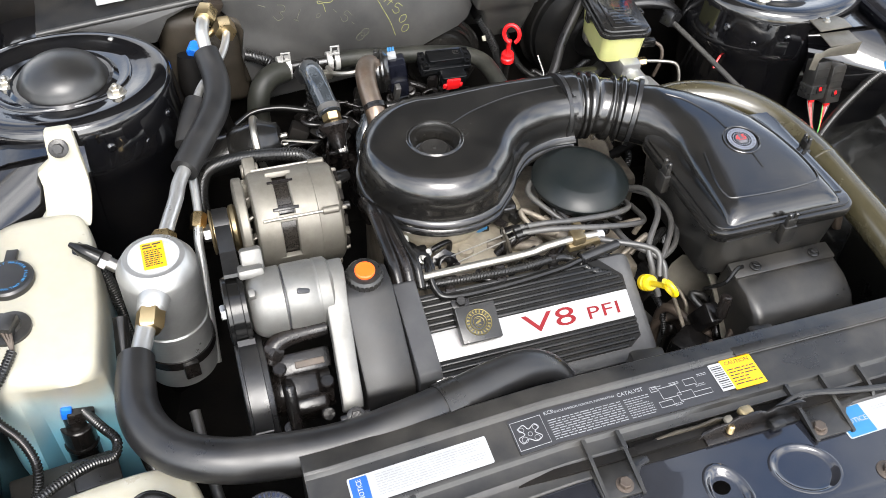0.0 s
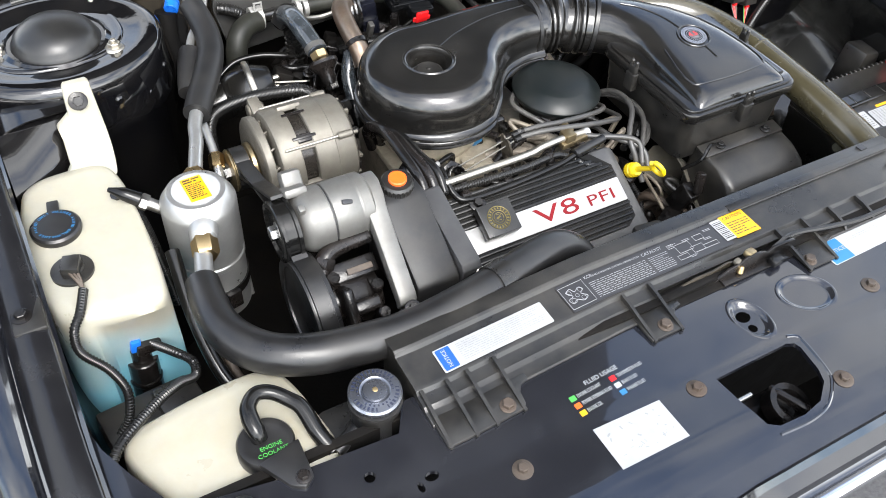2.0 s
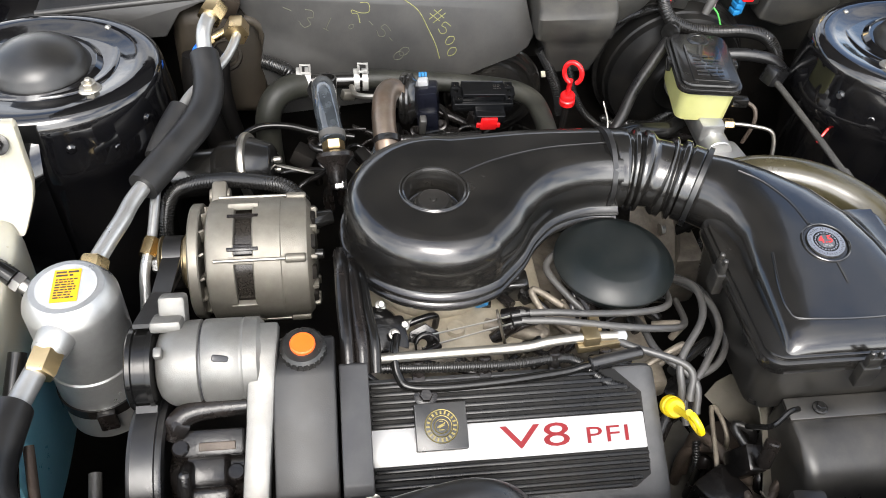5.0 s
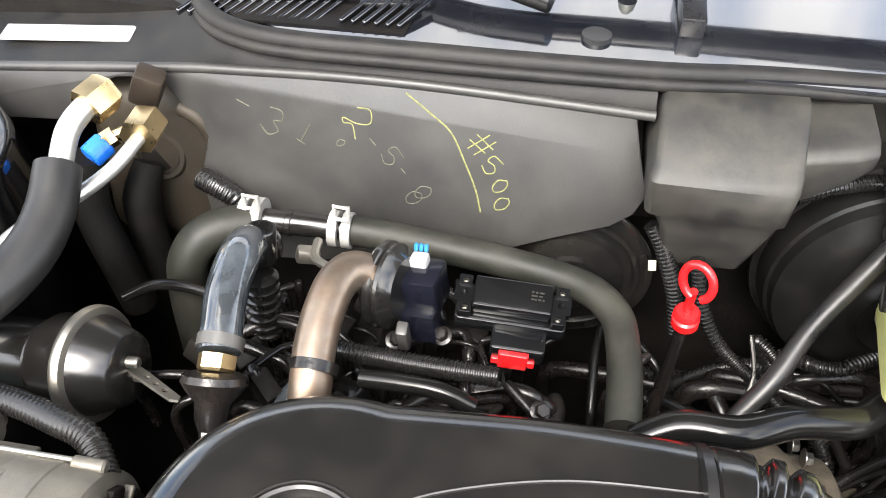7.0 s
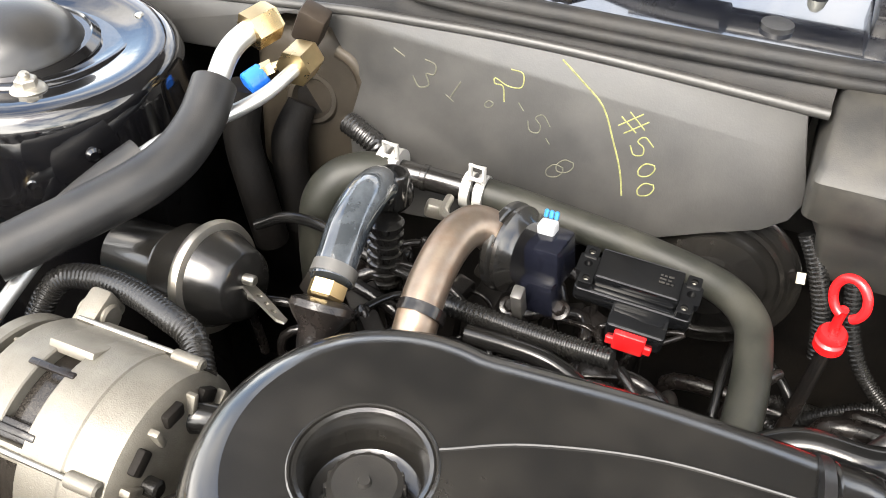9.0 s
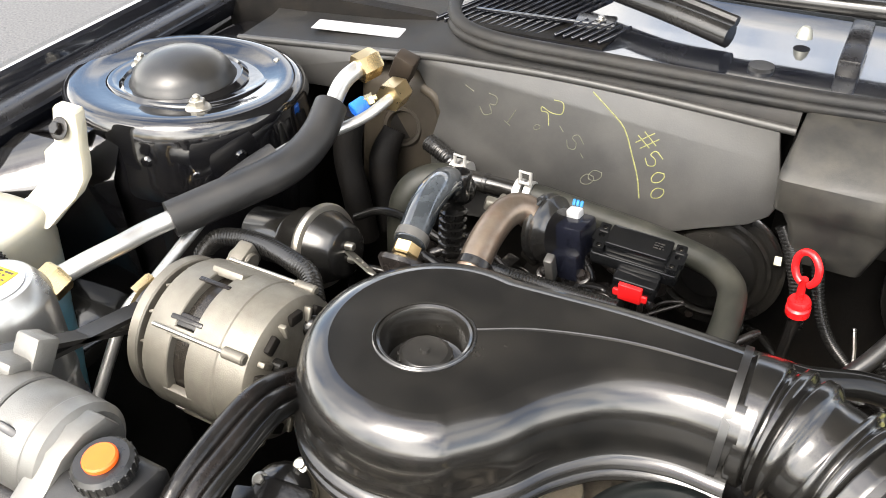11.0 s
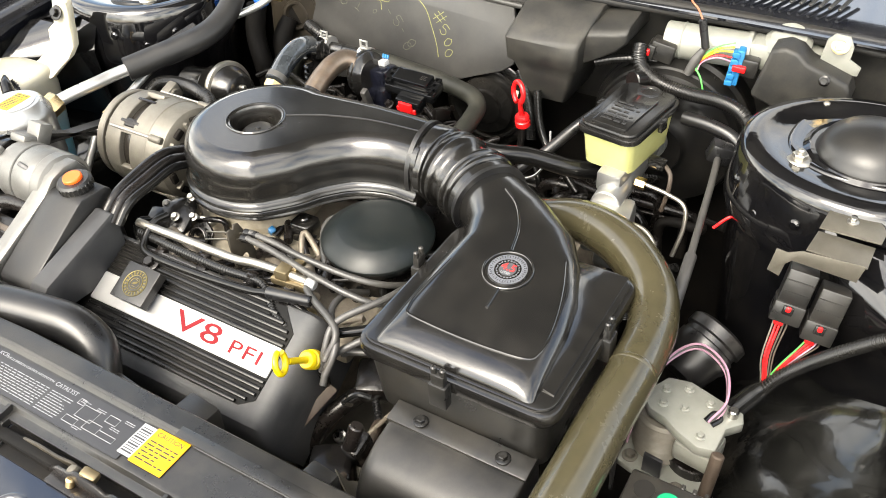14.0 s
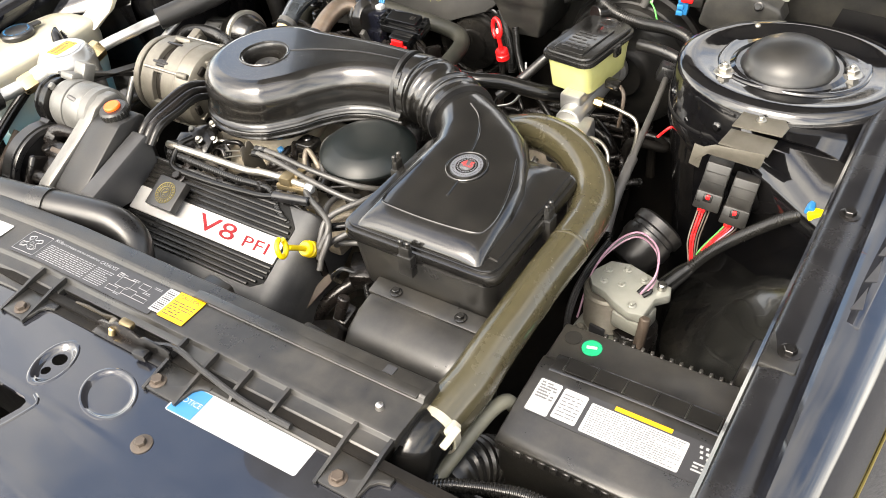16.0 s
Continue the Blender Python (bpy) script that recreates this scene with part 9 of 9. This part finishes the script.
def pressure_unit():
    t = thing("level_compressor", (0.50, -0.24, 0.64), "grey cast compressor unit with a ribbed cylinder", "compressor")
    m = pose(0.492, -0.243, 0.0, 0, 0, -8)
    b = plate([(x * 1.1, y * 1.1) for x, y in ((-0.040, 0.0), (-0.032, 0.024), (-0.01, 0.032), (0.030, 0.026), (0.048, 0.024), (0.054, 0.012), (0.043, -0.004), (0.046, -0.034), (0.030, -0.040), (0.006, -0.034), (-0.010, -0.026), (-0.028, -0.024), (-0.038, -0.014))], 0.750, 0.765, m, w=0.003)
    part("head", b, PALE, t)
    b = lathe([(0.03, 0)] + [(0.025 + 0.008 * (i % 2), 0.0045 * i) for i in range(14)] + [(0.03, 0.062)], m @ Vector((-0.020, -0.002, 0.686)), seg=32)
    part("cylinder", b, CAST, t)
    part("lower_head", box(m @ Vector((0.028, -0.020, 0.736)), (0.044, 0.042, 0.026), (0, 0, -8), 0.005), PALE, t)
    b = plate([(-0.052, -0.05), (0.03, -0.062), (0.045, -0.03), (0.03, 0.02), (-0.03, 0.03), (-0.056, 0.0)], 0.676, 0.686, m, w=0.003)
    part("base", b, PALE, t)
    for x, y in ((-0.04, -0.038), (0.022, -0.048)):
        part("base_bolt", bolt(m @ Vector((x, y, 0.686)), r=0.006, h=0.005, washer=0.009), DULL, t)
    part("motor", cyl(m @ Vector((0.02, 0.0, 0.60)), m @ Vector((0.02, 0.0, 0.70)), 0.03, seg=28), IRON, t)
    for x, y in ((-0.028, 0.008), (-0.008, 0.022), (0.02, 0.016), (0.030, -0.03), (0.0, -0.005), (-0.022, -0.012)):
        part("screw", bolt(m @ Vector((x, y, 0.765)), r=0.004, h=0.003, washer=0.0055), PALE, t)
    part("plug_hole", cyl(m @ Vector((0.045, 0.016, 0.76)), m @ Vector((0.045, 0.016, 0.775)), 0.006, seg=14), STEEL, t)
    part("tie", tube([m @ Vector((0.025, -0.008, 0.766)), m @ Vector((0.030, 0.002, 0.772)), m @ Vector((0.038, 0.0, 0.770)), m @ Vector((0.033, -0.01, 0.766))], 0.003, 8, 5), RUBBER_G, t)
    part("plug_body", cyl(m @ Vector((0.055, -0.04, 0.765)), m @ Vector((0.055, -0.062, 0.70)), 0.007, seg=16), RUST, t)
    part("black_tag", box(m @ Vector((-0.01, -0.045, 0.70)), (0.022, 0.004, 0.03), (0, 0, -8), 0.001), INK, t)
    t = thing("dryer_canister", (0.478, -0.12, 0.70), "black rubber topped canister behind the compressor", "canister")
    d = Vector((0.35, 0.75, 0.45)).normalized()
    part("canister", lathe([(0, 0), (0.024, 0), (0.030, 0.01), (0.034, 0.03), (0.0365, 0.034), (0.0365, 0.048), (0.034, 0.05), (0.034, 0.056), (0.0375, 0.058), (0.0375, 0.070), (0.032, 0.074), (0, 0.074)], (0.462, -0.165, 0.722), d, 40), RUBBER, t)
    for k, mt in enumerate((PINK, GREYW, PINK)):
        z = 0.768 + 0.004 * k
        single("thin_wire", tube([(0.525 - 0.003 * k, -0.255, 0.766), (0.530, -0.235, z + 0.012), (0.515, -0.195, z + 0.018), (0.48, -0.17, z + 0.012), (0.455, -0.19, z), (0.442, -0.23, 0.75), (0.440, -0.27, 0.70)], 0.0014, 8, 8), mt, "thin pale wire over the canister", "wire", "canister wires")
    for k in range(3):
        single("thin_wire", tube([(0.448 - 0.004 * k, -0.18, 0.765), (0.436 - 0.003 * k, -0.23, 0.745), (0.432 - 0.003 * k, -0.27, 0.71), (0.44, -0.31, 0.66)], 0.0022, 8, 6), RUBBER, "thin black wire beside the compressor", "wire", "compressor wires")


pressure_unit()


BRACKET = mat("bracket_steel", (0.10, 0.092, 0.075), 0.45, 0.45, var=0.15, dirt=(0.04, 0.032, 0.022), dirt_amt=0.6, bump=0.15, bscale=300)


def relays():
    t = thing("relay_bracket", (0.585, -0.09, 0.90), "dull steel relay bracket on the strut tower", "bracket")
    part("plate", plate([(-0.026, -0.022), (0.034, -0.022), (0.036, 0.0), (0.022, 0.024), (-0.022, 0.024)], 0, 0.002, pose(0.586, -0.078, 0.934), w=0.0005), BRACKET, t)
    part("step", plate([(-0.030, -0.017), (0.029, -0.017), (0.030, 0.018), (-0.026, 0.018)], 0, 0.002, pose(0.586, -0.118, 0.928, 2, 2), w=0.0005), BRACKET, t)
    m = frame_m((0.57, -0.1365, 0.921), (0.67, -0.1365, 0.925), (0, -1, 0.1))
    part("flange", plate([(-0.041, 0.004), (-0.030, 0.002), (-0.016, 0.008), (0.044, 0.009), (0.039, -0.012), (-0.024, -0.006), (-0.030, -0.012), (-0.033, -0.028), (-0.046, -0.024)], 0, 0.002, m, w=0.0005), BRACKET, t)
    part("screw", bolt((0.588, -0.076, 0.936), (0, 0, 1), 0.0035, 0.004, 0.006), ZINC, t)
    q = Vector((0.556, -0.181, 0.766))
    for k, c in enumerate(((0.557, -0.132, 0.866), (0.592, -0.132, 0.853))):
        r = thing("relay", (c[0], c[1], 0.83), "black cube relay with a red lock and coloured wires", "relay", "relays on the bracket")
        m = frame_m(c, (c[0] + 0.1, c[1] + 0.012, c[2] - 0.014), (-0.1, -1, 0.28))
        part("case", plate(rrect(0, 0.012, 0.030, 0.040, 0.002), -0.014, 0.010, m, w=0.0012), PLASTIC_M, r)
        for y in (0.020, 0.006):
            part("case_ridge", plate(rrect(0, y, 0.0295, 0.0012, 0.0004), 0.0098, 0.0107, m), PLASTIC_M, r)
        sock = part("socket", plate(rrect(0, -0.019, 0.0325, 0.024, 0.002), -0.016, 0.0115, m, w=0.0012), PLASTIC_M, r)
        part("latch", plate(rrect(-0.001, -0.014, 0.011, 0.010, 0.001), 0.011, 0.0145, m, w=0.0008), PLASTIC, sock)
        part("lock", plate(rrect(-0.001, -0.012, 0.005, 0.006, 0.001), 0.012, 0.0153, m, w=0.0005), RED, r)
        part("lock_bar", plate(rrect(-0.004, -0.033, 0.010, 0.007, 0.001), 0.002, 0.008, m, w=0.001), RED, r)
        for j, (mt, rad) in enumerate(((GREEN if k else DULL, 0.001), (RED, 0.0014), (RED, 0.0014), (PINK if k else RUST, 0.001), (RUST, 0.001))):
            p = m @ Vector((-0.009 + 0.0035 * j, -0.033, 0.003))
            w = q + Vector((0.0018 * j - 0.004, 0.001 * j, 0.003 * k))
            part("lead", tube([p, p + Vector((0, -0.002, -0.006)), p.lerp(w, 0.45) + Vector((-0.003, -0.010 + 0.002 * j, -0.002)), p.lerp(w, 0.8) + Vector((0, -0.005, 0)), w, w + Vector((-0.012, -0.012, -0.012))], rad, 8, 6), mt, r)
    return t


relays()
loom("corrugated_conduit", [(0.553, -0.186, 0.763), (0.570, -0.176, 0.788), (0.594, -0.166, 0.812), (0.622, -0.158, 0.837), (0.65, -0.152, 0.860), (0.675, -0.149, 0.875), (0.688, -0.147, 0.880)], 0.0075, "black corrugated conduit along the inner fender")
b = box((0.690, -0.150, 0.879), (0.034, 0.018, 0.018), (0, -12, 20), 0.004)
t = single("yellow_connector", b, YELLOW_P, "yellow and blue plastic plug at the fender", "connector")
part("blue_seal", box((0.675, -0.150, 0.884), (0.008, 0.014, 0.012), (10, 25, 10), 0.002), CYAN, t, "blue plastic seal")
single("tape_wrap", tube([(0.524, -0.232, 0.745), (0.536, -0.212, 0.752), (0.548, -0.192, 0.761), (0.556, -0.183, 0.768)], [0.010, 0.0115, 0.011, 0.0085], 14, 6), RUBBER_G, "black tape wrap round the harness", "tape")


def prop_rod():
    t = thing("vent_pipe", (0.44, -0.02, 0.80), "grey plastic vent pipe beside the strut tower", "pipe")
    part("pipe", tube([(0.410, 0.078, 0.868), (0.418, 0.03, 0.863), (0.428, -0.04, 0.856), (0.438, -0.11, 0.848)], 0.0045, 14, 6), GREYW, t)
    part("lower_sleeve", tube([(0.437, -0.10, 0.849), (0.441, -0.135, 0.844), (0.444, -0.17, 0.83), (0.446, -0.20, 0.80)], 0.007, 14, 5), GREYW, t)
    part("head", box((0.409, 0.090, 0.872), (0.030, 0.024, 0.026), (0, 20, 20), 0.004), RUBBER, t)
    return t


prop_rod()

# ---- cowl details ----
t = thing("cowl_grille", (-0.24, 0.305, 0.985), "louvred black cowl intake grille", "grille", kind="structure")
# flat near-black plate painted as the shade under the louvres
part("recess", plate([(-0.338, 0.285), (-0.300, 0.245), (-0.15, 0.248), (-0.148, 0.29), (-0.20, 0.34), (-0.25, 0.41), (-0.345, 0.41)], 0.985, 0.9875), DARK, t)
for i in range(19):
    x = -0.330 + i * 0.0102
    part("louvre", box((x, 0.308 - 0.032 * (i > 12), 0.992), (0.0034, 0.125 - 0.075 * (i > 12), 0.007), (8, 18, -24), 0.0008, 1), PAINT, t)
part("cross_bar", box((-0.235, 0.285, 0.9955), (0.165, 0.004, 0.004), (0, 0, 6), 0.001), PAINT, t)
part("screw_pad", box((-0.178, 0.300, 0.994), (0.045, 0.034, 0.006), (4, 0, 10), 0.002), GUTTER, t)
part("screw", bolt((-0.172, 0.302, 0.997), (0, 0, 1), 0.004, 0.003, 0.006), STEEL, t)
t = thing("cowl_grille_far", (0.42, 0.335, 0.99), "louvred black cowl intake grille", "grille", kind="structure")
for i in range(14):
    part("louvre", box((0.33 + i * 0.0125, 0.335, 0.999), (0.005, 0.07, 0.004), (8, 0, -14), 0.0008, 1), PLASTIC_M, t)
for pts in ([(-0.25, 0.385, 1.012), (-0.17, 0.352, 1.012), (-0.10, 0.326, 1.010), (-0.03, 0.306, 1.002)], [(-0.12, 0.355, 1.03), (0.08, 0.365, 1.032), (0.25, 0.375, 1.036), (0.62, 0.40, 1.05)]):
    t = thing("windscreen_wiper", pts[0], "black wiper arm lying at the cowl", "wiper", "wipers")
    part("arm", tube(pts, [0.008, 0.010, 0.012, 0.013], 10, 6), PLASTIC, t)
    part("blade", tube([(x, y + 0.03, z + 0.006) for x, y, z in pts], 0.006, 8, 6), RUBBER, t)
single("cowl_bumper", lathe([(0, 0), (0.014, 0), (0.013, 0.012), (0, 0.013)], (0.012, 0.275, 0.978), seg=24), RUBBER, "round rubber bumper on the cowl", "bumper")
single("cowl_bracket", box((0.092, 0.335, 1.0), (0.022, 0.09, 0.022), (8, 0, 0), 0.003), GUTTER, "black bracket across the cowl", "bracket")
single("washer_nozzle", lathe([(0, 0), (0.009, 0), (0.007, 0.008), (0.004, 0.012), (0, 0.012)], (0.038, 0.36, 0.994), seg=16), PALE, "small pale washer nozzle on the cowl", "nozzle")
m = frame_m((-0.467, 0.246, 0.9552), (-0.367, 0.254, 0.9597), (0, -0.12, 1))
single("silver_label", plate(rrect(0, 0.0, 0.125, 0.024, 0.001), 0.0, 0.0006, m), BRUSHED, "worn silver foil label on the cowl", "label")


# ---- low clutter between engine and firewall ----
def transaxle():
    t = thing("transaxle_case", (0.22, 0.0, 0.50), "grimy cast transaxle case low in the bay", "transaxle")
    b = lathe([(0, 0), (0.10, 0), (0.115, 0.02), (0.115, 0.05), (0.10, 0.07), (0.10, 0.10), (0.07, 0.12), (0, 0.12)], (0.16, 0.02, 0.62), (1, 0, 0), 40)
    box((0.24, 0.02, 0.60), (0.16, 0.16, 0.10), (0, 0, 0), 0.012, bm=b)
    part("case", b, CAST_D, t)
    for i in range(6):
        a = radians(40 + 22 * i)
        part("case_bolt", bolt((0.235, 0.02 + 0.108 * math.cos(a), 0.62 + 0.108 * math.sin(a)), (1, 0, 0), 0.006, 0.006, 0.009), STEEL, t)
    return t


transaxle()
rnd = random.Random(17)
for i in range(34):
    x, y, z = rnd.uniform(0.09, 0.36), rnd.uniform(0.0, 0.19), rnd.uniform(0.64, 0.72)
    pts = [(x, y, z - 0.08), (x, y, z), (x + rnd.uniform(-0.07, 0.07), y + rnd.uniform(-0.05, 0.05), z + rnd.uniform(-0.01, 0.03)), (x + rnd.uniform(-0.13, 0.13), y + rnd.uniform(-0.06, 0.06), z + rnd.uniform(-0.05, 0.02))]
    pts.append((pts[-1][0], pts[-1][1], pts[-1][2] - 0.08))
    if i % 4 == 0:
        single("bay_conduit", tube(pts, 0.007, 10, 8, rib=(0.0045, 0.0014)), PLASTIC, "black corrugated conduit low at the firewall", "cable", "low conduits")
    else:
        single("bay_hose", tube(pts, rnd.choice((0.003, 0.005, 0.008, 0.010)), 10, 7), rnd.choice((RUBBER_G, IRON, IRON, DARK)), "dark rubber hose low at the firewall", "hose", "low hoses")
loom("corrugated_conduit", [(0.118, 0.150, 0.86), (0.130, 0.135, 0.82), (0.150, 0.12, 0.79), (0.185, 0.10, 0.77), (0.22, 0.08, 0.75)], 0.006, "black corrugated conduit below the module cover")
single("booster_hose", tube([(0.262, 0.15, 0.898), (0.235, 0.125, 0.875), (0.205, 0.095, 0.85), (0.18, 0.06, 0.825), (0.15, 0.03, 0.80)], 0.008, 14, 6), RUBBER, "black rubber hose from the brake booster", "hose")
single("red_lead", tube([(0.440, -0.02, 0.835), (0.455, -0.01, 0.85), (0.475, 0.0, 0.855), (0.488, 0.01, 0.85)], 0.002, 8, 6), RED, "red insulated battery lead beside the strut tower", "cable")
# battery hold-down and lower clutter by the elbow
b = box((0.70, -0.335, 0.77), (0.07, 0.05, 0.09), (0, 10, 0), 0.006)
single("fuse_holder", b, PLASTIC_M, "black plastic holder between battery and fender", "holder")
rnd = random.Random(23)
for i in range(16):
    x, y, z = rnd.uniform(0.17, 0.24), rnd.uniform(-0.55, -0.40), rnd.uniform(0.66, 0.73)
    pts = [(x, y, z - 0.08), (x, y, z), (x + rnd.uniform(-0.03, 0.03), y + rnd.uniform(-0.04, 0.04), z + rnd.uniform(0.0, 0.03)), (x + rnd.uniform(-0.05, 0.05), y + rnd.uniform(-0.07, 0.07), z + rnd.uniform(-0.03, 0.02))]
    pts.append((pts[-1][0], pts[-1][1], pts[-1][2] - 0.08))
    single("side_hose", tube(pts, rnd.choice((0.003, 0.005, 0.007)), 10, 6), rnd.choice((RUBBER, RUST, IRON, CAST_D)), "grimy hose or pipe beside the exhaust", "hose", "side hoses")
for x, y, z in ((0.112, -0.397, 0.612), (0.098, -0.372, 0.615)):
    single("stay_bolt", bolt((x, y, z), (0.2, -0.6, 0.7), 0.006, 0.01, 0.009), STEEL, "steel bolt on a black stay", "bolt", "stay bolts")

# black stay, strap and cast flange deep beside the engine
b = plate([(-0.10, -0.05), (0.05, -0.06), (0.075, 0.0), (0.06, 0.09), (-0.02, 0.10), (-0.10, 0.06)], -0.02, 0.0, pose(0.16, -0.37, 0.60, 6, 4, 12), w=0.006)
single("case_flange", b, DULL, "grimy cast flange deep beside the engine", "casting")
b = tube([(0.098, -0.40, 0.60), (0.092, -0.42, 0.63), (0.10, -0.43, 0.66), (0.112, -0.41, 0.69), (0.13, -0.385, 0.71), (0.155, -0.35, 0.725)], [0.012, 0.013, 0.012, 0.011, 0.011, 0.012], 16, 6)
box((0.155, -0.355, 0.735), (0.04, 0.045, 0.035), (15, 0, 25), 0.006, bm=b)
single("engine_stay", b, IRON, "black bent stay and housing beside the engine", "bracket")
single("starter_cable", tube([(0.165, -0.37, 0.725), (0.178, -0.385, 0.70), (0.183, -0.40, 0.665), (0.19, -0.41, 0.63), (0.20, -0.40, 0.60)], 0.0045, 10, 6, rib=(0.004, 0.001)), RUBBER, "black corrugated cable beside the engine", "cable")
m = frame_m((0.105, -0.43, 0.715), (0.125, -0.37, 0.745), (0.5, -0.5, 0.7))
single("rust_strap", plate(rrect(0, 0, 0.10, 0.012, 0.003), 0, 0.003, m, w=0.001), RUST, "rusty steel strap under the valve cover", "strap")
